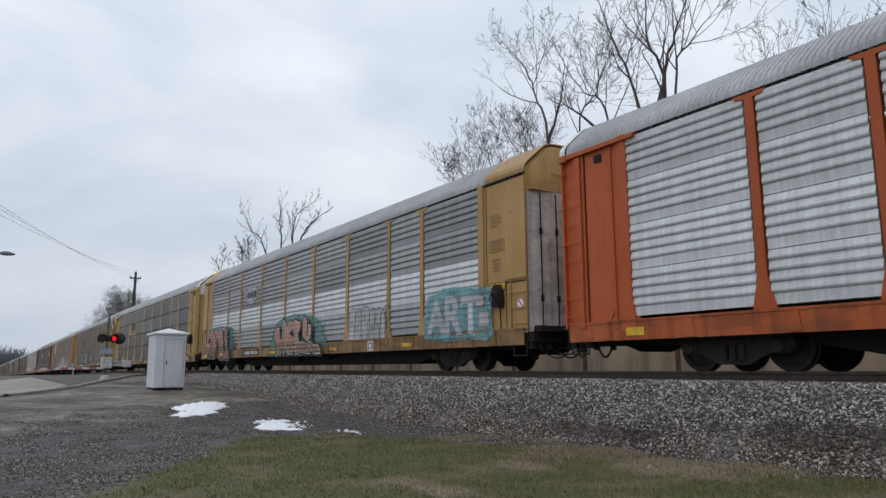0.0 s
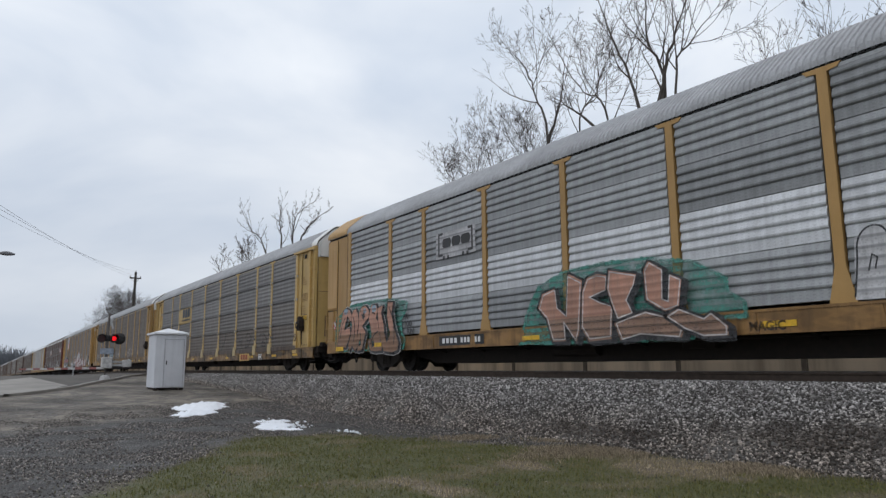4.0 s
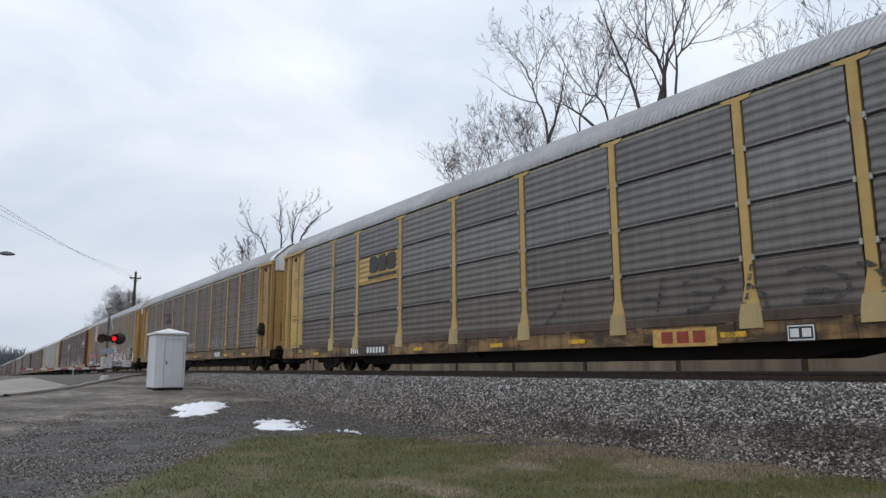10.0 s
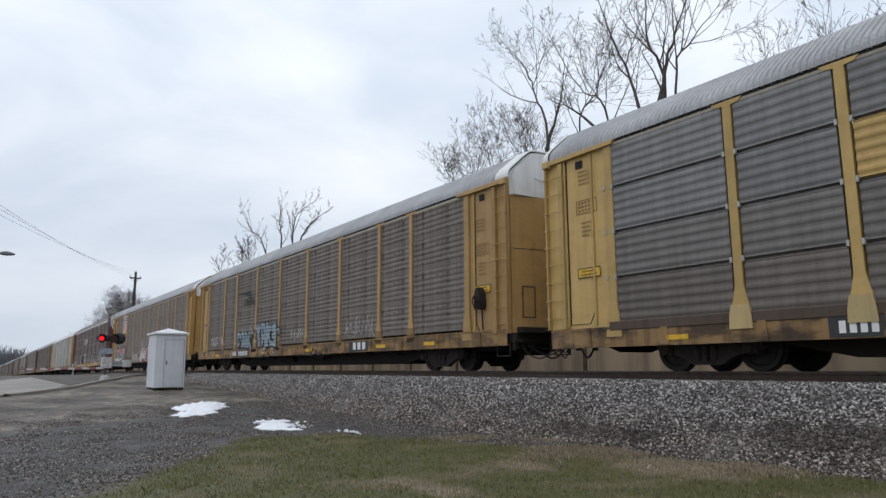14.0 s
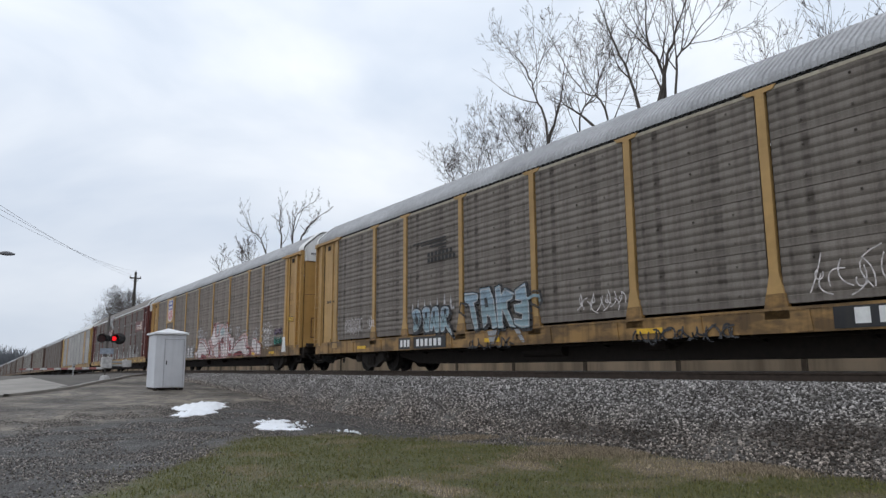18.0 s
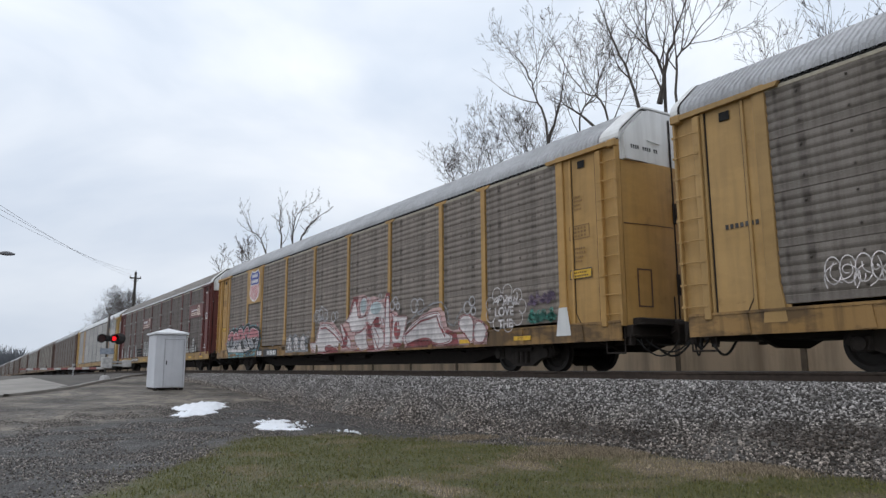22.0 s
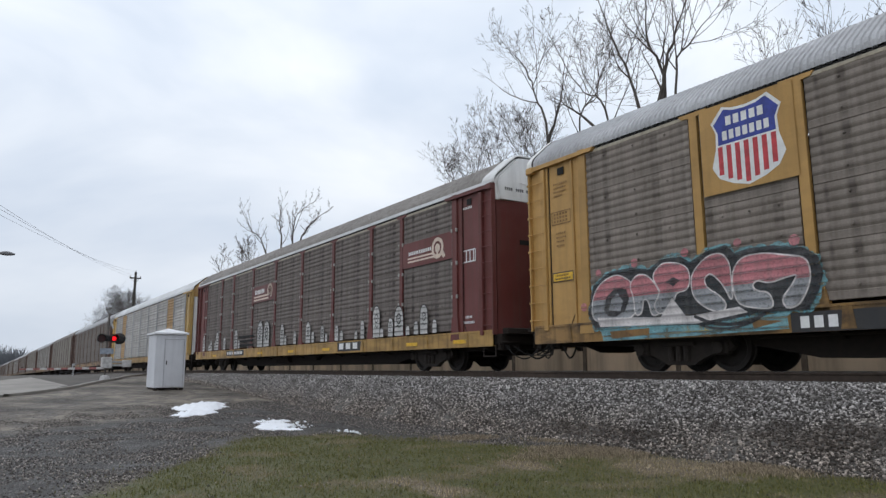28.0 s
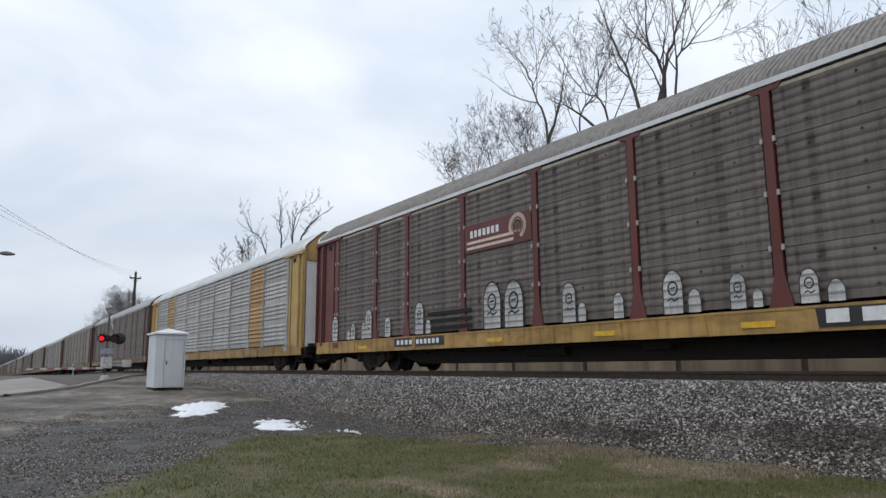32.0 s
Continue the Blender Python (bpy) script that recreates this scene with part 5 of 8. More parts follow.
def clip_above(pts, z):
    """The part of an outline that lies above the height z."""
    out = []
    for (ax, az), (bx, bz) in zip(pts, pts[1:] + pts[:1]):
        if az >= z:
            out.append((ax, az))
        if (az - z) * (bz - z) < 0:
            out.append((ax + (bx - ax) * (z - az) / (bz - az), z))
    return out


def letter(p, pts, edge, line, fill, upper=None, inner=None, split=1.4, cast=0.0):
    """One hand-sprayed letter form: shadow, outline, fill, a second tone above and a thin bright inner line."""
    if not cast:                                 # rounded by hand
        for _ in range(2):
            pts = [q for (ax, az), (bx, bz) in zip(pts, pts[1:] + pts[:1]) for q in ((ax * 0.77 + bx * 0.23, az * 0.77 + bz * 0.23), (ax * 0.23 + bx * 0.77, az * 0.23 + bz * 0.77))]
    ring = pts + pts[:1]
    if cast:
        p.poly([(x + cast, z - cast * 0.5) for x, z in pts], line)
        p.line([(x + cast, z - cast * 0.5) for x, z in ring], edge, line)
    p.line(ring, edge, line)
    p.poly(pts, fill)
    if upper is not None:
        top = clip_above(pts, split)
        if len(top) > 2:
            p.poly(top, upper)
    if inner is not None:
        mx, mz = sum(q[0] for q in pts) / len(pts), sum(q[1] for q in pts) / len(pts)
        p.line([(x + (mx - x) * 0.07, z + (mz - z) * 0.07) for x, z in ring], 0.012, inner)


def cloud(p, pts, r, mi, seed):
    """Soft sprayed fringe round an outline."""
    rng = random.Random(seed)
    p.poly(pts, mi)
    for (ax, az), (bx, bz) in zip(pts, pts[1:] + pts[:1]):
        n = max(2, int(math.hypot(bx - ax, bz - az) / (r * 0.7)))
        for i in range(n):
            t = i / n
            p.disc(ax + (bx - ax) * t, az + (bz - az) * t, r * rng.uniform(0.55, 1.2), mi, rng.uniform(0.6, 1.0), 9)


def lettering(text, x, z, size, car, mat, label, name="lettering", wide=1.0):
    """Words painted on a car's side."""
    cu = bpy.data.curves.new(name, "FONT")
    cu.body, cu.size, cu.offset = text, size, size * 0.035
    ob = bpy.data.objects.new(name, cu)
    me = bpy.data.meshes.new_from_object(ob)
    bpy.data.objects.remove(ob)
    bpy.data.curves.remove(cu)
    me.transform(Matrix(((wide, 0, 0, x), (0, 0, -1, -SIDE - 0.07), (0, 1, 0, z), (0, 0, 0, 1))))
    me.materials.clear()
    me.materials.append(mat)
    return part(name, me, car, label)


def scribble(p, x0, x1, z0, z1, n, w, mi, seed):
    """A quick tag: loops and hooks run into one another."""
    rng = random.Random(seed)
    step = (x1 - x0) / n
    for i in range(n):
        a, hh = x0 + i * step, z1 - z0
        p.line(bend((a, z0 + hh * rng.uniform(0, 0.3)), (a + step * rng.uniform(0.4, 0.9), z0 + hh * rng.uniform(0.6, 1.05)), rng.uniform(-0.4, 0.4)), w, mi)
        if rng.random() < 0.7:
            p.ring(a + step * 0.5, z0 + hh * rng.uniform(0.3, 0.7), step * rng.uniform(0.18, 0.34), w, mi, rng.uniform(0.8, 1.6), rng.uniform(0, 180), rng.uniform(250, 420), 10)
        p.line(bend((a + step * 0.6, z0 + hh * rng.uniform(0.5, 1.0)), (a + step * 1.1, z0 + hh * rng.uniform(-0.1, 0.4)), rng.uniform(-0.4, 0.4)), w, mi)
    return p


def markers(car, xs, z0=0.7, z1=0.8, w=0.3):
    """Yellow reflector strips along the side sill."""
    for x in xs:
        part("reflector", shared(("reflector", z0, w), MARK_YELLOW, lambda: Mesh().box(-w, w, -0.008, 0.004, z0, z1, c=0.003)), car, "yellow reflector strip", at=(x, -SIDE - 0.062, 0))


def plate(car, x0, x1, z0, z1, groups, ground_mat=BLACK, ink=SIGN_WHITE):
    p = Paint(-SIDE - 0.064)
    p.rect(x0, x1, z0, z1, 0)
    for a, b, n in groups:
        p.bars(a, b, z0 + 0.06, z1 - 0.06, n, 1)
    return p.done("number_plate", car, [ground_mat, ink], "dark plate with pale bars for its characters")


def end_notes(car, x, ink, frame_z=2.95, seed=0):
    """Stencilled notes on the flat end bay: a framed box, small lines and a yellow label."""
    rng = random.Random(seed)
    p = Paint(-SIDE - 0.008)
    p.line([(x, frame_z), (x + 0.58, frame_z), (x + 0.58, frame_z + 0.28), (x, frame_z + 0.28), (x, frame_z)], 0.012, 0)
    for i in range(3):
        p.bars(x + 0.06, x + 0.52, frame_z + 0.04 + 0.08 * i, frame_z + 0.09 + 0.08 * i, 5, 0)
    for i in range(4):
        p.bars(x + 0.08, x + rng.uniform(0.35, 0.55), frame_z + 0.62 + 0.09 * i, frame_z + 0.66 + 0.09 * i, 7, 0)
    for i in range(4):
        p.bars(x + 0.14, x + rng.uniform(0.36, 0.5), frame_z - 0.5 + 0.09 * i, frame_z - 0.46 + 0.09 * i, 5, 0)
    p.rect(x, x + 0.62, 1.93, 2.12, 1)
    p.line([(x, 1.93), (x + 0.62, 1.93), (x + 0.62, 2.12), (x, 2.12), (x, 1.93)], 0.012, 2)
    p.bars(x + 0.12, x + 0.5, 2.04, 2.08, 7, 2)
    p.bars(x + 0.08, x + 0.54, 1.97, 2.005, 9, 2)
    return p.done("stencilled_note", car, [ink, MARK_YELLOW, INK], "faint stencilled notes and a yellow label")


BROWN_INK = plain("brown_stencil", (0.27, 0.155, 0.055), 0.7)
# first car: orange
markers(CARS[0], (-11.8, -3.0), 0.68, 0.84, 0.22)
# second car: tan with silver sheets
c = CARS[1]
p = Paint()
cloud(p, [(9.35, 0.95), (9.6, 2.0), (10.5, 2.1), (12.3, 1.98), (12.35, 0.85), (10.6, 0.85)], 0.12, 0, 1)
p.rect(11.9, 12.3, 1.1, 1.45, 1).rect(11.8, 12.1, 1.62, 1.85, 1)
p.done("graffiti", c, [SPRAY_AQUA, SPRAY_PALE], "pale aqua sprayed ground of block lettering")
for word, wx, wz, ws in (("A", 9.52, 0.98, 1.32), ("R", 10.3, 0.98, 1.38), ("T", 11.15, 0.98, 1.3)):
    lettering(word, wx, wz, ws, c, SPRAY_PALE, "pale block letter on aqua", "graffiti_letter", 0.95)
p = Paint()
p.poly([(4.5, 1.02), (4.56, 1.9), (4.75, 2.06), (5.36, 2.04), (5.86, 2.07), (6.38, 1.97), (6.74, 1.99), (7.02, 1.82), (7.1, 0.98)], 1)
for form in ([(4.5, 1.07), (4.58, 1.59), (4.59, 1.89), (4.75, 2.07), (4.95, 2.05), (5.04, 1.86), (5, 1.55), (4.91, 1.04)],
             [(5.02, 1.06), (5.04, 1.77), (5.16, 2.02), (5.36, 2.03), (5.47, 1.89), (5.48, 1.55), (5.37, 1.34), (5.41, 1.03)],
             [(5.53, 1.03), (5.53, 1.38), (5.48, 1.55), (5.48, 1.92), (5.61, 2.07), (5.86, 2.06), (6.03, 1.9), (6.04, 1.66), (5.87, 1.46), (5.94, 1.24), (5.84, 1)],
             [(5.95, 1), (6.05, 1.44), (6.05, 1.82), (6.15, 1.96), (6.38, 1.96), (6.42, 1.77), (6.36, 1.41), (6.35, 0.97)],
             [(6.36, 0.99), (6.37, 1.46), (6.53, 1.81), (6.74, 1.98), (6.84, 1.87), (6.76, 1.57), (6.7, 1.22), (6.69, 1)],
             [(6.7, 1), (6.78, 1.57), (6.89, 1.91), (7.01, 1.79), (7.09, 1.53), (7.03, 1.19), (7.09, 0.99)],
             [(6.97, 1.95), (7.13, 2), (7.32, 1.9), (7.38, 1.69), (7.24, 1.52), (7.07, 1.34), (7.48, 1.27), (7.25, 1.17), (7.23, 0.93), (7.29, 0.83), (7.11, 0.75)]):
    for _ in range(2):
        form = [form[0]] + [q for (ax, az), (bx, bz) in zip(form, form[1:]) for q in ((ax * 0.75 + bx * 0.25, az * 0.75 + bz * 0.25), (ax * 0.25 + bx * 0.75, az * 0.25 + bz * 0.75))] + [form[-1]]
    p.line(form, 0.014, 0)
for x, z in ((4.78, 1.55), (5.2, 1.45), (5.72, 1.72), (6.2, 1.3), (6.55, 1.4)):
    p.line([(x - 0.06, z - 0.12), (x, z + 0.1), (x + 0.07, z + 0.05), (x + 0.03, z - 0.1)], 0.012, 0)
p.rect(5.94, 6.31, 0.64, 0.93, 2).rect(5.98, 6.27, 0.68, 0.89, 0).rect(6.03, 6.2, 0.72, 0.85, 2)
p.done("graffiti", c, [INK, SPRAY_PALE, SIGN_WHITE], "pale grey bubble letters with thin black outlines")
p = Paint()
cloud(p, [(-2.94, 0.63), (-2.73, 1.26), (-2.28, 1.86), (-1.47, 2.1), (-0.3, 2.16), (0.84, 2.1), (1.83, 1.92), (2.46, 1.56), (2.49, 1.32), (2.79, 1.14), (2.79, 0.9), (2.04, 0.9), (1.74, 0.57), (-1.8, 0.6)], 0.05, 0, 3)
letter(p, [(-2.22, 1.38), (-2.07, 1.68), (-1.68, 1.77), (-1.62, 1.35), (-1.32, 1.14), (-1.23, 2.04), (-0.84, 1.86), (-0.96, 0.81), (-1.05, 0.6), (-1.41, 1.02), (-1.38, 0.63), (-1.77, 0.63), (-1.95, 1.14)], 0.05, 2, 1, 3, 4, 1.1, 0.1)
letter(p, [(-0.69, 1.89), (-0.42, 1.95), (-0.15, 1.89), (-0.18, 1.62), (-0.66, 1.5), (-0.33, 1.35), (-0.03, 1.26), (-0.09, 0.63), (-0.69, 0.6), (-0.9, 0.87), (-0.84, 1.62)], 0.05, 2, 1, 3, 4, 1.1, 0.1)
letter(p, [(-0.09, 1.98), (0.6, 1.83), (0.54, 1.65), (0.33, 1.35), (0.48, 1.08), (0.09, 0.99), (-0.06, 1.35), (-0.15, 1.62)], 0.05, 2, 1, 3, 4, 1.1, 0.1)
letter(p, [(0.78, 1.89), (0.9, 2.04), (1.2, 1.86), (1.17, 1.29), (1.32, 1.23), (1.38, 1.74), (1.62, 1.62), (1.53, 1.14), (1.23, 1.08), (0.81, 1.32)], 0.05, 2, 1, 3, 4, 1.1, 0.1)
letter(p, [(0, 0.93), (0.24, 0.99), (0.78, 1.11), (1.23, 0.99), (1.62, 0.75), (1.56, 0.6), (0.63, 0.69), (0.15, 0.6)], 0.05, 2, 1, 3, 4, 1.1, 0.1)
letter(p, [(1.23, 0.99), (1.5, 1.11), (2.04, 0.9), (2.19, 0.99), (2.49, 0.75), (2.49, 0.6), (2.01, 0.6), (1.62, 0.75)], 0.05, 2, 1, 3, 4, 1.1, 0.1)
p.done("graffiti", c, [SPRAY_TEAL, SPRAY_BROWN, INK, SPRAY_SALMON, SPRAY_WHITE], "salmon graffiti with black shadow on a teal cloud")
p = Paint()
cloud(p, [(-12.67, 1.83), (-11.65, 2.15), (-10.32, 2.21), (-9.08, 2.15), (-8, 1.99), (-8.08, 1.73), (-8.37, 1.49), (-8.28, 1.08), (-8.1, 0.93), (-8.2, 0.64), (-10.11, 0.65), (-12.7, 0.66)], 0.05, 0, 4)
forms = ([(-12.52, 0.8), (-12.43, 1.24), (-12.23, 1.66), (-12.15, 1.96), (-11.9, 2.07), (-11.62, 1.98), (-11.46, 1.79), (-11.21, 1.67), (-11.42, 1.59), (-11.61, 1.64), (-11.79, 1.83), (-11.92, 1.59), (-12.05, 1.35), (-11.81, 1.37), (-11.63, 1.4), (-11.55, 1.23), (-11.77, 0.91), (-11.9, 0.77)],
         [(-11.37, 1.95), (-11.19, 2), (-11.03, 1.83), (-10.97, 1.59), (-11.06, 1.24), (-10.98, 0.8), (-11.21, 0.65), (-11.42, 0.82), (-11.61, 0.65), (-11.71, 0.83), (-11.52, 1.15), (-11.43, 1.46), (-11.49, 1.72)],
         [(-10.95, 1.82), (-10.75, 2.04), (-10.48, 2.05), (-10.28, 1.91), (-10.27, 1.68), (-10.51, 1.55), (-10.73, 1.41), (-10.48, 1.23), (-10.59, 0.97), (-10.72, 0.67), (-11.02, 0.64), (-11.04, 1.04), (-10.94, 1.43)],
         [(-10.18, 1.9), (-10.07, 2.04), (-9.78, 2.04), (-9.69, 1.84), (-9.8, 1.63), (-9.62, 1.47), (-9.46, 1.23), (-9.34, 0.94), (-9.41, 0.62), (-9.82, 0.6), (-10.16, 0.65), (-10.29, 0.92), (-10.03, 1.05), (-10.11, 1.36), (-10.25, 1.6)],
         [(-9.69, 1.92), (-9.36, 1.97), (-9.45, 1.74), (-9.31, 1.44), (-9.24, 1.15), (-9.12, 0.86), (-8.97, 0.92), (-8.89, 1.12), (-9, 1.41), (-9.07, 1.63), (-9.04, 2.06), (-8.72, 2.03), (-8.79, 1.74), (-8.7, 1.38), (-8.56, 1.1), (-8.38, 0.82), (-8.44, 0.61), (-8.76, 0.55), (-9.27, 0.6), (-9.43, 0.87), (-9.59, 1.32)])
for form in forms:                               # black shadow with a thin pale rim, first under all letters
    shadow = [(x + 0.07, z - 0.02) for x, z in form]
    p.line(shadow + shadow[:1], 0.08, 4)
for form in forms:
    shadow = [(x + 0.07, z - 0.02) for x, z in form]
    p.line(shadow + shadow[:1], 0.065, 2).poly(shadow, 2)
for form in forms:
    letter(p, form, 0.025, 2, 3, 1, None, 1.2, 0.001)
for x, z, r in ((-11.9, 1.97, 0.15), (-9.92, 1.93, 0.16), (-10.55, 1.9, 0.12)):
    p.disc(x, z, r, 5, 0.75)
for x, z in ((-11.86, 1.48), (-10.6, 1.72), (-9.95, 0.8), (-10.85, 0.85)):
    p.poly([(x - 0.1, z - 0.08), (x + 0.09, z - 0.02), (x + 0.02, z + 0.16), (x - 0.08, z + 0.1)], 2)
    p.poly([(x - 0.07, z - 0.05), (x + 0.05, z), (x, z + 0.12)], 0)
for stroke in ([(-12.3, 1.1), (-12.15, 1.5), (-11.95, 1.75)], [(-11.35, 1.75), (-11.25, 1.4), (-11.3, 0.95)], [(-10.75, 1.8), (-10.5, 1.75), (-10.6, 1.62)], [(-10.85, 1.2), (-10.8, 0.85)], [(-10.05, 1.8), (-9.9, 1.85), (-9.85, 1.75)], [(-10.1, 0.85), (-9.8, 0.95), (-9.65, 1.2)], [(-9.25, 1.75), (-9.15, 1.3), (-9.05, 1.0)], [(-8.95, 1.9), (-8.9, 1.5), (-8.7, 1.1), (-8.65, 0.8)]):
    p.line(bend(stroke[0], stroke[-1], 0.12), 0.022, 2)
p.rect(-12.65, -12.05, 0.66, 0.8, 6).rect(-9.85, -9.4, 0.74, 0.86, 6)
p.done("graffiti", c, [SPRAY_TEAL, SPRAY_SALMON, INK, SPRAY_TAN, SPRAY_WHITE, SPRAY_BLUE, MARK_YELLOW], "rounded salmon and brown graffiti on a teal cloud")
for word, wx, wz in (("HA!", -8.28, 1.5), ("TOO", -8.2, 1.28), ("FUN!", -8.05, 1.06)):
    lettering(word, wx, wz, 0.22, c, BLACK, "small black hand-painted word", "tag_word", 0.85)
lettering("MAGIC", 2.8, 0.66, 0.2, c, INK, "black hand-painted word")
p = Paint()
p.rect(-6.5, -4.65, 3.02, 3.74, 1)
for s, x in ((1, -6.35), (-1, -4.8)):
    p.line([(x + s * 0.16, 3.70), (x, 3.70), (x, 3.12), (x + s * 0.16, 3.12)], 0.035, 0)
for x in (-6.12, -5.68, -5.24):
    p.poly([(x, 3.3), (x + 0.3, 3.3), (x + 0.36, 3.36), (x + 0.36, 3.5), (x + 0.3, 3.56), (x, 3.56), (x - 0.05, 3.5), (x - 0.05, 3.36)], 0)
for x in (-6.1, -5.9, -5.2, -5.0):
    p.disc(x, 3.04, 0.055, 0)
p.done("sign_panel", c, [BLACK, SPRAY_PALE], "black bracketed emblem on a white field")
plate(c, -6.35, -4.35, 0.67, 0.92, ((-6.2, -5.45, 4), (-5.35, -4.45, 6)))
end_notes(c, 12.28, BROWN_INK, 2.9, 1)
markers(c, (-9.9, -2.6, 3.3, 8.4))
for x in (-13.12, 13.44):
    p = Paint(-SIDE - 0.012)
    p.disc(x, 1.56, 0.15, 0).ring(x, 1.56, 0.13, 0.014, 1).line([(x - 0.09, 1.65), (x + 0.09, 1.47)], 0.016, 1)
    p.done("warning_sign", c, [SIGN_WHITE, SIGN_RED], "round white sign with red ring and slash")
# third car: yellow with slotted sheets
c = CARS[2]
p = Paint(-SIDE - 0.058)
for x in (-6.2, -5.62, -5.04):
    p.poly([(x + 0.08, 3.1), (x + 0.44, 3.1), (x + 0.52, 3.18), (x + 0.52, 3.54), (x + 0.44, 3.62), (x + 0.08, 3.62), (x, 3.54), (x, 3.18)], 0)
p.rect(-6.3, -4.45, 2.92, 3.0, 0)
p.done("emblem", c, [BLACK, YELLOW], "dark block emblem with a bar under it")
plate(c, -7.6, -4.8, 0.5, 0.8, ((-7.45, -6.85, 4), (-6.3, -5.1, 6)))
p = Paint()
p.rect(5.09, 6.44, 0.44, 0.76, 0).bars(5.28, 6.3, 0.5, 0.71, 3, 1, 0.25)
p.done("nameplate", c, [SIGN_YELLOW, SIGN_RUST], "yellow plate with three rust-red bars")
p = Paint()
p.rect(7.67, 8.13, 0.46, 0.73, 0).rect(7.69, 8.11, 0.48, 0.71, 1).rect(7.71, 8.09, 0.5, 0.69, 0).rect(7.73, 7.87, 0.53, 0.66, 1).rect(7.92, 8.06, 0.53, 0.66, 1)
p.done("number_plate", c, [BLACK, SIGN_WHITE], "small black plate with a white frame and bars")
p = Paint()
for way in ([(2.82, 1.76), (2.72, 1.5), (2.57, 1.34), (2.3, 1.15), (2.13, 1.0)], [(4.8, 1.3), (5.0, 1.36), (5.28, 1.28)], [(5.36, 1.68), (5.3, 1.4), (5.23, 1.11)], [(5.83, 1.56), (6.1, 1.66), (6.38, 1.64), (6.65, 1.5), (6.62, 1.38), (6.45, 1.31), (6.04, 1.37)],
            [(6.45, 1.31), (6.4, 1.18), (6.29, 1.09), (5.89, 1.06)], [(7.18, 1.74), (7.09, 1.41), (7.05, 1.2), (6.93, 1.03)], [(7.09, 1.41), (7.37, 1.23), (7.39, 1.0)], [(7.8, 1.53), (8.05, 1.6), (8.33, 1.56), (8.66, 1.36), (8.69, 1.18), (8.42, 1.03), (7.99, 1.07)],
            [(8.04, 1.21), (8.3, 1.22), (8.53, 1.16)], [(8.84, 1.54), (9.0, 1.5), (9.12, 1.38), (9.15, 1.21), (9.1, 0.95)], [(8.95, 1.55), (9.25, 1.36), (9.4, 1.4)]):
    p.line(way, 0.034, 0)
p.done("graffiti", c, [sprayed("faded_black_spray", (0.055, 0.053, 0.053), 0.8, 0.9)], "faded broken black strokes")
end_notes(c, 12.26, BROWN_INK, 2.66, 2)
end_notes(c, -12.74, BROWN_INK, 3.3, 12)
markers(c, (-10.3, -3.2, 0.4, 3.1, 6.75, 9.6, 11.9), 0.57, 0.66, 0.24)
p = Paint(-SIDE - 0.06)
p.ring(11.85, 1.28, 0.13, 0.02, 0).line([(11.77, 1.36), (11.93, 1.2)], 0.02, 0)
p.done("warning_sign", c, [INK], "round dark ring with a slash")
# fourth car: golden, dull sheets
c = CARS[3]
p = Paint()
words = ([(-6.79, 1.67), (-6.48, 1.78), (-6.24, 1.65), (-6.21, 1.37), (-6.42, 1.11), (-6.69, 1.09), (-6.63, 1.41)],
         [(-6.19, 1.75), (-5.81, 1.78), (-5.74, 1.57), (-5.79, 1.34), (-5.72, 1.07), (-6.09, 1.06), (-6.12, 1.37)],
         [(-5.68, 1.74), (-5.37, 1.77), (-5.3, 1.5), (-5.28, 1.04), (-5.5, 1.02), (-5.57, 1.26), (-5.68, 1.06), (-5.81, 1.14)],
         [(-5.24, 1.73), (-4.86, 1.72), (-4.8, 1.52), (-4.97, 1.37), (-4.78, 1.14), (-4.64, 0.88), (-4.91, 1.08), (-5.02, 1.22), (-5.07, 1.03), (-5.27, 1.04)])
blocks = ([(-4.12, 1.98), (-3.74, 1.97), (-3.52, 1.92), (-3.54, 1.76), (-3.72, 1.72), (-3.61, 1.41), (-3.53, 1.05), (-3.68, 1.03), (-3.82, 1.37), (-3.9, 1.68), (-4.09, 1.67)],
          [(-3.45, 2.04), (-3.05, 2.05), (-2.88, 1.74), (-2.82, 1.39), (-2.72, 1.05), (-2.94, 1.01), (-3.02, 1.3), (-3.17, 1.37), (-3.16, 1.14), (-3.33, 1.05), (-3.4, 1.45)],
          [(-2.83, 2.01), (-2.64, 2.06), (-2.6, 1.81), (-2.44, 1.96), (-2.1, 1.81), (-2.17, 1.7), (-2.37, 1.65), (-2.36, 1.45), (-2.21, 1.22), (-2.06, 1), (-2.28, 1.04), (-2.49, 1.36), (-2.57, 1.48), (-2.57, 1.15), (-2.52, 1.01), (-2.73, 1.02), (-2.78, 1.5)],
          [(-2.07, 1.88), (-1.7, 2.01), (-1.64, 1.74), (-1.58, 1.53), (-1.57, 1.17), (-1.58, 0.99), (-1.85, 0.98), (-2.11, 1.08), (-2.13, 1.19), (-1.83, 1.16), (-1.79, 1.29), (-2.08, 1.37), (-2.13, 1.54), (-1.85, 1.56), (-1.81, 1.63), (-2.06, 1.66)])
for x, top in ((-6.7, 1.95), (-6.4, 2.05), (-6.05, 2.0), (-5.75, 1.98), (-5.4, 2.0), (-5.05, 2.1), (-4.75, 2.02), (-4.62, 1.7)):
    p.poly([(x - 0.07, 1.62), (x, top), (x + 0.07, 1.62)], 2)
for form in words + blocks:
    p.line([(x + 0.05, z - 0.03) for x, z in form + form[:1]], 0.05, 0)
for form in words:
    letter(p, form, 0.026, 0, 1, 3, 2, 1.5)
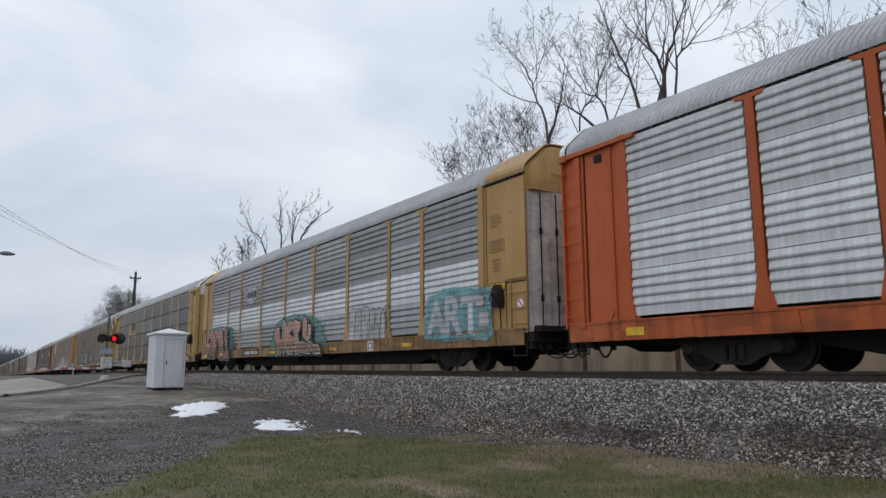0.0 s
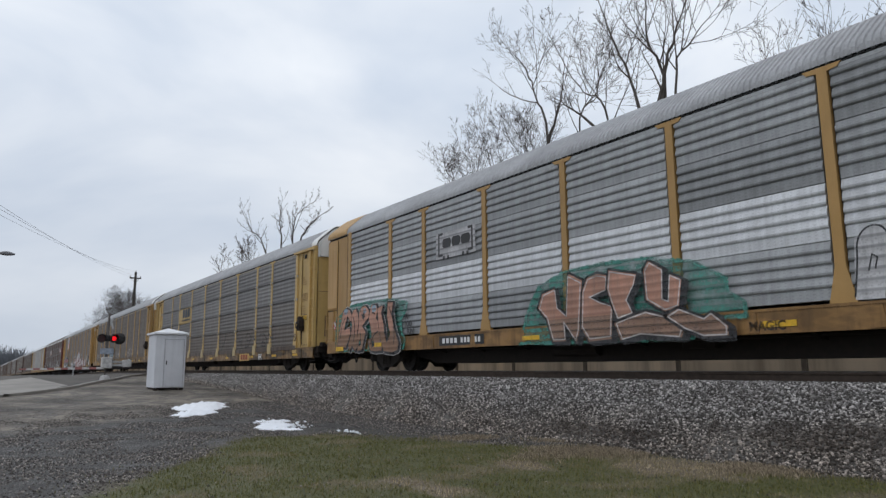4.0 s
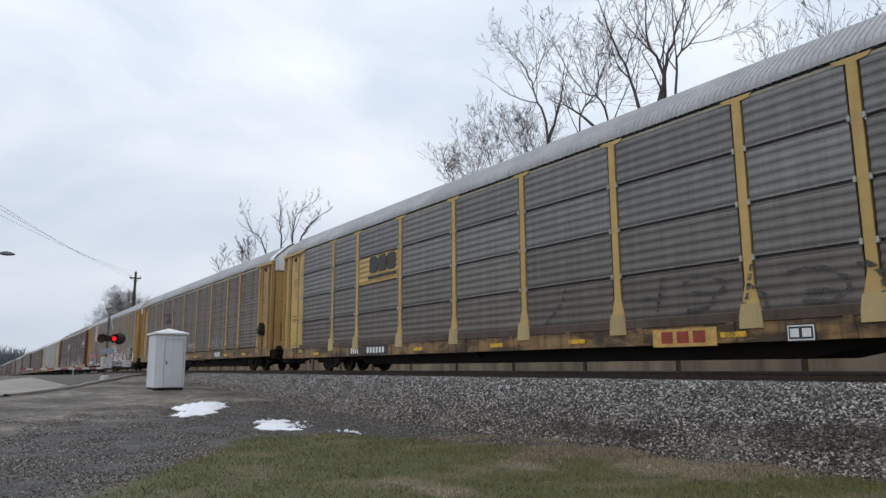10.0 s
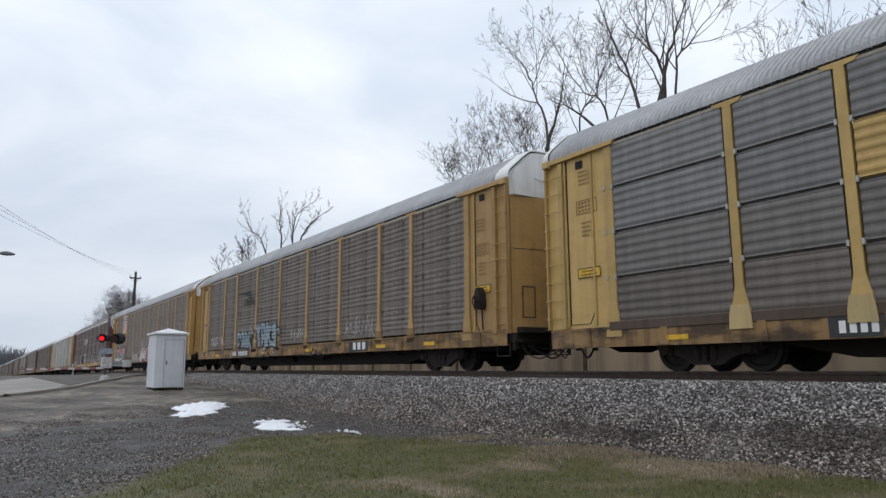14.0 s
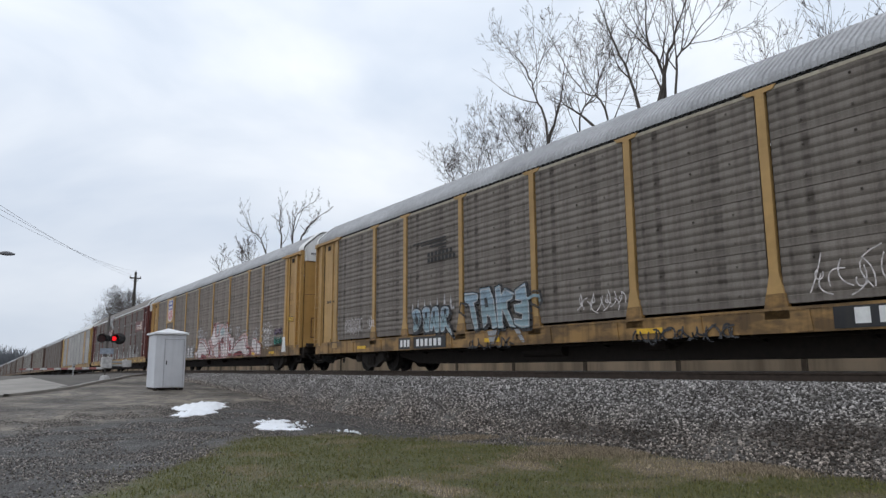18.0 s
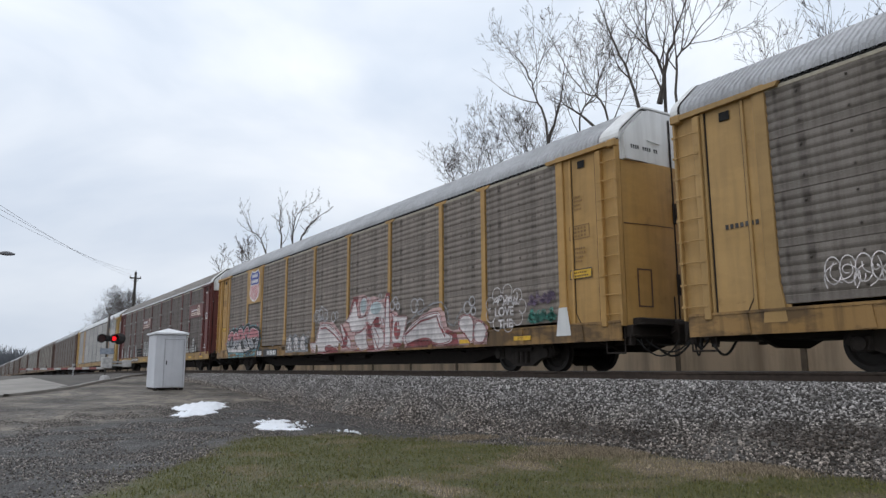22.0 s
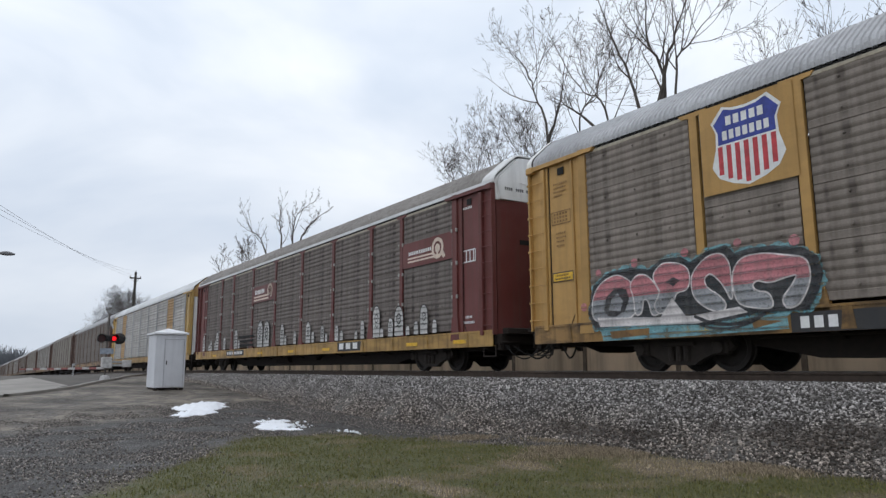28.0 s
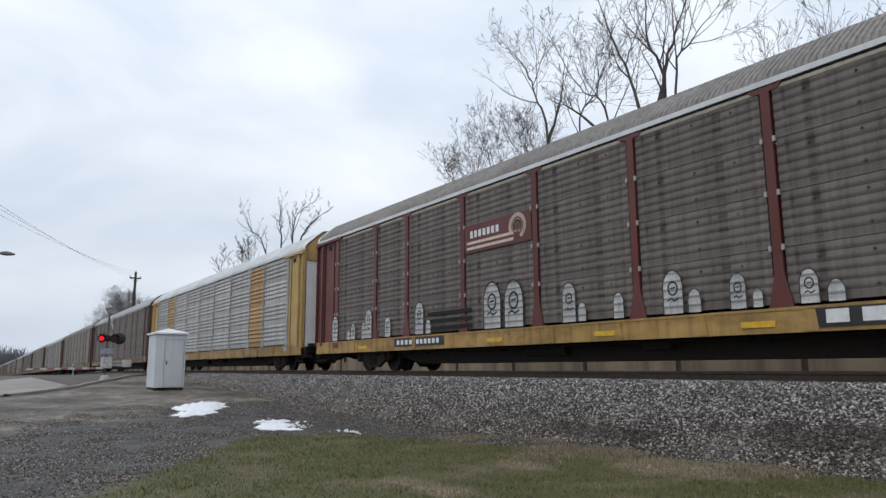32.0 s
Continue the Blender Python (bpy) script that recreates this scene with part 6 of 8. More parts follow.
for form in blocks:
    letter(p, form, 0.03, 0, 1, 3, 2, 1.6, 0.001)
for x, z, r in ((-6.45, 1.42, 0.08), (-5.95, 1.55, 0.06), (-5.55, 1.55, 0.06), (-5.0, 1.58, 0.06)):
    p.disc(x, z, r, 0, 1.5, 8)
for x, z, w, h in ((-6.55, 1.4, 0.16, 0.26), (-6.0, 1.38, 0.14, 0.22), (-5.6, 1.36, 0.16, 0.2), (-5.05, 1.38, 0.2, 0.26), (-6.3, 1.3, 0.1, 0.3), (-4.85, 1.3, 0.12, 0.2)):
    p.line([(x - w, z + h * 0.6), (x - w * 0.2, z - h * 0.4), (x + w * 0.3, z + h), (x + w, z - h * 0.7)], 0.013, 0)
p.poly([(-3.26, 1.78), (-3.14, 1.8), (-3.09, 1.56), (-3.22, 1.55)], 0)
p.line([(-1.62, 1.71), (-1.41, 1.79), (-1.18, 1.76), (-1.12, 1.55), (-1.24, 1.41), (-1.51, 1.52)], 0.03, 0)
p.line([(-1.6, 1.63), (-1.41, 1.7), (-1.24, 1.67), (-1.2, 1.56)], 0.035, 1)
p.line([(-3.94, 1.68), (-4.27, 1.75), (-4.33, 1.51), (-4.07, 1.39)], 0.03, 0)
p.poly([(-3.14, 0.97), (-2.76, 0.98), (-2.91, 0.66), (-3.05, 0.66)], 4).poly([(-2.72, 0.98), (-2.6, 0.98), (-2.86, 0.66), (-2.9, 0.66)], 0)
p.poly([(-2.12, 0.97), (-1.95, 0.97), (-1.72, 0.66), (-1.85, 0.66)], 4)
p.done("graffiti", c, [INK, SPRAY_ICE, SPRAY_PALE, SPRAY_BLUE, SPRAY_GREY], "pale blue graffiti with black outlines and white spikes")
p = Paint()
scribble(p, -0.05, 1.25, 1.2, 1.62, 7, 0.01, 0, 10)
scribble(p, 4.9, 7.0, 1.1, 1.75, 7, 0.01, 0, 11)
p.done("graffiti", c, [SPRAY_WHITE], "thin white tags")
p = Paint()
scribble(p, -4.0, -2.2, 0.55, 0.8, 6, 0.02, 0, 12)
scribble(p, 1.4, 3.6, 0.55, 0.8, 7, 0.02, 0, 13)
p.done("graffiti", c, [INK], "black scribbles on the sill")
p = Paint()
for i in range(4):
    p.rect(-6.7 + 0.45 * i, -4.95, 3.6 - 0.09 * i, 3.64 - 0.09 * i, 0)
p.bars(-5.9, -4.6, 3.16, 3.28, 7, 0).bars(-5.9, -4.45, 3.0, 3.12, 8, 0)
p.done("emblem", c, [plain("faded_black_emblem", (0.03, 0.03, 0.031), 0.8)], "faded black striped emblem")
plate(c, -7.5, -5.0, 0.63, 0.95, ((-7.4, -6.6, 4), (-6.5, -5.15, 6)))
p = Paint()
for i in range(6):
    p.ring(-11.0 + 0.22 * i, 1.48, 0.12, 0.009, 0, 1.7, 30, 330 + 20 * (i % 3), 14)
scribble(p, -11.1, -9.9, 1.2, 1.7, 6, 0.008, 0, 97)
scribble(p, -9.5, -9.0, 1.25, 1.75, 4, 0.009, 0, 98)
p.done("graffiti", c, [SPRAY_WHITE], "looped thin white tags")
p = Paint(-SIDE - 0.012)
p.bars(-12.75, -12.1, 2.38, 2.47, 7, 0)
p.done("stencilled_note", c, [INK], "small dark bars for characters")
plate(c, 5.2, 6.7, 0.63, 0.98, ((5.5, 6.5, 3),))
end_notes(c, 12.3, BROWN_INK, 2.9, 3)
markers(c, (-9.9, -3.0, 1.8, 7.4, 10.2))
# fifth car: ochre with the shield
c = CARS[4]
p = Paint()
rng = random.Random(21)
p.poly([(-1.68, 1.02), (-1.05, 1.05), (-0.72, 1.74), (0.42, 1.68), (1.17, 1.17), (1.2, 1.62), (1.56, 1.68), (1.89, 2.37), (2.16, 2.43), (2.7, 2.46), (3, 2.31), (3.39, 2.34), (4.05, 2.19), (4.2, 2.37), (4.41, 2.37), (4.44, 1.89), (4.89, 1.71), (4.98, 0.66), (3.39, 0.6), (2.31, 0.63), (1.2, 0.66), (-0.33, 0.6), (-1.44, 0.66)], 6)
p.poly([(5.4, 1.17), (6.09, 1.5), (6.84, 1.71), (7.2, 1.71), (7.41, 1.56), (7.53, 1.17), (7.8, 1.05), (8.07, 1.08), (8.13, 1.29), (8.4, 1.47), (8.76, 1.35), (9.06, 1.26), (9.33, 1.08), (9.27, 0.66), (7.98, 0.66), (6.3, 0.66), (5.31, 0.66)], 6)
for patch in ([(1.5, 1.62), (1.95, 2.42), (2.35, 2.42), (2.2, 2.0), (1.75, 1.85)], [(2.95, 1.6), (3.3, 1.5), (3.3, 1.0), (2.98, 1.1)], [(4.1, 2.1), (4.2, 2.38), (4.42, 2.38), (4.44, 1.9), (4.2, 1.7)], [(4.5, 1.5), (4.72, 1.6), (5.1, 1.2), (5.0, 0.9), (4.6, 0.95)], [(1.0, 1.0), (1.25, 1.5), (1.6, 1.2), (1.5, 0.8), (1.15, 0.75)], [(-0.9, 0.62), (-0.4, 0.85), (0.5, 0.85), (0.9, 0.64)], [(2.0, 0.64), (2.6, 0.8), (3.4, 0.8), (3.6, 0.64)], [(5.35, 0.66), (5.8, 0.95), (6.8, 0.86), (7.0, 0.66)], [(7.4, 0.66), (7.5, 1.1), (7.95, 1.0), (8.1, 0.66)]):
    p.poly(patch, 1)
letter(p, [(-1.62, 1.05), (-1.08, 0.99), (-0.78, 1.65), (-0.18, 1.68), (0.39, 1.53), (1.2, 1.05), (1.2, 0.81), (0.36, 0.78), (-0.42, 0.63), (-1.44, 0.75)], 0.022, 1, 0, None, 1)
letter(p, [(0.93, 1.59), (1.11, 1.59), (1.32, 1.26), (1.8, 1.02), (1.86, 0.78), (1.71, 0.72), (1.44, 0.81), (1.23, 1.05)], 0.022, 1, 0, None, 1)
letter(p, [(1.38, 1.65), (1.71, 1.83), (2.07, 2.37), (2.28, 1.98), (2.28, 1.71), (2.7, 1.71), (2.94, 1.77), (2.91, 1.44), (2.61, 1.26), (2.07, 1.26), (1.8, 1.29), (1.68, 1.56)], 0.022, 1, 0, None, 1)
letter(p, [(2.07, 1.2), (2.61, 1.26), (2.91, 1.44), (2.94, 0.93), (3.15, 0.69), (2.43, 0.63), (2.07, 0.99)], 0.022, 1, 0, None, 1)
letter(p, [(2.4, 2.13), (2.58, 2.37), (2.85, 2.37), (3, 2.19), (2.94, 1.86), (2.7, 1.71), (2.46, 1.77)], 0.022, 1, 0, None, 1)
letter(p, [(2.94, 1.74), (3.15, 2.07), (3.51, 2.22), (3.9, 2.16), (4.11, 1.98), (4.14, 1.62), (4.08, 1.38), (3.78, 1.65), (3.45, 1.59), (3.21, 1.38), (3, 1.53)], 0.022, 1, 0, None, 1)
letter(p, [(3.21, 1.38), (3.54, 1.41), (3.93, 1.32), (4.11, 1.11), (4.11, 0.72), (3.75, 0.66), (3.48, 0.63), (3.36, 0.96)], 0.022, 1, 0, None, 1)
letter(p, [(4.2, 2.28), (4.38, 2.25), (4.41, 2.01), (4.41, 1.59), (4.5, 0.99), (4.47, 0.72), (4.17, 0.69), (4.11, 0.87)], 0.022, 1, 0, None, 1)
letter(p, [(4.41, 1.86), (4.71, 1.65), (5.16, 1.59), (5.52, 1.59), (5.31, 1.08), (5.16, 0.75), (4.92, 0.72), (4.65, 0.78), (4.53, 0.99), (4.68, 1.56)], 0.022, 1, 0, None, 1)
letter(p, [(5.25, 0.99), (5.67, 1.32), (6.33, 1.53), (7.02, 1.62), (7.23, 1.53), (7.32, 1.23), (7.41, 1.02), (7.8, 0.93), (7.77, 0.75), (7.23, 0.69), (6.78, 0.78), (6.06, 0.9), (5.31, 0.72)], 0.022, 1, 0, None, 1)
letter(p, [(8.07, 1.26), (8.19, 1.41), (8.43, 1.44), (8.67, 1.38), (8.76, 1.2), (8.73, 0.99), (8.7, 0.69), (8.58, 0.72), (8.34, 0.96), (8.13, 1.05)], 0.022, 1, 0, None, 1)
letter(p, [(8.76, 1.2), (8.97, 1.26), (9.18, 1.17), (9.3, 1.02), (9.24, 0.84), (9.15, 0.69), (8.85, 0.69), (8.73, 0.81)], 0.022, 1, 0, None, 1)
for x, z, rx, rz in ((2.7, 2.08, 0.2, 0.24), (3.55, 1.95, 0.36, 0.2)):
    p.disc(x, z, rx, 2, rz / rx)
for x, z, r, q in ((4.9, 1.2, 0.2, 1.4), (3.65, 1.5, 0.24, 0.7), (1.45, 1.0, 0.14, 1.4), (6.4, 0.8, 0.42, 0.3), (0.1, 0.78, 0.36, 0.35), (4.9, 0.76, 0.25, 0.3)):
    p.disc(x, z, r, 1, q)
for x, z in ((4.98, 1.34), (3.85, 1.56), (4.05, 1.5)):
    p.rect(x - 0.07, x + 0.07, z - 0.12, z + 0.1, 0).rect(x - 0.03, x + 0.03, z - 0.05, z + 0.1, 1)
p.line([(3.3, 1.3), (3.55, 0.9), (3.7, 0.7), (3.8, 1.0), (3.5, 1.32)], 0.02, 1)
p.line([(-0.6, 1.5), (-0.2, 1.52), (0.4, 1.3), (1.1, 0.95)], 0.03, 1).line([(5.4, 1.05), (6.2, 1.38), (7.05, 1.48), (7.2, 1.2), (7.45, 0.92)], 0.03, 1)
for x, z, r in ((3.05, 2.2, 0.13), (3.85, 2.28, 0.1), (4.62, 1.95, 0.14), (4.8, 2.08, 0.12), (4.95, 1.9, 0.1), (-1.0, 1.95, 0.16), (-0.6, 2.05, 0.14), (-0.2, 1.9, 0.16), (0.45, 1.85, 0.17), (0.7, 1.9, 0.13), (8.5, 1.6, 0.16), (8.75, 1.5, 0.1), (8.7, 1.75, 0.12), (5.9, 1.85, 0.2), (6.2, 1.8, 0.22), (-1.75, 1.35, 0.1)):
    p.ring(x, z, r, 0.02, 5, 1.0, 0, 340, 12)
scribble(p, -1.05, -0.1, 1.75, 2.0, 4, 0.02, 5, 25)
p.line([(-1.2, 1.75), (-1.25, 2.0), (-1.05, 2.2), (-0.75, 2.15), (-0.55, 2.3), (-0.3, 2.2), (-0.05, 2.1), (0.0, 1.85)], 0.02, 5)
p.line([(5.5, 1.35), (6.1, 1.64), (6.9, 1.84), (7.3, 1.84), (7.6, 1.6), (7.65, 1.25), (7.9, 1.15), (8.05, 1.4), (8.3, 1.6)], 0.02, 3)
# the smaller word beside it
p.poly([(-4.0, 0.7), (-3.95, 1.2), (-3.5, 1.45), (-3.3, 1.3), (-3.0, 1.45), (-2.6, 1.2), (-2.2, 1.4), (-1.8, 1.2), (-1.7, 0.7)], 3)
for x in (-3.85, -3.2, -2.5):
    letter(p, [(x, 0.78), (x + 0.05, 1.2), (x + 0.3, 1.35), (x + 0.5, 1.15), (x + 0.45, 0.9), (x + 0.6, 0.76)], 0.018, 4, 0)
scribble(p, -3.9, -1.8, 0.75, 1.3, 6, 0.014, 4, 93)
p.done("graffiti", c, [SPRAY_WHITE, SPRAY_RED, SPRAY_MINT, SPRAY_GREY, INK, SPRAY_PALE, SPRAY_ROSE], "large white graffiti with dark red outlines")
lettering("LOVE", 9.6, 1.3, 0.3, c, SPRAY_WHITE, "white hand-painted word")
lettering("THE", 9.75, 1.02, 0.28, c, SPRAY_WHITE, "white hand-painted word")
p = Paint()
for i in range(9):
    a = i * 0.7
    p.ring(10.0 + 0.6 * math.cos(a), 1.48 + 0.4 * math.sin(a), 0.17, 0.011, 0, 1.0, math.degrees(a) - 110, math.degrees(a) + 110)
scribble(p, 9.55, 10.5, 1.55, 1.8, 5, 0.018, 0, 26)
p.done("graffiti", c, [SPRAY_WHITE], "thin white cloud tag")
p = Paint()
scribble(p, 10.85, 11.7, 1.5, 1.75, 4, 0.05, 0, 28)
scribble(p, 10.85, 11.7, 1.1, 1.35, 4, 0.06, 1, 29)
p.done("graffiti", c, [sprayed("violet_spray", (0.22, 0.15, 0.25), 0.7, 0.5, 0.6), SPRAY_TEAL], "faint violet and teal tag")
p = Paint()
ground_form = [(-11.82, 1.17), (-11.66, 1.68), (-11.23, 1.91), (-10.68, 1.93), (-10.25, 1.84), (-9.95, 2), (-9.55, 1.99), (-9.34, 1.86), (-8.99, 2.01), (-8.63, 2.07), (-8.48, 1.9), (-8.2, 1.95), (-7.79, 1.94), (-7.31, 1.84), (-7.12, 1.7), (-7.07, 1.46), (-7.15, 1.23), (-7.31, 0.98), (-8.13, 0.99), (-9.03, 0.84), (-10.6, 0.94), (-11.66, 0.9)]
cloud(p, ground_form, 0.13, 3, 31)
for x, z in ((-11.54, 1.97), (-11.98, 1.31), (-10.6, 2.06), (-9.44, 2.1), (-8.39, 2.12), (-7.42, 2.02)):
    p.disc(x, z, rng.uniform(0.07, 0.1), 1, 1.0, 8)
p.poly([(-11.54, 0.87), (-9.39, 0.84), (-7.64, 0.91), (-7.62, 0.66), (-9.35, 0.62), (-11.48, 0.6)], 3)
p.poly([(-11.3, 0.78), (-10.32, 0.8), (-10.33, 0.68), (-11.23, 0.64)], 7).poly([(-8.25, 0.83), (-7.7, 0.79), (-8.21, 0.69)], 7)
p.line(ground_form + ground_form[:1], 0.05, 2).poly(ground_form, 2)
for form in ([(-11.76, 1.1), (-11.71, 1.49), (-11.48, 1.76), (-11.07, 1.89), (-10.77, 1.75), (-10.56, 1.54), (-10.5, 1.29), (-10.67, 1.06), (-10.98, 0.96), (-11.53, 0.96)],
             [(-10.74, 1.65), (-10.54, 1.82), (-10.32, 1.79), (-10.12, 1.59), (-10.01, 1.34), (-10.06, 1.05), (-10.24, 1.03), (-10.29, 1.31), (-10.42, 1.38), (-10.48, 1.08), (-10.63, 1.06), (-10.64, 1.4)],
             [(-10.18, 1.77), (-9.96, 1.97), (-9.62, 1.93), (-9.41, 1.83), (-9.36, 1.62), (-9.44, 1.43), (-9.66, 1.42), (-9.74, 1.26), (-10.03, 1.02), (-10.19, 1.18), (-10, 1.46), (-10.09, 1.58)],
             [(-9.29, 1.73), (-8.99, 1.97), (-8.7, 1.99), (-8.57, 1.8), (-8.56, 1.58), (-8.55, 1.13), (-8.69, 1.44), (-8.85, 1.62), (-8.96, 1.69), (-9.09, 1.59), (-9.04, 1.42), (-8.82, 1.29), (-8.66, 1.11), (-8.78, 0.99), (-9.07, 1.09), (-9.29, 1.28), (-9.34, 1.51)],
             [(-8.5, 1.68), (-8.32, 1.87), (-7.94, 1.88), (-7.56, 1.79), (-7.26, 1.72), (-7.21, 1.47), (-7.28, 1.24), (-7.44, 1.01), (-7.63, 0.98), (-7.69, 1.13), (-7.51, 1.31), (-7.39, 1.5), (-7.59, 1.47), (-7.89, 1.4), (-8.09, 1.48), (-8.2, 1.39), (-8.11, 1.27), (-7.9, 1.25), (-7.83, 1), (-8.13, 1.02), (-8.44, 1.1), (-8.53, 1.37)]):
    letter(p, form, 0.024, 0, 6, 1, None, 1.42)
p.poly([(-11.42, 1.21), (-11.35, 1.46), (-11.09, 1.63), (-10.82, 1.57), (-10.76, 1.38), (-10.88, 1.17), (-11.12, 1.06), (-11.32, 1.08)], 2)
p.poly([(-11.3, 1.2), (-11.2, 1.42), (-11.05, 1.52), (-10.92, 1.35), (-11.0, 1.16)], 6)
p.poly([(-9.88, 1.62), (-9.71, 1.69), (-9.58, 1.62), (-9.72, 1.52)], 2)
p.poly([(-10.03, 0.99), (-9.77, 1.32), (-9.62, 1.14), (-9.48, 0.96)], 0)
p.poly([(-11.61, 1.07), (-10.31, 1.0), (-9.38, 0.97), (-8.44, 1.06), (-8.29, 0.96), (-9.27, 0.83), (-11.54, 0.88)], 0)
p.line(bend((-9.3, 0.95), (-8.0, 0.92), -0.12), 0.03, 2).line(bend((-9.2, 0.8), (-8.1, 0.85), -0.1), 0.02, 2)
p.done("graffiti", c, [SPRAY_WHITE, SPRAY_PINK, INK, SPRAY_AQUA, SPRAY_PINK, SPRAY_SALMON, SPRAY_GREY, SILL_TAN], "pink and white graffiti with thick black outlines on aqua")
p = Paint(-SIDE - 0.062)
p.rect(-8.98, -7.25, 3.02, 4.6, 6)
p.done("sign_panel", c, [OCHRE] * 7, "ochre sign field")
p = Paint(-SIDE - 0.066)
cx = -8.1
SHIELD = [(0.0, 0.62), (0.22, 0.64), (0.4, 0.7), (0.62, 0.46), (0.54, 0.28), (0.55, 0.02), (0.64, -0.3), (0.52, -0.5), (0.28, -0.62), (0.0, -0.7)]


def shield(k):
    return [(cx + k * u, 3.8 + k * v) for u, v in SHIELD] + [(cx - k * u, 3.8 + k * v) for u, v in SHIELD[-2:0:-1]]


p.poly(shield(1.05), 0)
p.poly(clip_above(shield(0.97), 3.86), 1)
for i in range(7):
    x = cx - 0.54 + 0.163 * i
    p.rect(x, x + 0.09, 3.12 + 0.06 * abs(i - 3) + 0.03 * (abs(i - 3) > 2), 3.83, 2)
p.bars(cx - 0.36, cx + 0.38, 4.18, 4.34, 5, 0, 0.3).bars(cx - 0.44, cx + 0.46, 3.93, 4.09, 7, 0, 0.3)
p.done("shield_emblem", c, [SIGN_WHITE, SIGN_BLUE, SIGN_RED], "blue, white and red striped shield")
plate(c, -7.6, -5.0, 0.6, 0.9, ((-7.45, -6.6, 4), (-6.2, -5.1, 6)))
end_notes(c, 12.2, BROWN_INK, 2.78, 4)
end_notes(c, -12.95, BROWN_INK, 3.2, 14)
markers(c, (-9.3, -3.0, 2.6, 8.4, 10.6))
part("patch", Mesh().prism([(11.75, 0.75), (12.2, 0.75), (12.1, 1.35), (11.85, 1.35)], "y", -SIDE - 0.068, -SIDE - 0.062).data("patch", WHITE), c, "white paint patch on the post foot")
# sixth car: maroon with tombstones
c = CARS[5]


def tomb(p, x, z0, w, h):
    arch = lambda k: [(x - w / 2 * k, z0)] + [(x + w / 2 * k * math.cos(math.pi - math.pi * i / 10), z0 + (h - w * 0.5) + (w * 0.75) * k * math.sin(math.pi * i / 10)) for i in range(11)] + [(x + w / 2 * k, z0)]
    p.poly(arch(1.12), 1)
    p.poly(arch(1.0), 0)
    if w > 0.25:
        p.ring(x, z0 + h * 0.68, w * 0.24, w * 0.045, 1, 1.2)
        p.line([(x - w * 0.12, z0 + h * 0.68), (x + w * 0.12, z0 + h * 0.7)], w * 0.04, 1)
        p.line([(x - w * 0.28, z0 + h * 0.36), (x - w * 0.1, z0 + h * 0.42), (x + w * 0.05, z0 + h * 0.34), (x + w * 0.28, z0 + h * 0.4)], w * 0.04, 1)


p = Paint()
for x, w, h in ((-12.0, 0.5, 0.85), (-10.95, 0.28, 0.32), (-10.6, 0.36, 0.5), (-9.85, 0.3, 0.52), (-9.5, 0.5, 0.95), (-8.25, 0.4, 0.6), (-6.42, 0.5, 0.92), (-5.95, 0.3, 0.36), (-3.05, 0.78, 1.1), (-2.22, 0.8, 1.05), (-0.38, 0.46, 0.85), (0.0, 0.26, 0.38), (1.0, 0.3, 0.5),
                (2.3, 0.5, 0.78), (2.75, 0.3, 0.4), (3.6, 0.34, 0.6), (3.95, 0.2, 0.3), (4.8, 0.34, 0.52), (5.2, 0.3, 0.3), (6.3, 0.24, 0.3), (6.75, 0.3, 0.6), (7.7, 0.52, 1.0), (8.05, 0.24, 0.25), (8.6, 0.34, 0.55), (9.1, 0.6, 0.85), (9.62, 0.24, 0.25), (10.08, 0.28, 0.36), (10.5, 0.46, 0.82), (11.05, 0.24, 0.36)):
    tomb(p, x, 1.03, w * 0.82, h * 0.86)
p.done("graffiti", c, [SPRAY_GREYED, INK], "row of white tombstones with black outlines")
p = Paint(-SIDE - 0.05)
p.rect(-4.2, -1.55, 3.0, 3.72, 2)
p.rect(-4.1, -2.2, 3.22, 3.29, 0).rect(-4.1, -2.2, 3.08, 3.15, 0)
p.bars(-3.95, -2.7, 3.38, 3.56, 7, 1)
p.ring(-2.05, 3.4, 0.27, 0.05, 0, 1.0, -60, 200).ring(-2.05, 3.4, 0.13, 0.04, 0, 1.0, -60, 240)
p.done("sign_panel", c, [SIGN_CREAM, SIGN_WHITE, MAROON], "maroon sign with cream stripes and wheel arc")
p = Paint(-SIDE - 0.05)
p.rect(9.25, 11.85, 2.98, 3.72, 2)
p.rect(9.55, 11.0, 3.22, 3.27, 0).rect(9.55, 11.0, 3.12, 3.17, 0)
p.bars(9.6, 10.85, 3.34, 3.44, 13, 1)
p.disc(11.15, 3.36, 0.3, 0).poly([(11.25, 3.2), (11.45, 3.05), (11.55, 3.1), (11.4, 3.3)], 0)
p.ring(11.15, 3.36, 0.16, 0.035, 2, 1.0, -60, 240)
p.done("sign_panel", c, [SIGN_CREAM, SIGN_WHITE, MAROON], "maroon sign with cream wheel emblem")
plate(c, -7.85, -5.2, 0.7, 0.95, ((-7.7, -6.75, 4), (-6.6, -5.35, 6)))
plate(c, 4.85, 6.7, 0.66, 0.98, ((5.0, 6.55, 3),))
p = Paint(-SIDE - 0.008)
for i in range(4):
    p.line([(12.3 + 0.16 * i, 2.82), (12.3 + 0.16 * i, 3.08)], 0.02, 0)
p.line([(12.25, 2.8), (12.85, 2.8), (12.85, 3.1), (12.25, 3.1), (12.25, 2.8)], 0.015, 0)
p.bars(12.3, 12.8, 1.2, 1.26, 9, 0).bars(12.4, 12.7, 1.34, 1.4, 5, 0).bars(12.35, 12.75, 4.2, 4.26, 6, 0)
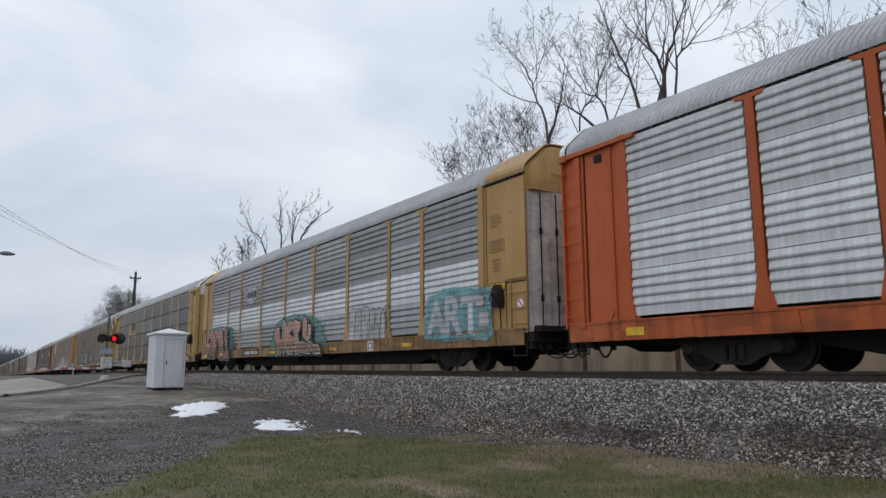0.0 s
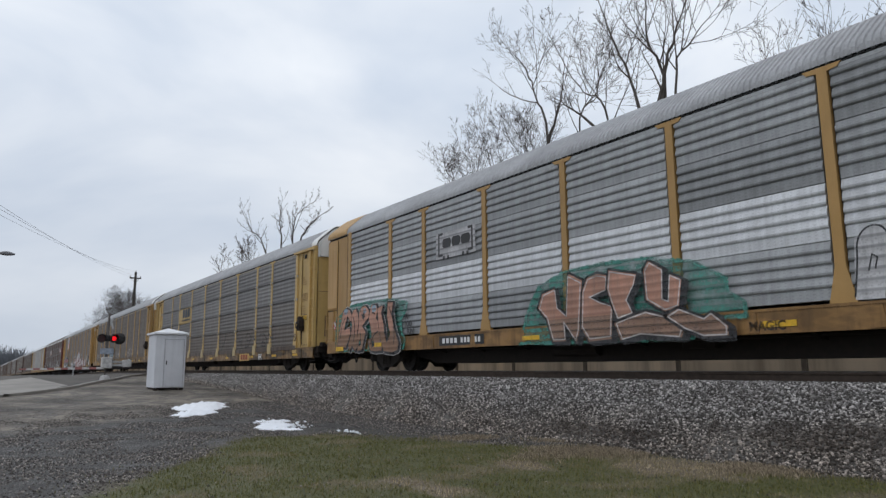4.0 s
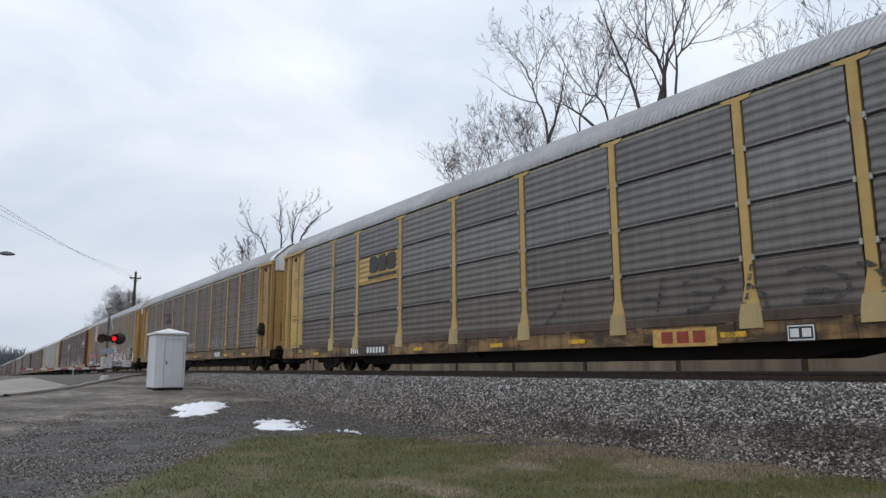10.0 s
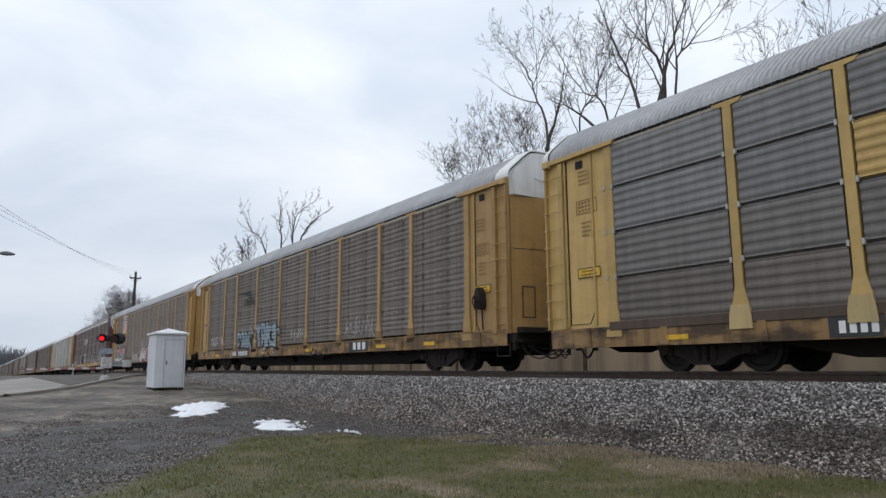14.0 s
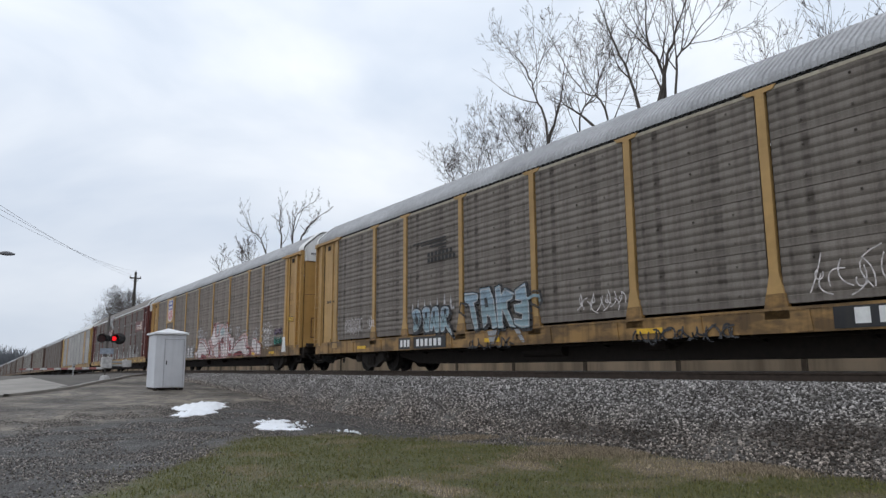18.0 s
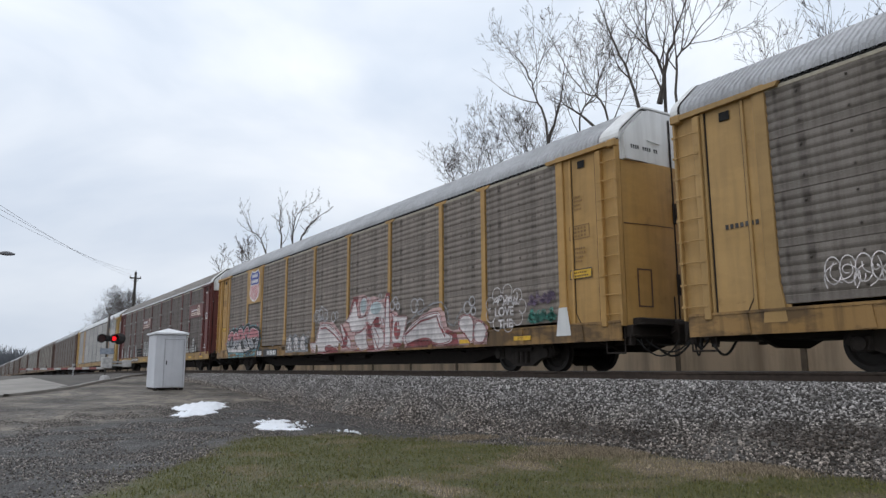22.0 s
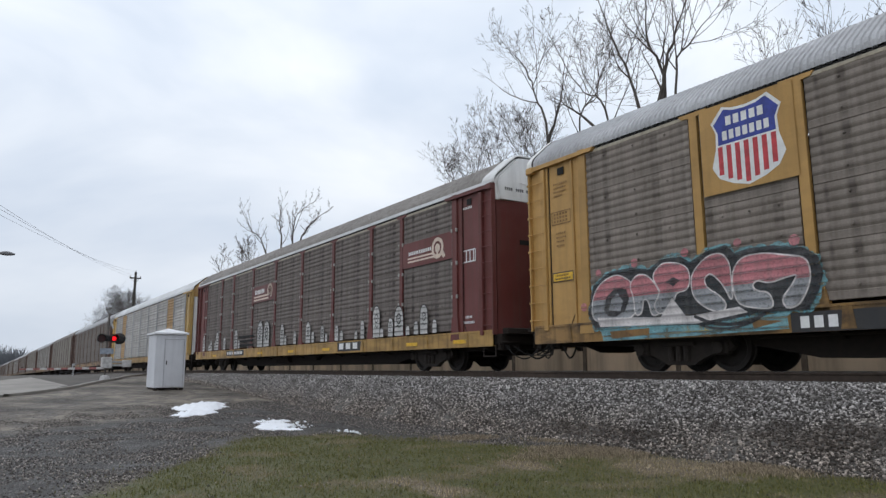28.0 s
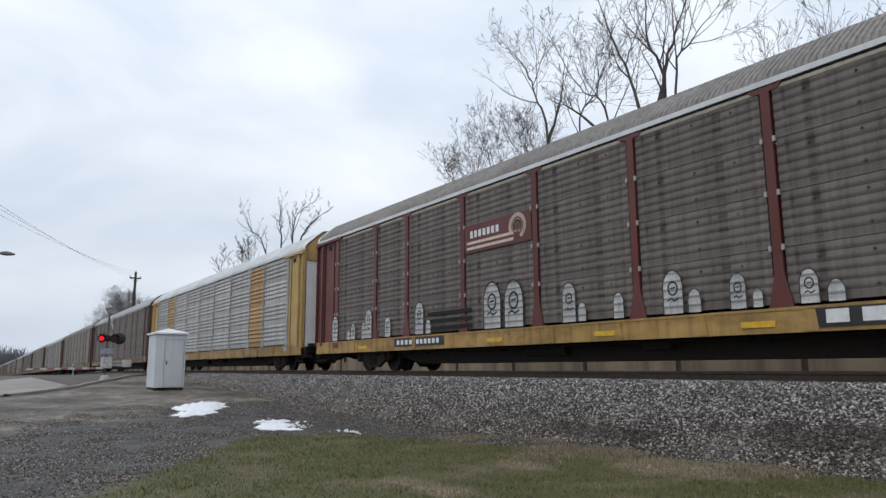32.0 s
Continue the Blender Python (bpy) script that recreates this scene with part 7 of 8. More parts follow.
p.done("stencilled_note", c, [SIGN_WHITE], "small white stencilled notes")
p = Paint()
for i in range(3):
    p.rect(-6.0, -3.9, 1.5 - 0.2 * i, 1.6 - 0.2 * i, 0)
p.done("emblem", c, [DARK], "faded dark bars")
markers(c, (-9.9, -3.0, 0.6, 3.9, 9.8, 12.2))


# ---- crossing, road, cabinet, poles ----
def strip(points_a, points_b, lift, steps=6):
    """A sheet between two lines of plan points that follows the ground."""
    mb = Mesh()
    rows = []
    for (ax, ay), (bx, by) in zip(points_a, points_b):
        rows.append([(ax + (bx - ax) * i / steps, ay + (by - ay) * i / steps) for i in range(steps + 1)])
    fine = []
    for r0, r1 in zip(rows, rows[1:]):
        for k in range(4):
            fine.append([(p[0] + (q[0] - p[0]) * k / 4, p[1] + (q[1] - p[1]) * k / 4) for p, q in zip(r0, r1)])
    fine.append(rows[-1])
    m = steps + 1
    mb.v = [(x, y, ground_z(x, y) + lift) for r in fine for x, y in r]
    mb.f = [(i * m + j, i * m + j + 1, (i + 1) * m + j + 1, (i + 1) * m + j) for i in range(len(fine) - 1) for j in range(steps)]
    mb.mi = [0] * len(mb.f)
    return mb


KERB = [(-22.0, -3.0), (-28.8, 1.05), (-32.4, 3.5), (-38.9, 6.1), (-47.0, 9.0)]
OUTER = [(-23.0, -12.0), (-36.0, -8.0), (-47.0, -2.0), (-54.0, 3.5), (-60.0, 8.6)]
ASPHALT = plain("worn_grey_asphalt", (0.1, 0.09, 0.078), 0.9, 0, 0.35, 0.8, 0.4)
thing("road", "worn grey road running up to the level crossing", "road", kind="structure", data=strip(KERB, OUTER, 0.025).data("road", ASPHALT, True))
thing("pavement", "pale concrete apron beside the road", "pavement", kind="structure",
      data=strip([(-28.9, 1.0), (-31.2, 2.5), (-33.5, 3.5)], [(-33.0, -1.5), (-37.5, 0.8), (-41.5, 2.6)], 0.05).data("pavement", ROAD_GREY, True))
kerb = Mesh()
for (ax, ay), (bx, by) in zip(KERB[1:-1], KERB[2:]):
    for i in range(4):
        p, q = (ax + (bx - ax) * i / 4, ay + (by - ay) * i / 4), (ax + (bx - ax) * (i + 1) / 4, ay + (by - ay) * (i + 1) / 4)
        pz, qz = ground_z(*p), ground_z(*q)
        kerb.add([(p[0], p[1], pz - 0.05), (p[0], p[1], pz + 0.1), (p[0] + 0.1, p[1] + 0.16, pz + 0.1), (p[0] + 0.1, p[1] + 0.16, pz - 0.05),
                  (q[0], q[1], qz - 0.05), (q[0], q[1], qz + 0.1), (q[0] + 0.1, q[1] + 0.16, qz + 0.1), (q[0] + 0.1, q[1] + 0.16, qz - 0.05)],
                 [(0, 1, 5, 4), (1, 2, 6, 5), (2, 3, 7, 6)])
thing("kerb", "pale concrete kerb along the road's edge", "kerb", kind="structure", data=kerb.data("kerb", ROAD_GREY))

CAB_GREY = painted("pale_grey_cabinet_paint", (0.6, 0.61, 0.64), (0.24, 0.24, 0.25), 0.2, 0.08)
CAB_WHITE = painted("white_cabinet_lid", (0.82, 0.83, 0.85), (0.4, 0.4, 0.4), 0.15, 0.03)


def signal_cabinet():
    cab = thing("signal_cabinet", "pale grey metal railway signal cabinet with white peaked lid", "cabinet", pose(-31.1, 6.82, 0.42))
    part("body", Mesh().box(-0.7, 0.7, -0.6, 0.6, 0.17, 2.33, c=0.02).data("body", CAB_GREY), cab)
    lid = Mesh().add([(-0.78, -0.68, 2.33), (0.78, -0.68, 2.33), (0.78, 0.68, 2.33), (-0.78, 0.68, 2.33), (-0.78, -0.68, 2.4), (0.78, -0.68, 2.4), (0.78, 0.68, 2.4), (-0.78, 0.68, 2.4), (-0.05, 0, 2.6), (0.05, 0, 2.6)],
                     [(0, 3, 2, 1), (0, 1, 5, 4), (1, 2, 6, 5), (2, 3, 7, 6), (3, 0, 4, 7), (4, 5, 9, 8), (5, 6, 9), (6, 7, 8, 9), (7, 4, 8)])
    part("lid", lid.data("lid", CAB_WHITE), cab, "white peaked lid")
    door = part("door", Mesh().box(0.7, 0.722, -0.22, 0.5, 0.2, 2.1, c=0.008).data("door", CAB_GREY), cab)
    part("handle", Mesh().box(0.722, 0.75, -0.17, -0.13, 1.1, 1.25, c=0.006).data("handle", STEEL), door)
    part("frame", Mesh().box(0.7, 0.712, -0.25, -0.232, 0.18, 2.14).box(0.7, 0.712, 0.512, 0.53, 0.18, 2.14).box(0.7, 0.712, -0.232, 0.512, 2.112, 2.13).data("frame", painted("cabinet_frame_paint", (0.3, 0.3, 0.32), (0.15, 0.15, 0.15), 0.3, 0.1)), cab)
    leg = Mesh().box(-0.07, 0.07, -0.07, 0.07, -0.25, 0.17, c=0.01).data("leg", STEEL)
    for x in (-0.6, 0.6):
        for y in (-0.5, 0.5):
            part("leg", leg, cab, at=(x, y, 0))
    return cab


signal_cabinet()

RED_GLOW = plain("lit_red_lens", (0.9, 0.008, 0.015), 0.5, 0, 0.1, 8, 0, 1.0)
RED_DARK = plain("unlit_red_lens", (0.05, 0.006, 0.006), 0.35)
GALV = plain("galvanised_steel", (0.42, 0.42, 0.42), 0.55, 0.4)
ARM_WHITE = plain("gate_arm_white", (0.5, 0.49, 0.48), 0.6)
ARM_RED = plain("gate_arm_red", (0.3, 0.11, 0.1), 0.6)
MAST_DARK = plain("weathered_mast", (0.13, 0.115, 0.105), 0.7, 0.2)
ADDED_SHUTTERS = []


def flashing_lamp(parent, y, z, first):
    """One round lamp of the crossing signal, facing +x, with a hood; an added swinging shutter stands in for its
    switching on and off.
    """
    plate = Mesh().lathe([(0.0, -0.06), (0.21, -0.06), (0.21, -0.04), (0.0, -0.04)], 24, "x")
    lamp = part("lamp", plate.data("lamp", BLACK), parent, "round black lamp with hood", at=(0.1, y, z))
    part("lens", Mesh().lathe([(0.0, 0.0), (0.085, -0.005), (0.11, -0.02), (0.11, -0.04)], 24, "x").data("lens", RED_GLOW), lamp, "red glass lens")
    hood = Mesh()
    k = 15
    for i in range(k):
        a = math.radians(-25 + 230 * i / (k - 1))
        for r, x in ((0.19, -0.04), (0.2, 0.3 * (0.4 + 0.6 * math.sin(max(0, min(math.pi, a)))))):
            hood.v += [(x, r * math.cos(a), r * math.sin(a))]
    hood.f = [(2 * i, 2 * i + 1, 2 * i + 3, 2 * i + 2) for i in range(k - 1)]
    hood.mi = [0] * len(hood.f)
    part("hood", hood.data("hood", BLACK), lamp)
    # added part, coloured as the unlit lens; such a lamp has no flap
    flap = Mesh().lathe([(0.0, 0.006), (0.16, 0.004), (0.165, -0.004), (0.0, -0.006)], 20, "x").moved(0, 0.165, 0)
    s = part("shutter", flap.data("shutter", RED_DARK), lamp, "added dark red shutter in place of the lamp switching off", at=(0.02, -0.165, 0))
    ADDED_SHUTTERS.append((s, first))


def crossing_signal():
    z0 = 0.72
    sig = thing("crossing_signal", "railway crossing signal mast with red flashing lamps and white crossbuck", "crossing signal", pose(-37.6, 5.46, z0))
    part("mast", Mesh().tube([(0, 0, 0), (0, 0, 3.35)], 0.05, 12).data("mast", MAST_DARK), sig)
    part("base", Mesh().lathe([(0.0, 0.34), (0.12, 0.34), (0.2, 0.28), (0.24, 0.1), (0.3, 0.06), (0.3, -0.2)], 16).data("base", ARM_WHITE), sig, "white cast base")
    part("lamp_arm", Mesh().tube([(0, -0.36, 2.1), (0, 0.62, 2.1)], 0.035, 8).box(-0.07, 0.07, -0.1, 0.1, 1.95, 2.25, c=0.02).data("lamp_arm", BLACK), sig)
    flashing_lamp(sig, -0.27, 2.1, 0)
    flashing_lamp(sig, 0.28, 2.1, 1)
    part("rear_lamp", Mesh().lathe([(0.0, 0.1), (0.16, 0.1), (0.28, 0.02), (0.28, 0.0), (0, 0)], 20, "x").moved(-0.2, 0.56, 2.1).data("rear_lamp", BLACK), sig)
    board = Mesh().box(-0.012, 0.012, -0.4, 0.4, -0.07, 0.07, c=0.006).data("crossbuck_board", GALV)
    for a in (-45, 45):
        o = part("crossbuck_board", board, sig, at=(0.08 if a > 0 else 0.05, 0.1, 2.85))
        o.rotation_euler = (radians(a), 0, radians(-74))
    part("sign", Mesh().box(0.07, 0.085, -0.3, 0.3, 1.35, 1.62, c=0.005).data("sign", plain("grey_blue_sign", (0.3, 0.34, 0.4), 0.6)), sig)
    part("gate_machine", Mesh().box(-0.22, 0.22, -0.2, 0.26, 0.66, 1.2, c=0.04).data("gate_machine", ARM_WHITE), sig, "white gate machine housing")
    # the lowered arm
    tip, root = Vector((-2.4, -3.45, 0.64)), Vector((0.12, -0.1, 0.68))
    n = 12
    for i in range(n):
        p, q = root.lerp(tip, i / n), root.lerp(tip, (i + 1) / n)
        w = 0.055 - 0.02 * i / n
        d = (q - p).normalized()
        part("arm_stripe", Mesh().prism([(-0.02, -w), (0.02, -w), (0.02, w), (-0.02, w)], "x", 0, (q - p).length).data("arm_stripe", ARM_RED if i % 2 else ARM_WHITE), sig).matrix_basis = Matrix.Translation(p) @ d.to_track_quat("X", "Z").to_matrix().to_4x4()
    bulb = Mesh().lathe([(0, 0.07), (0.025, 0.06), (0.035, 0.03), (0.03, 0)], 10).data("arm_lamp", RED_DARK)
    for t in (0.35, 0.68, 0.97):
        part("arm_lamp", bulb, sig, "small red arm lamp", at=tuple(root.lerp(tip, t) + Vector((0, 0, 0.06))))
    for y in (0.35, 0.5):
        part("counterweight_arm", Mesh().box(-0.03, 0.03, 0.2, 1.05, 0.76 + (y - 0.35), 0.86 + (y - 0.35), c=0.01).data("counterweight_arm", GALV), sig)
    part("counterweight", Mesh().box(-0.08, 0.08, 0.72, 1.15, 0.72, 1.06, c=0.03).data("counterweight", ARM_WHITE), sig, "pale counterweight")
    return sig


crossing_signal()
marker = thing("marker_post", "slim grey post with a small pale box", "post", pose(-49.7, 5.4, ground_z(-49.7, 5.4)))
part("pole", Mesh().tube([(0, 0, -0.1), (0, 0, 0.75)], 0.04, 8).data("pole", GALV), marker)
part("box", Mesh().box(-0.08, 0.08, -0.08, 0.08, 0.5, 0.75, c=0.02).data("box", GALV), marker)

POLE_WOOD = plain("weathered_pole_wood", (0.06, 0.052, 0.046), 0.9, 0, 0.4, 4)
WIRE = plain("wire", (0.6, 0.62, 0.65), 0.6)


def utility_pole():
    up = thing("utility_pole", "dark wooden utility pole with a short crossarm", "utility pole", pose(-98.0, 17.0, 0.8, 0, 0.6, 0))
    part("pole", Mesh().tube([(0, 0, -0.5), (0, 0, 13.0)], [0.2, 0.15], 10).data("pole", POLE_WOOD), up)
    part("crossarm", Mesh().box(-0.06, 0.06, -0.7, 0.7, 12.15, 12.32, c=0.01).data("crossarm", POLE_WOOD), up)
    cup = Mesh().lathe([(0, 0.24), (0.06, 0.22), (0.08, 0.1), (0.04, 0)], 8).data("insulator", GALV)
    for y, z in ((-0.62, 12.32), (0.62, 12.32), (0, 13.0)):
        part("insulator", cup, up, at=(0, y, z))
    for y in (-1, 1):
        part("brace", Mesh().tube([(0.05, y * 0.5, 12.2), (0.05, 0, 11.6)], 0.025, 5).data("brace", STEEL), up)


utility_pole()
wires = thing("overhead_wires", "thin sagging overhead wires", "wires", kind="structure")
for (ax, ay, az), (bx, by, bz), sag in (((-98, 16.3, 13.2), (-40, -1.5, 10.6), 0.5), ((-98, 17.6, 13.2), (-40, -1.2, 10.1), 0.5), ((-98, 17, 13.9), (-40, -1.0, 9.6), 0.5), ((-98, 17.6, 13.2), (-210, 24, 12.5), 1.0), ((-98, 16.3, 13.2), (-210, 22.8, 12.5), 1.0)):
    pts = [(ax + (bx - ax) * t, ay + (by - ay) * t, az + (bz - az) * t - sag * 4 * t * (1 - t)) for t in [i / 16 for i in range(17)]]
    part("wire", Mesh().tube(pts, 0.012, 4).data("wire", WIRE), wires)


def street_lamp():
    sl = thing("street_lamp", "grey street lamp head on a long arm", "street lamp", pose(-38.2, -0.9, ground_z(-38.2, -0.9)))
    part("pole", Mesh().tube([(0, 0, -0.2), (0, 0, 5.9)], [0.1, 0.07], 10).data("pole", GALV), sl)
    part("arm", Mesh().tube([(0, 0, 5.6), (0, 0.5, 5.78), (0, 1.2, 5.84), (0, 1.75, 5.85)], 0.03, 8).data("arm", GALV), sl)
    head = Mesh()
    for i in range(9):
        t = i / 8
        w, h = 0.13 * math.sin(math.pi * (0.12 + 0.83 * t)) + 0.02, 0.11 * math.sin(math.pi * (0.15 + 0.8 * t)) + 0.02
        for j in range(10):
            a = 2 * math.pi * j / 10
            head.v.append((w * math.cos(a), 1.6 + 0.62 * t, 5.86 + h * math.sin(a) * (1 if math.sin(a) > 0 else 0.6)))
    head.f = [(i * 10 + j, i * 10 + (j + 1) % 10, (i + 1) * 10 + (j + 1) % 10, (i + 1) * 10 + j) for i in range(8) for j in range(10)] + [tuple(range(10)), tuple(range(80, 90))]
    head.mi = [0] * len(head.f)
    part("head", head.data("head", plain("lamp_head_grey", (0.16, 0.16, 0.17), 0.5, 0.3), True), sl)


street_lamp()

SNOW = plain("old_snow", (0.86, 0.88, 0.92), 0.7, 0, 0.08, 6, 0.5)


def snow_patch(name, p, q, half, height, seed, cut=0.0):
    """A thin ragged patch of old snow along the line p-q."""
    p, q = Vector((*p, 0)), Vector((*q, 0))
    d = q - p
    side = Vector((-d.y, d.x, 0)).normalized()
    n, m = 72, 36
    h, vs = [], []
    for i in range(n + 1):
        for j in range(m + 1):
            u, v = -0.15 + 1.3 * i / n, -1.3 + 2.6 * j / m
            c = p + d * u + side * (v * half)
            r = (2 * u - 1) ** 2 + v * v
            k = 1 - r + 0.9 * noise.noise(Vector((c.x * 1.1, c.y * 1.1, seed))) + 0.7 * noise.noise(Vector((c.x * 4, c.y * 4, seed))) - cut
            h.append(k)
            vs.append((c.x, c.y, ground_z(c.x, c.y) - 0.01 + height * min(1, max(-0.3, k)) ** (1) * (0.7 + 0.5 * noise.noise(Vector((c.x * 7, c.y * 7, seed))))))
    mb = Mesh()
    mb.v = vs
    for i in range(n):
        for j in range(m):
            f = (i * (m + 1) + j, (i + 1) * (m + 1) + j, (i + 1) * (m + 1) + j + 1, i * (m + 1) + j + 1)
            if max(h[a] for a in f) > 0:
                mb.f.append(f)
    mb.mi = [0] * len(mb.f)
    return thing("snow_patch", name, "snow", data=mb.data("snow_patch", SNOW, True), group="patches of old snow")


snow_patch("long ragged patch of old white snow on the dirt", (-20.1, 5.0), (-24.4, 6.95), 0.72, 0.16, 1.0)
snow_patch("small crumbling patch of old snow on the gravel", (-14.9, 5.95), (-18.0, 6.6), 0.62, 0.09, 5.0, 0.28)


def crumbs(rng, count):
    """Where the snow has broken up, round the small patches."""
    out = []
    for cx, cy, dx, dy, n in ((-16.4, 6.3, 1.1, 0.4, 0.7), (-14.0, 6.85, 0.6, 0.12, 0.13)):
        for i in range(int(count * n)):
            px, py = cx + rng.normal() * dx * 0.5, cy + rng.normal() * dy * 0.6
            out.append((px, py, ground_z(px, py) + 0.012))
    return np.array(out)


crumb_me = stones(170, crumbs, 0.036, 3)
crumb_me.materials.append(SNOW)
thing("snow_crumbs", "broken crumbs of old snow on the gravel", "snow", kind="stuff", data=crumb_me)

# ---- trees ----
BARK = plain("grey_brown_bark", (0.075, 0.064, 0.056), 0.9, 0, 0.35, 3, 0.6)
TWIG = plain("twig_bark", (0.058, 0.047, 0.041), 0.9, 0, 0.3, 3, 0.3)


def bare_tree(label, x, y, z, stems, seed, trunk=0.2, thick=1.0, reach=1.0, dense=1.0, levels=4):
    """A leafless tree. stems: for each rising limb its way over the tree's foot, (x, height) by (x, height); side limbs curve up from them and end in fine twigs."""
    rng = random.Random(seed)
    stem, crown = Mesh(), Mesh()
    least = 0.009 * thick

    def sprout(pts, rad, length, level, first):
        turn = rng.uniform(0, 6.283)
        k = len(pts) - 1
        for i in range(1, k + 1):
            t = i / k
            if t < first or rng.random() > (0.85 if level == 1 else (0.8, 0.66, 0.42)[level - 2] * dense):
                continue
            way = (pts[i] - pts[i - 1]).normalized()
            for _ in range(2 if level == 1 and rng.random() < 0.25 else 1):
                turn += rng.uniform(1.7, 2.9)
                side = Matrix.Rotation(turn, 3, way) @ way.orthogonal().normalized()
                tilt = radians(rng.uniform(28, 50) if level < 3 else rng.uniform(24, 52))
                d = (way * math.cos(tilt) + side * math.sin(tilt)).normalized()
                share = (rng.uniform(0.16, 0.3), rng.uniform(0.32, 0.58), rng.uniform(0.36, 0.62), rng.uniform(0.5, 0.8))[level - 1]
                grow(pts[i], d, length * share * reach * (1.25 - 0.75 * t), max(least, rad[i] * rng.uniform(0.5, 0.72)), level)

    def grow(p, d, length, r, level):
        k = (0, 9, 6, 4, 3)[level]
        sway, rise = (0, 0.15, 0.15, 0.15, 0.15)[level], (0, 0.09, 0.06, 0.05, 0.04)[level]
        pts, rad = [p], [r]
        for i in range(k):
            d = (d + Vector((rng.uniform(-1, 1), rng.uniform(-1, 1), rng.uniform(-0.7, 0.7))) * sway + Vector((0, 0, rise))).normalized()
            p = p + d * (length / k)
            pts.append(p)
            rad.append(max(least * 0.8, r * (1 - 0.85 * (i + 1) / k)))
        (stem if level < 2 else crown).tube([tuple(q) for q in pts], rad, (0, 5, 4, 3, 3)[level], caps=False)
        if level < levels:
            sprout(pts, rad, length, level + 1, 0.2)

    for line in stems:
        way = [Vector((a, rng.uniform(-0.6, 0.6) * (j > 0), b)) for j, (a, b) in enumerate(line)]
        ends = [way[0] * 2 - way[1]] + way + [way[-1] * 2 - way[-2]]
        pts = []
        for j in range(1, len(ends) - 2):
            p0, p1, p2, p3 = ends[j - 1:j + 3]
            for q in range(6):
                t = q / 6
                pts.append(0.5 * (p1 * 2 + (p2 - p0) * t + (p0 * 2 - p1 * 5 + p2 * 4 - p3) * t * t + (p1 * 3 - p0 - p2 * 3 + p3) * t ** 3))
        pts.append(way[-1])
        pts = [p + Vector((rng.uniform(-1, 1), rng.uniform(-1, 1), 0)) * 0.07 * min(i, 1) for i, p in enumerate(pts)]
        rad = [max(least, trunk * (1 - 0.93 * (i / (len(pts) - 1)) ** 0.6)) for i in range(len(pts))]
        stem.tube([tuple(p) for p in pts], rad, 7, caps=False)
        sprout(pts, rad, sum((q - p).length for p, q in zip(pts, pts[1:])), 1, 0.3)
    tree = thing("bare_tree", label, "tree", pose(x, y, z), "bare trees behind the track")
    part("trunk", stem.data("trunk", BARK), tree)
    part("crown", crown.data("crown", TWIG), tree, "leafless twigs")
    return tree


TALL = "tall bare deciduous tree with rising forked grey branches"
bare_tree(TALL, -29.4, 27.0, 0.85, [[(0, -0.3), (-0.1, 13.6), (-0.8, 16.4), (-2.0, 18.9), (-4.4, 21.6)], [(-0.1, 13.0), (0.6, 16.0), (1.4, 18.6)]], 3, 0.13, 1.0, 0.88, 0.9)
bare_tree(TALL, -24.6, 27.3, 0.85, [[(0, -0.3), (-0.4, 13.2), (-2.6, 16.2), (-4.6, 20.6)], [(-0.4, 12.6), (-2.9, 15.0), (-5.2, 16.6)]], 12, 0.12, 1.0, 0.85, 0.85)
bare_tree("tall bare deciduous tree forking into several stems", -21.6, 27.0, 0.85, [[(0, -0.3), (0.3, 13.5), (0.1, 16.8), (-0.1, 21.6)], [(0.2, 6.0), (-1.1, 13.5), (-2.6, 18.0), (-3.9, 21.6)], [(0.3, 13.2), (0.9, 16.2), (2.3, 18.8)]], 8, 0.16, 1.0, 0.85, 0.85)
bare_tree(TALL, -20.0, 27.4, 0.85, [[(0, -0.3), (-0.3, 13.4), (0.9, 15.6), (1.8, 17.4)]], 22, 0.12)
bare_tree(TALL, -27.4, 28.2, 0.85, [[(0, -0.3), (-0.1, 13.4), (0.6, 15.8), (1.4, 18.4)]], 15, 0.1)
for tx, top, ts in ((-35.2, 16.4, 18), (-37.4, 15.4, 16), (-33.0, 15.8, 17), (-40.0, 14.8, 19), (-31.4, 15.2, 20)):
    bare_tree("slender bare tree with upright twigs", tx, 27.8, 0.85, [[(0, -0.3), (0.0, 11.0), (-0.4, 13.6), (-1.3, top)]], ts, 0.1)
for tx, top, ts in ((-17.0, 14.7, 36), (-15.7, 14.5, 37), (-13.9, 14.8, 38), (-12.6, 13.0, 39), (-11.0, 13.6, 40)):
    bare_tree("slender bare tree with upright twigs", tx, 28.0, 0.85, [[(0, -0.3), (-0.1, 10.0), (0.2, 12.6), (0.5, top)]], ts, 0.09, 0.9, 0.85, 0.55)
tz = 0.85 - dip(-68.0)
bare_tree("bare spreading tree with few thick rising branches", -68.0, 25.0, tz, [[(0, -0.3), (-4.0, 12.6), (-7.2, 15.8), (-11.4, 19.0)], [(0, -0.3), (-0.1, 13.0), (1.7, 15.0), (1.8, 17.7)], [(0, -0.3), (3.6, 12.6), (6.4, 14.6), (9.6, 15.9)], [(1.0, 8.0), (6.0, 13.0), (10.4, 13.6), (14.2, 14.2)]], 43, 0.15, 1.35, 0.5, 0.9, 4)
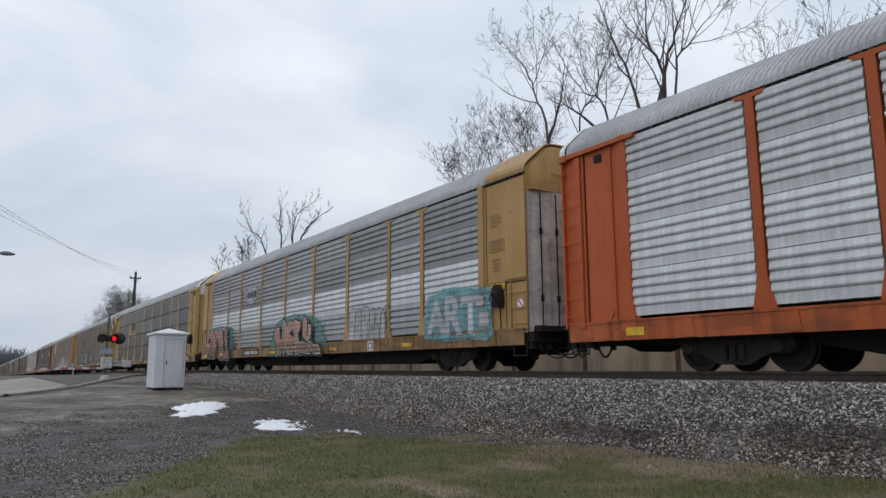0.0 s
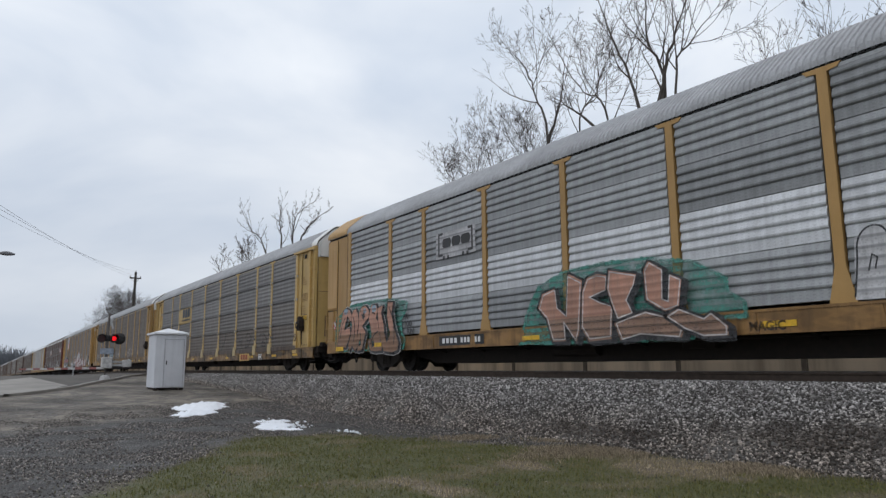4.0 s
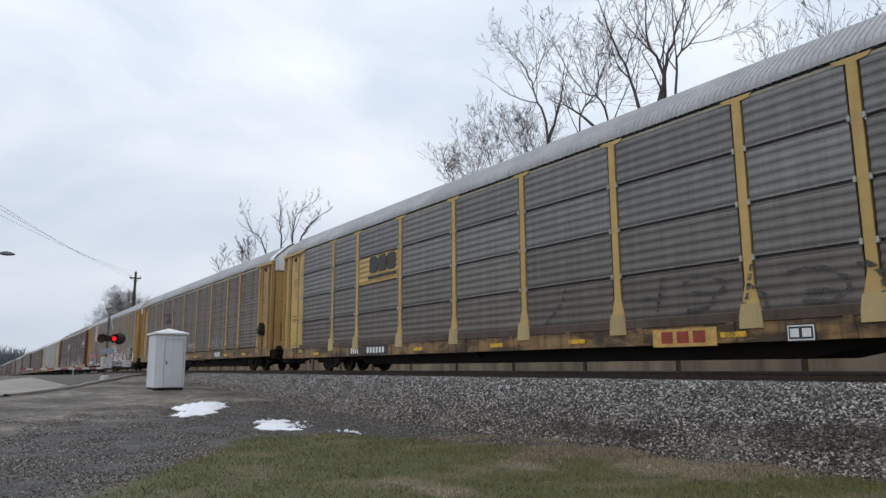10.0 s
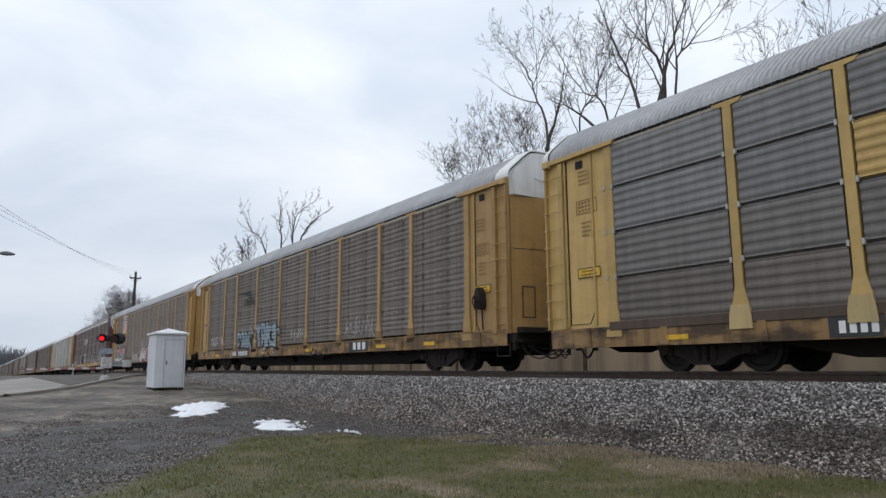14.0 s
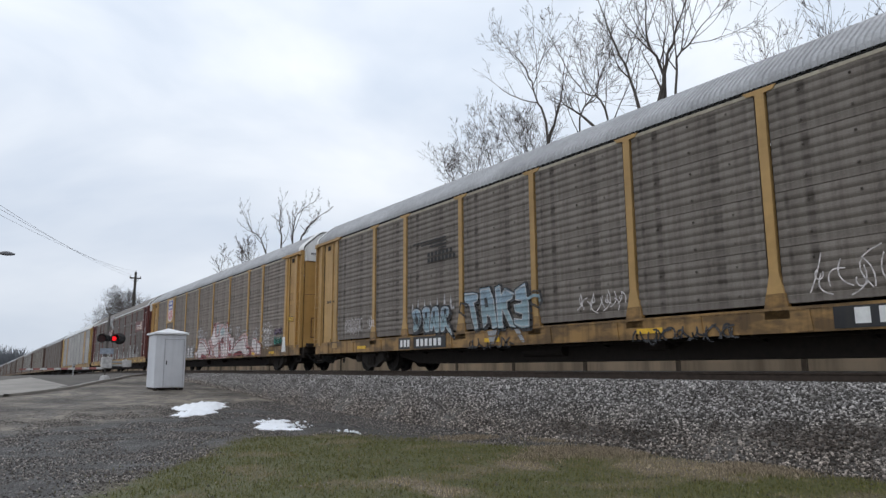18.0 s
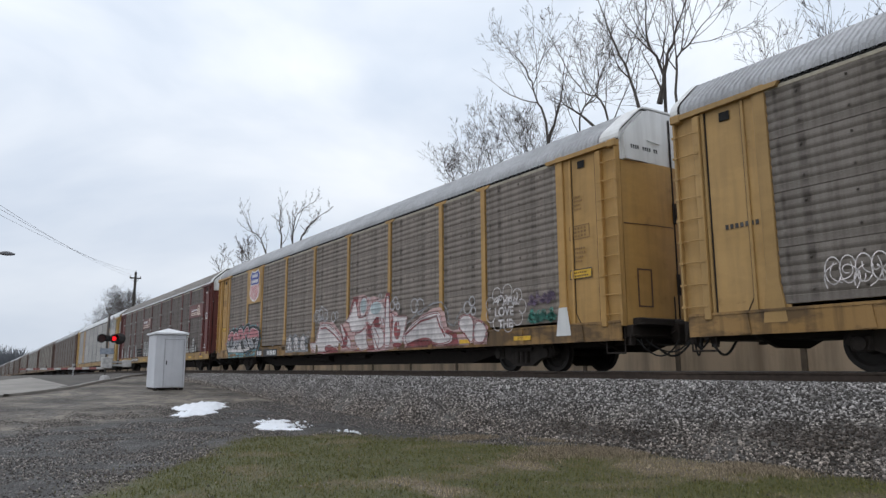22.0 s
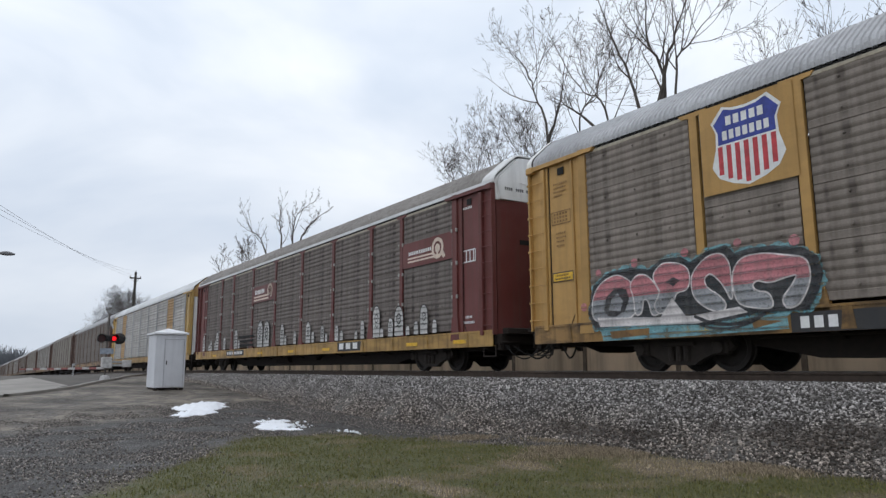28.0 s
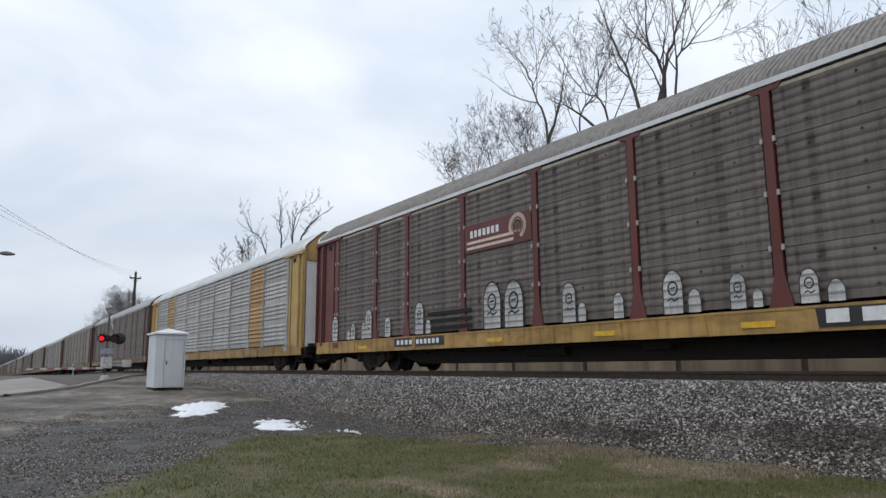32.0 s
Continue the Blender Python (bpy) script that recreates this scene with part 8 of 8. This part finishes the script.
for tx, top, ts in ((-80.0, 15.0, 47), (-87.0, 15.0, 49), (-76.5, 14.6, 45)):
    bare_tree("small bare tree with fine branches", tx, 25.5, 0.85 - dip(tx), [[(0, -0.3), (0.0, 9.0), (-0.4, 12.6), (-1.0, top)]], ts, 0.15, 1.8, 0.8, 0.9, 4)
for tx, ty, th, ts in ((-163.0, 27.0, 14.5, 61), (-171.0, 30.0, 16.0, 62), (-180.0, 27.0, 17.5, 69), (-190.0, 30.0, 17.5, 63), (-205.0, 28.0, 15.5, 67), (-235.0, 29.0, 12.5, 64), (-255.0, 32.0, 13.0, 68), (-275.0, 30.0, 12.5, 65), (-300.0, 32.0, 11.0, 66), (-340.0, 31.0, 11.0, 70)):
    bare_tree("bare deciduous tree in the distance", tx, ty, 0.85 - dip(tx), [[(0, -0.3), (0, th * 0.4), (0.3, th * 0.7), (0.1, th)], [(0, th * 0.25), (-2.2, th * 0.55), (-3.4, th * 0.8)], [(0, th * 0.25), (2.2, th * 0.55), (3.0, th * 0.85)]], ts, 0.17, 1.7, 1.5, 1.15, 4)


def far_wood():
    """The low line of far woods at the end of the track: many thin leafless clumps."""
    rng = random.Random(5)
    mb = Mesh()
    for i in range(700):
        a = rng.uniform(-0.09, 0.25)
        r = rng.uniform(480, 620)
        x, y = -r * math.cos(a), r * math.sin(a)
        h = rng.uniform(17, 22) * (1.0 if a < 0.05 else 0.85)
        for k in range(11):
            b, t = rng.uniform(0, 6.28), rng.uniform(0.1, 0.4)
            top = (x + math.cos(b) * h * t, y + math.sin(b) * h * t, h * rng.uniform(0.6, 1.0))
            mb.tube([(x, y, -4.6), ((x * 2 + top[0]) / 3, (y * 2 + top[1]) / 3, h * 0.45 - 4.6), (top[0], top[1], top[2] - 4.6)], [0.32, 0.2, 0.08], 3, caps=False)
    # paler and bluer than the near bark: distance haze mixed into the colour
    thing("far_wood", "line of distant leafless woods, haze put into their blue-grey colour", "woods", kind="stuff", data=mb.data("far_wood", plain("far_wood", (0.14, 0.15, 0.165), 0.95)))


far_wood()


# ---- what moves ----
# way of the train along the track, in metres, every two seconds
RUN = [(0, 0.0), (2, 8.226), (4, 16.425), (6, 24.566), (8, 32.631), (10, 40.635), (12, 48.603), (14, 56.561), (16, 64.539), (18, 72.568), (20, 80.668), (22, 88.824), (24, 97.006), (26, 105.2), (28, 113.435), (30, 121.736), (32, 130.079)]


def run_at(t):
    return float(np.interp(t, [r[0] for r in RUN], [r[1] for r in RUN]))


def motions():
    for n, car in CARS.items():
        rows = []
        for t, s in RUN:
            x = 2.66 - 28.65 * n + SHIFT[n] + s
            ahead, behind = dip(x + 10.06), dip(x - 10.06)
            rows.append((t, pose(x, TRACK_Y, RAIL_Z - (ahead + behind) / 2, 0, -math.degrees(math.atan2(behind - ahead, 20.12)), 0)))
        walk(car, rows)
    # the two crossing lamps flash by turns: added shutters cover their steadily glowing lenses
    for shutter, first in ADDED_SHUTTERS:
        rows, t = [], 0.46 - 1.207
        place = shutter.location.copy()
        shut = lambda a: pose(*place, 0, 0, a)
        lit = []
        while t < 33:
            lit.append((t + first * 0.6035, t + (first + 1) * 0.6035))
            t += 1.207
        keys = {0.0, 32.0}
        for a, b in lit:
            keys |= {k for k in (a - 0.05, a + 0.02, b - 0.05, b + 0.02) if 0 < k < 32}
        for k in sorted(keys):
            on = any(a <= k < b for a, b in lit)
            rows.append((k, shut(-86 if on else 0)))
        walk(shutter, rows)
    turns = [0.1 * i for i in range(321)]
    rows = {}
    for n, wheel, x in WHEELSETS:
        if n > 7:
            continue
        if x not in rows:
            rows[x] = [(t, pose(x, 0, 0.42, 0, math.degrees(run_at(t) / 0.42), 0)) for t in turns]
        walk(wheel, rows[x])


motions()
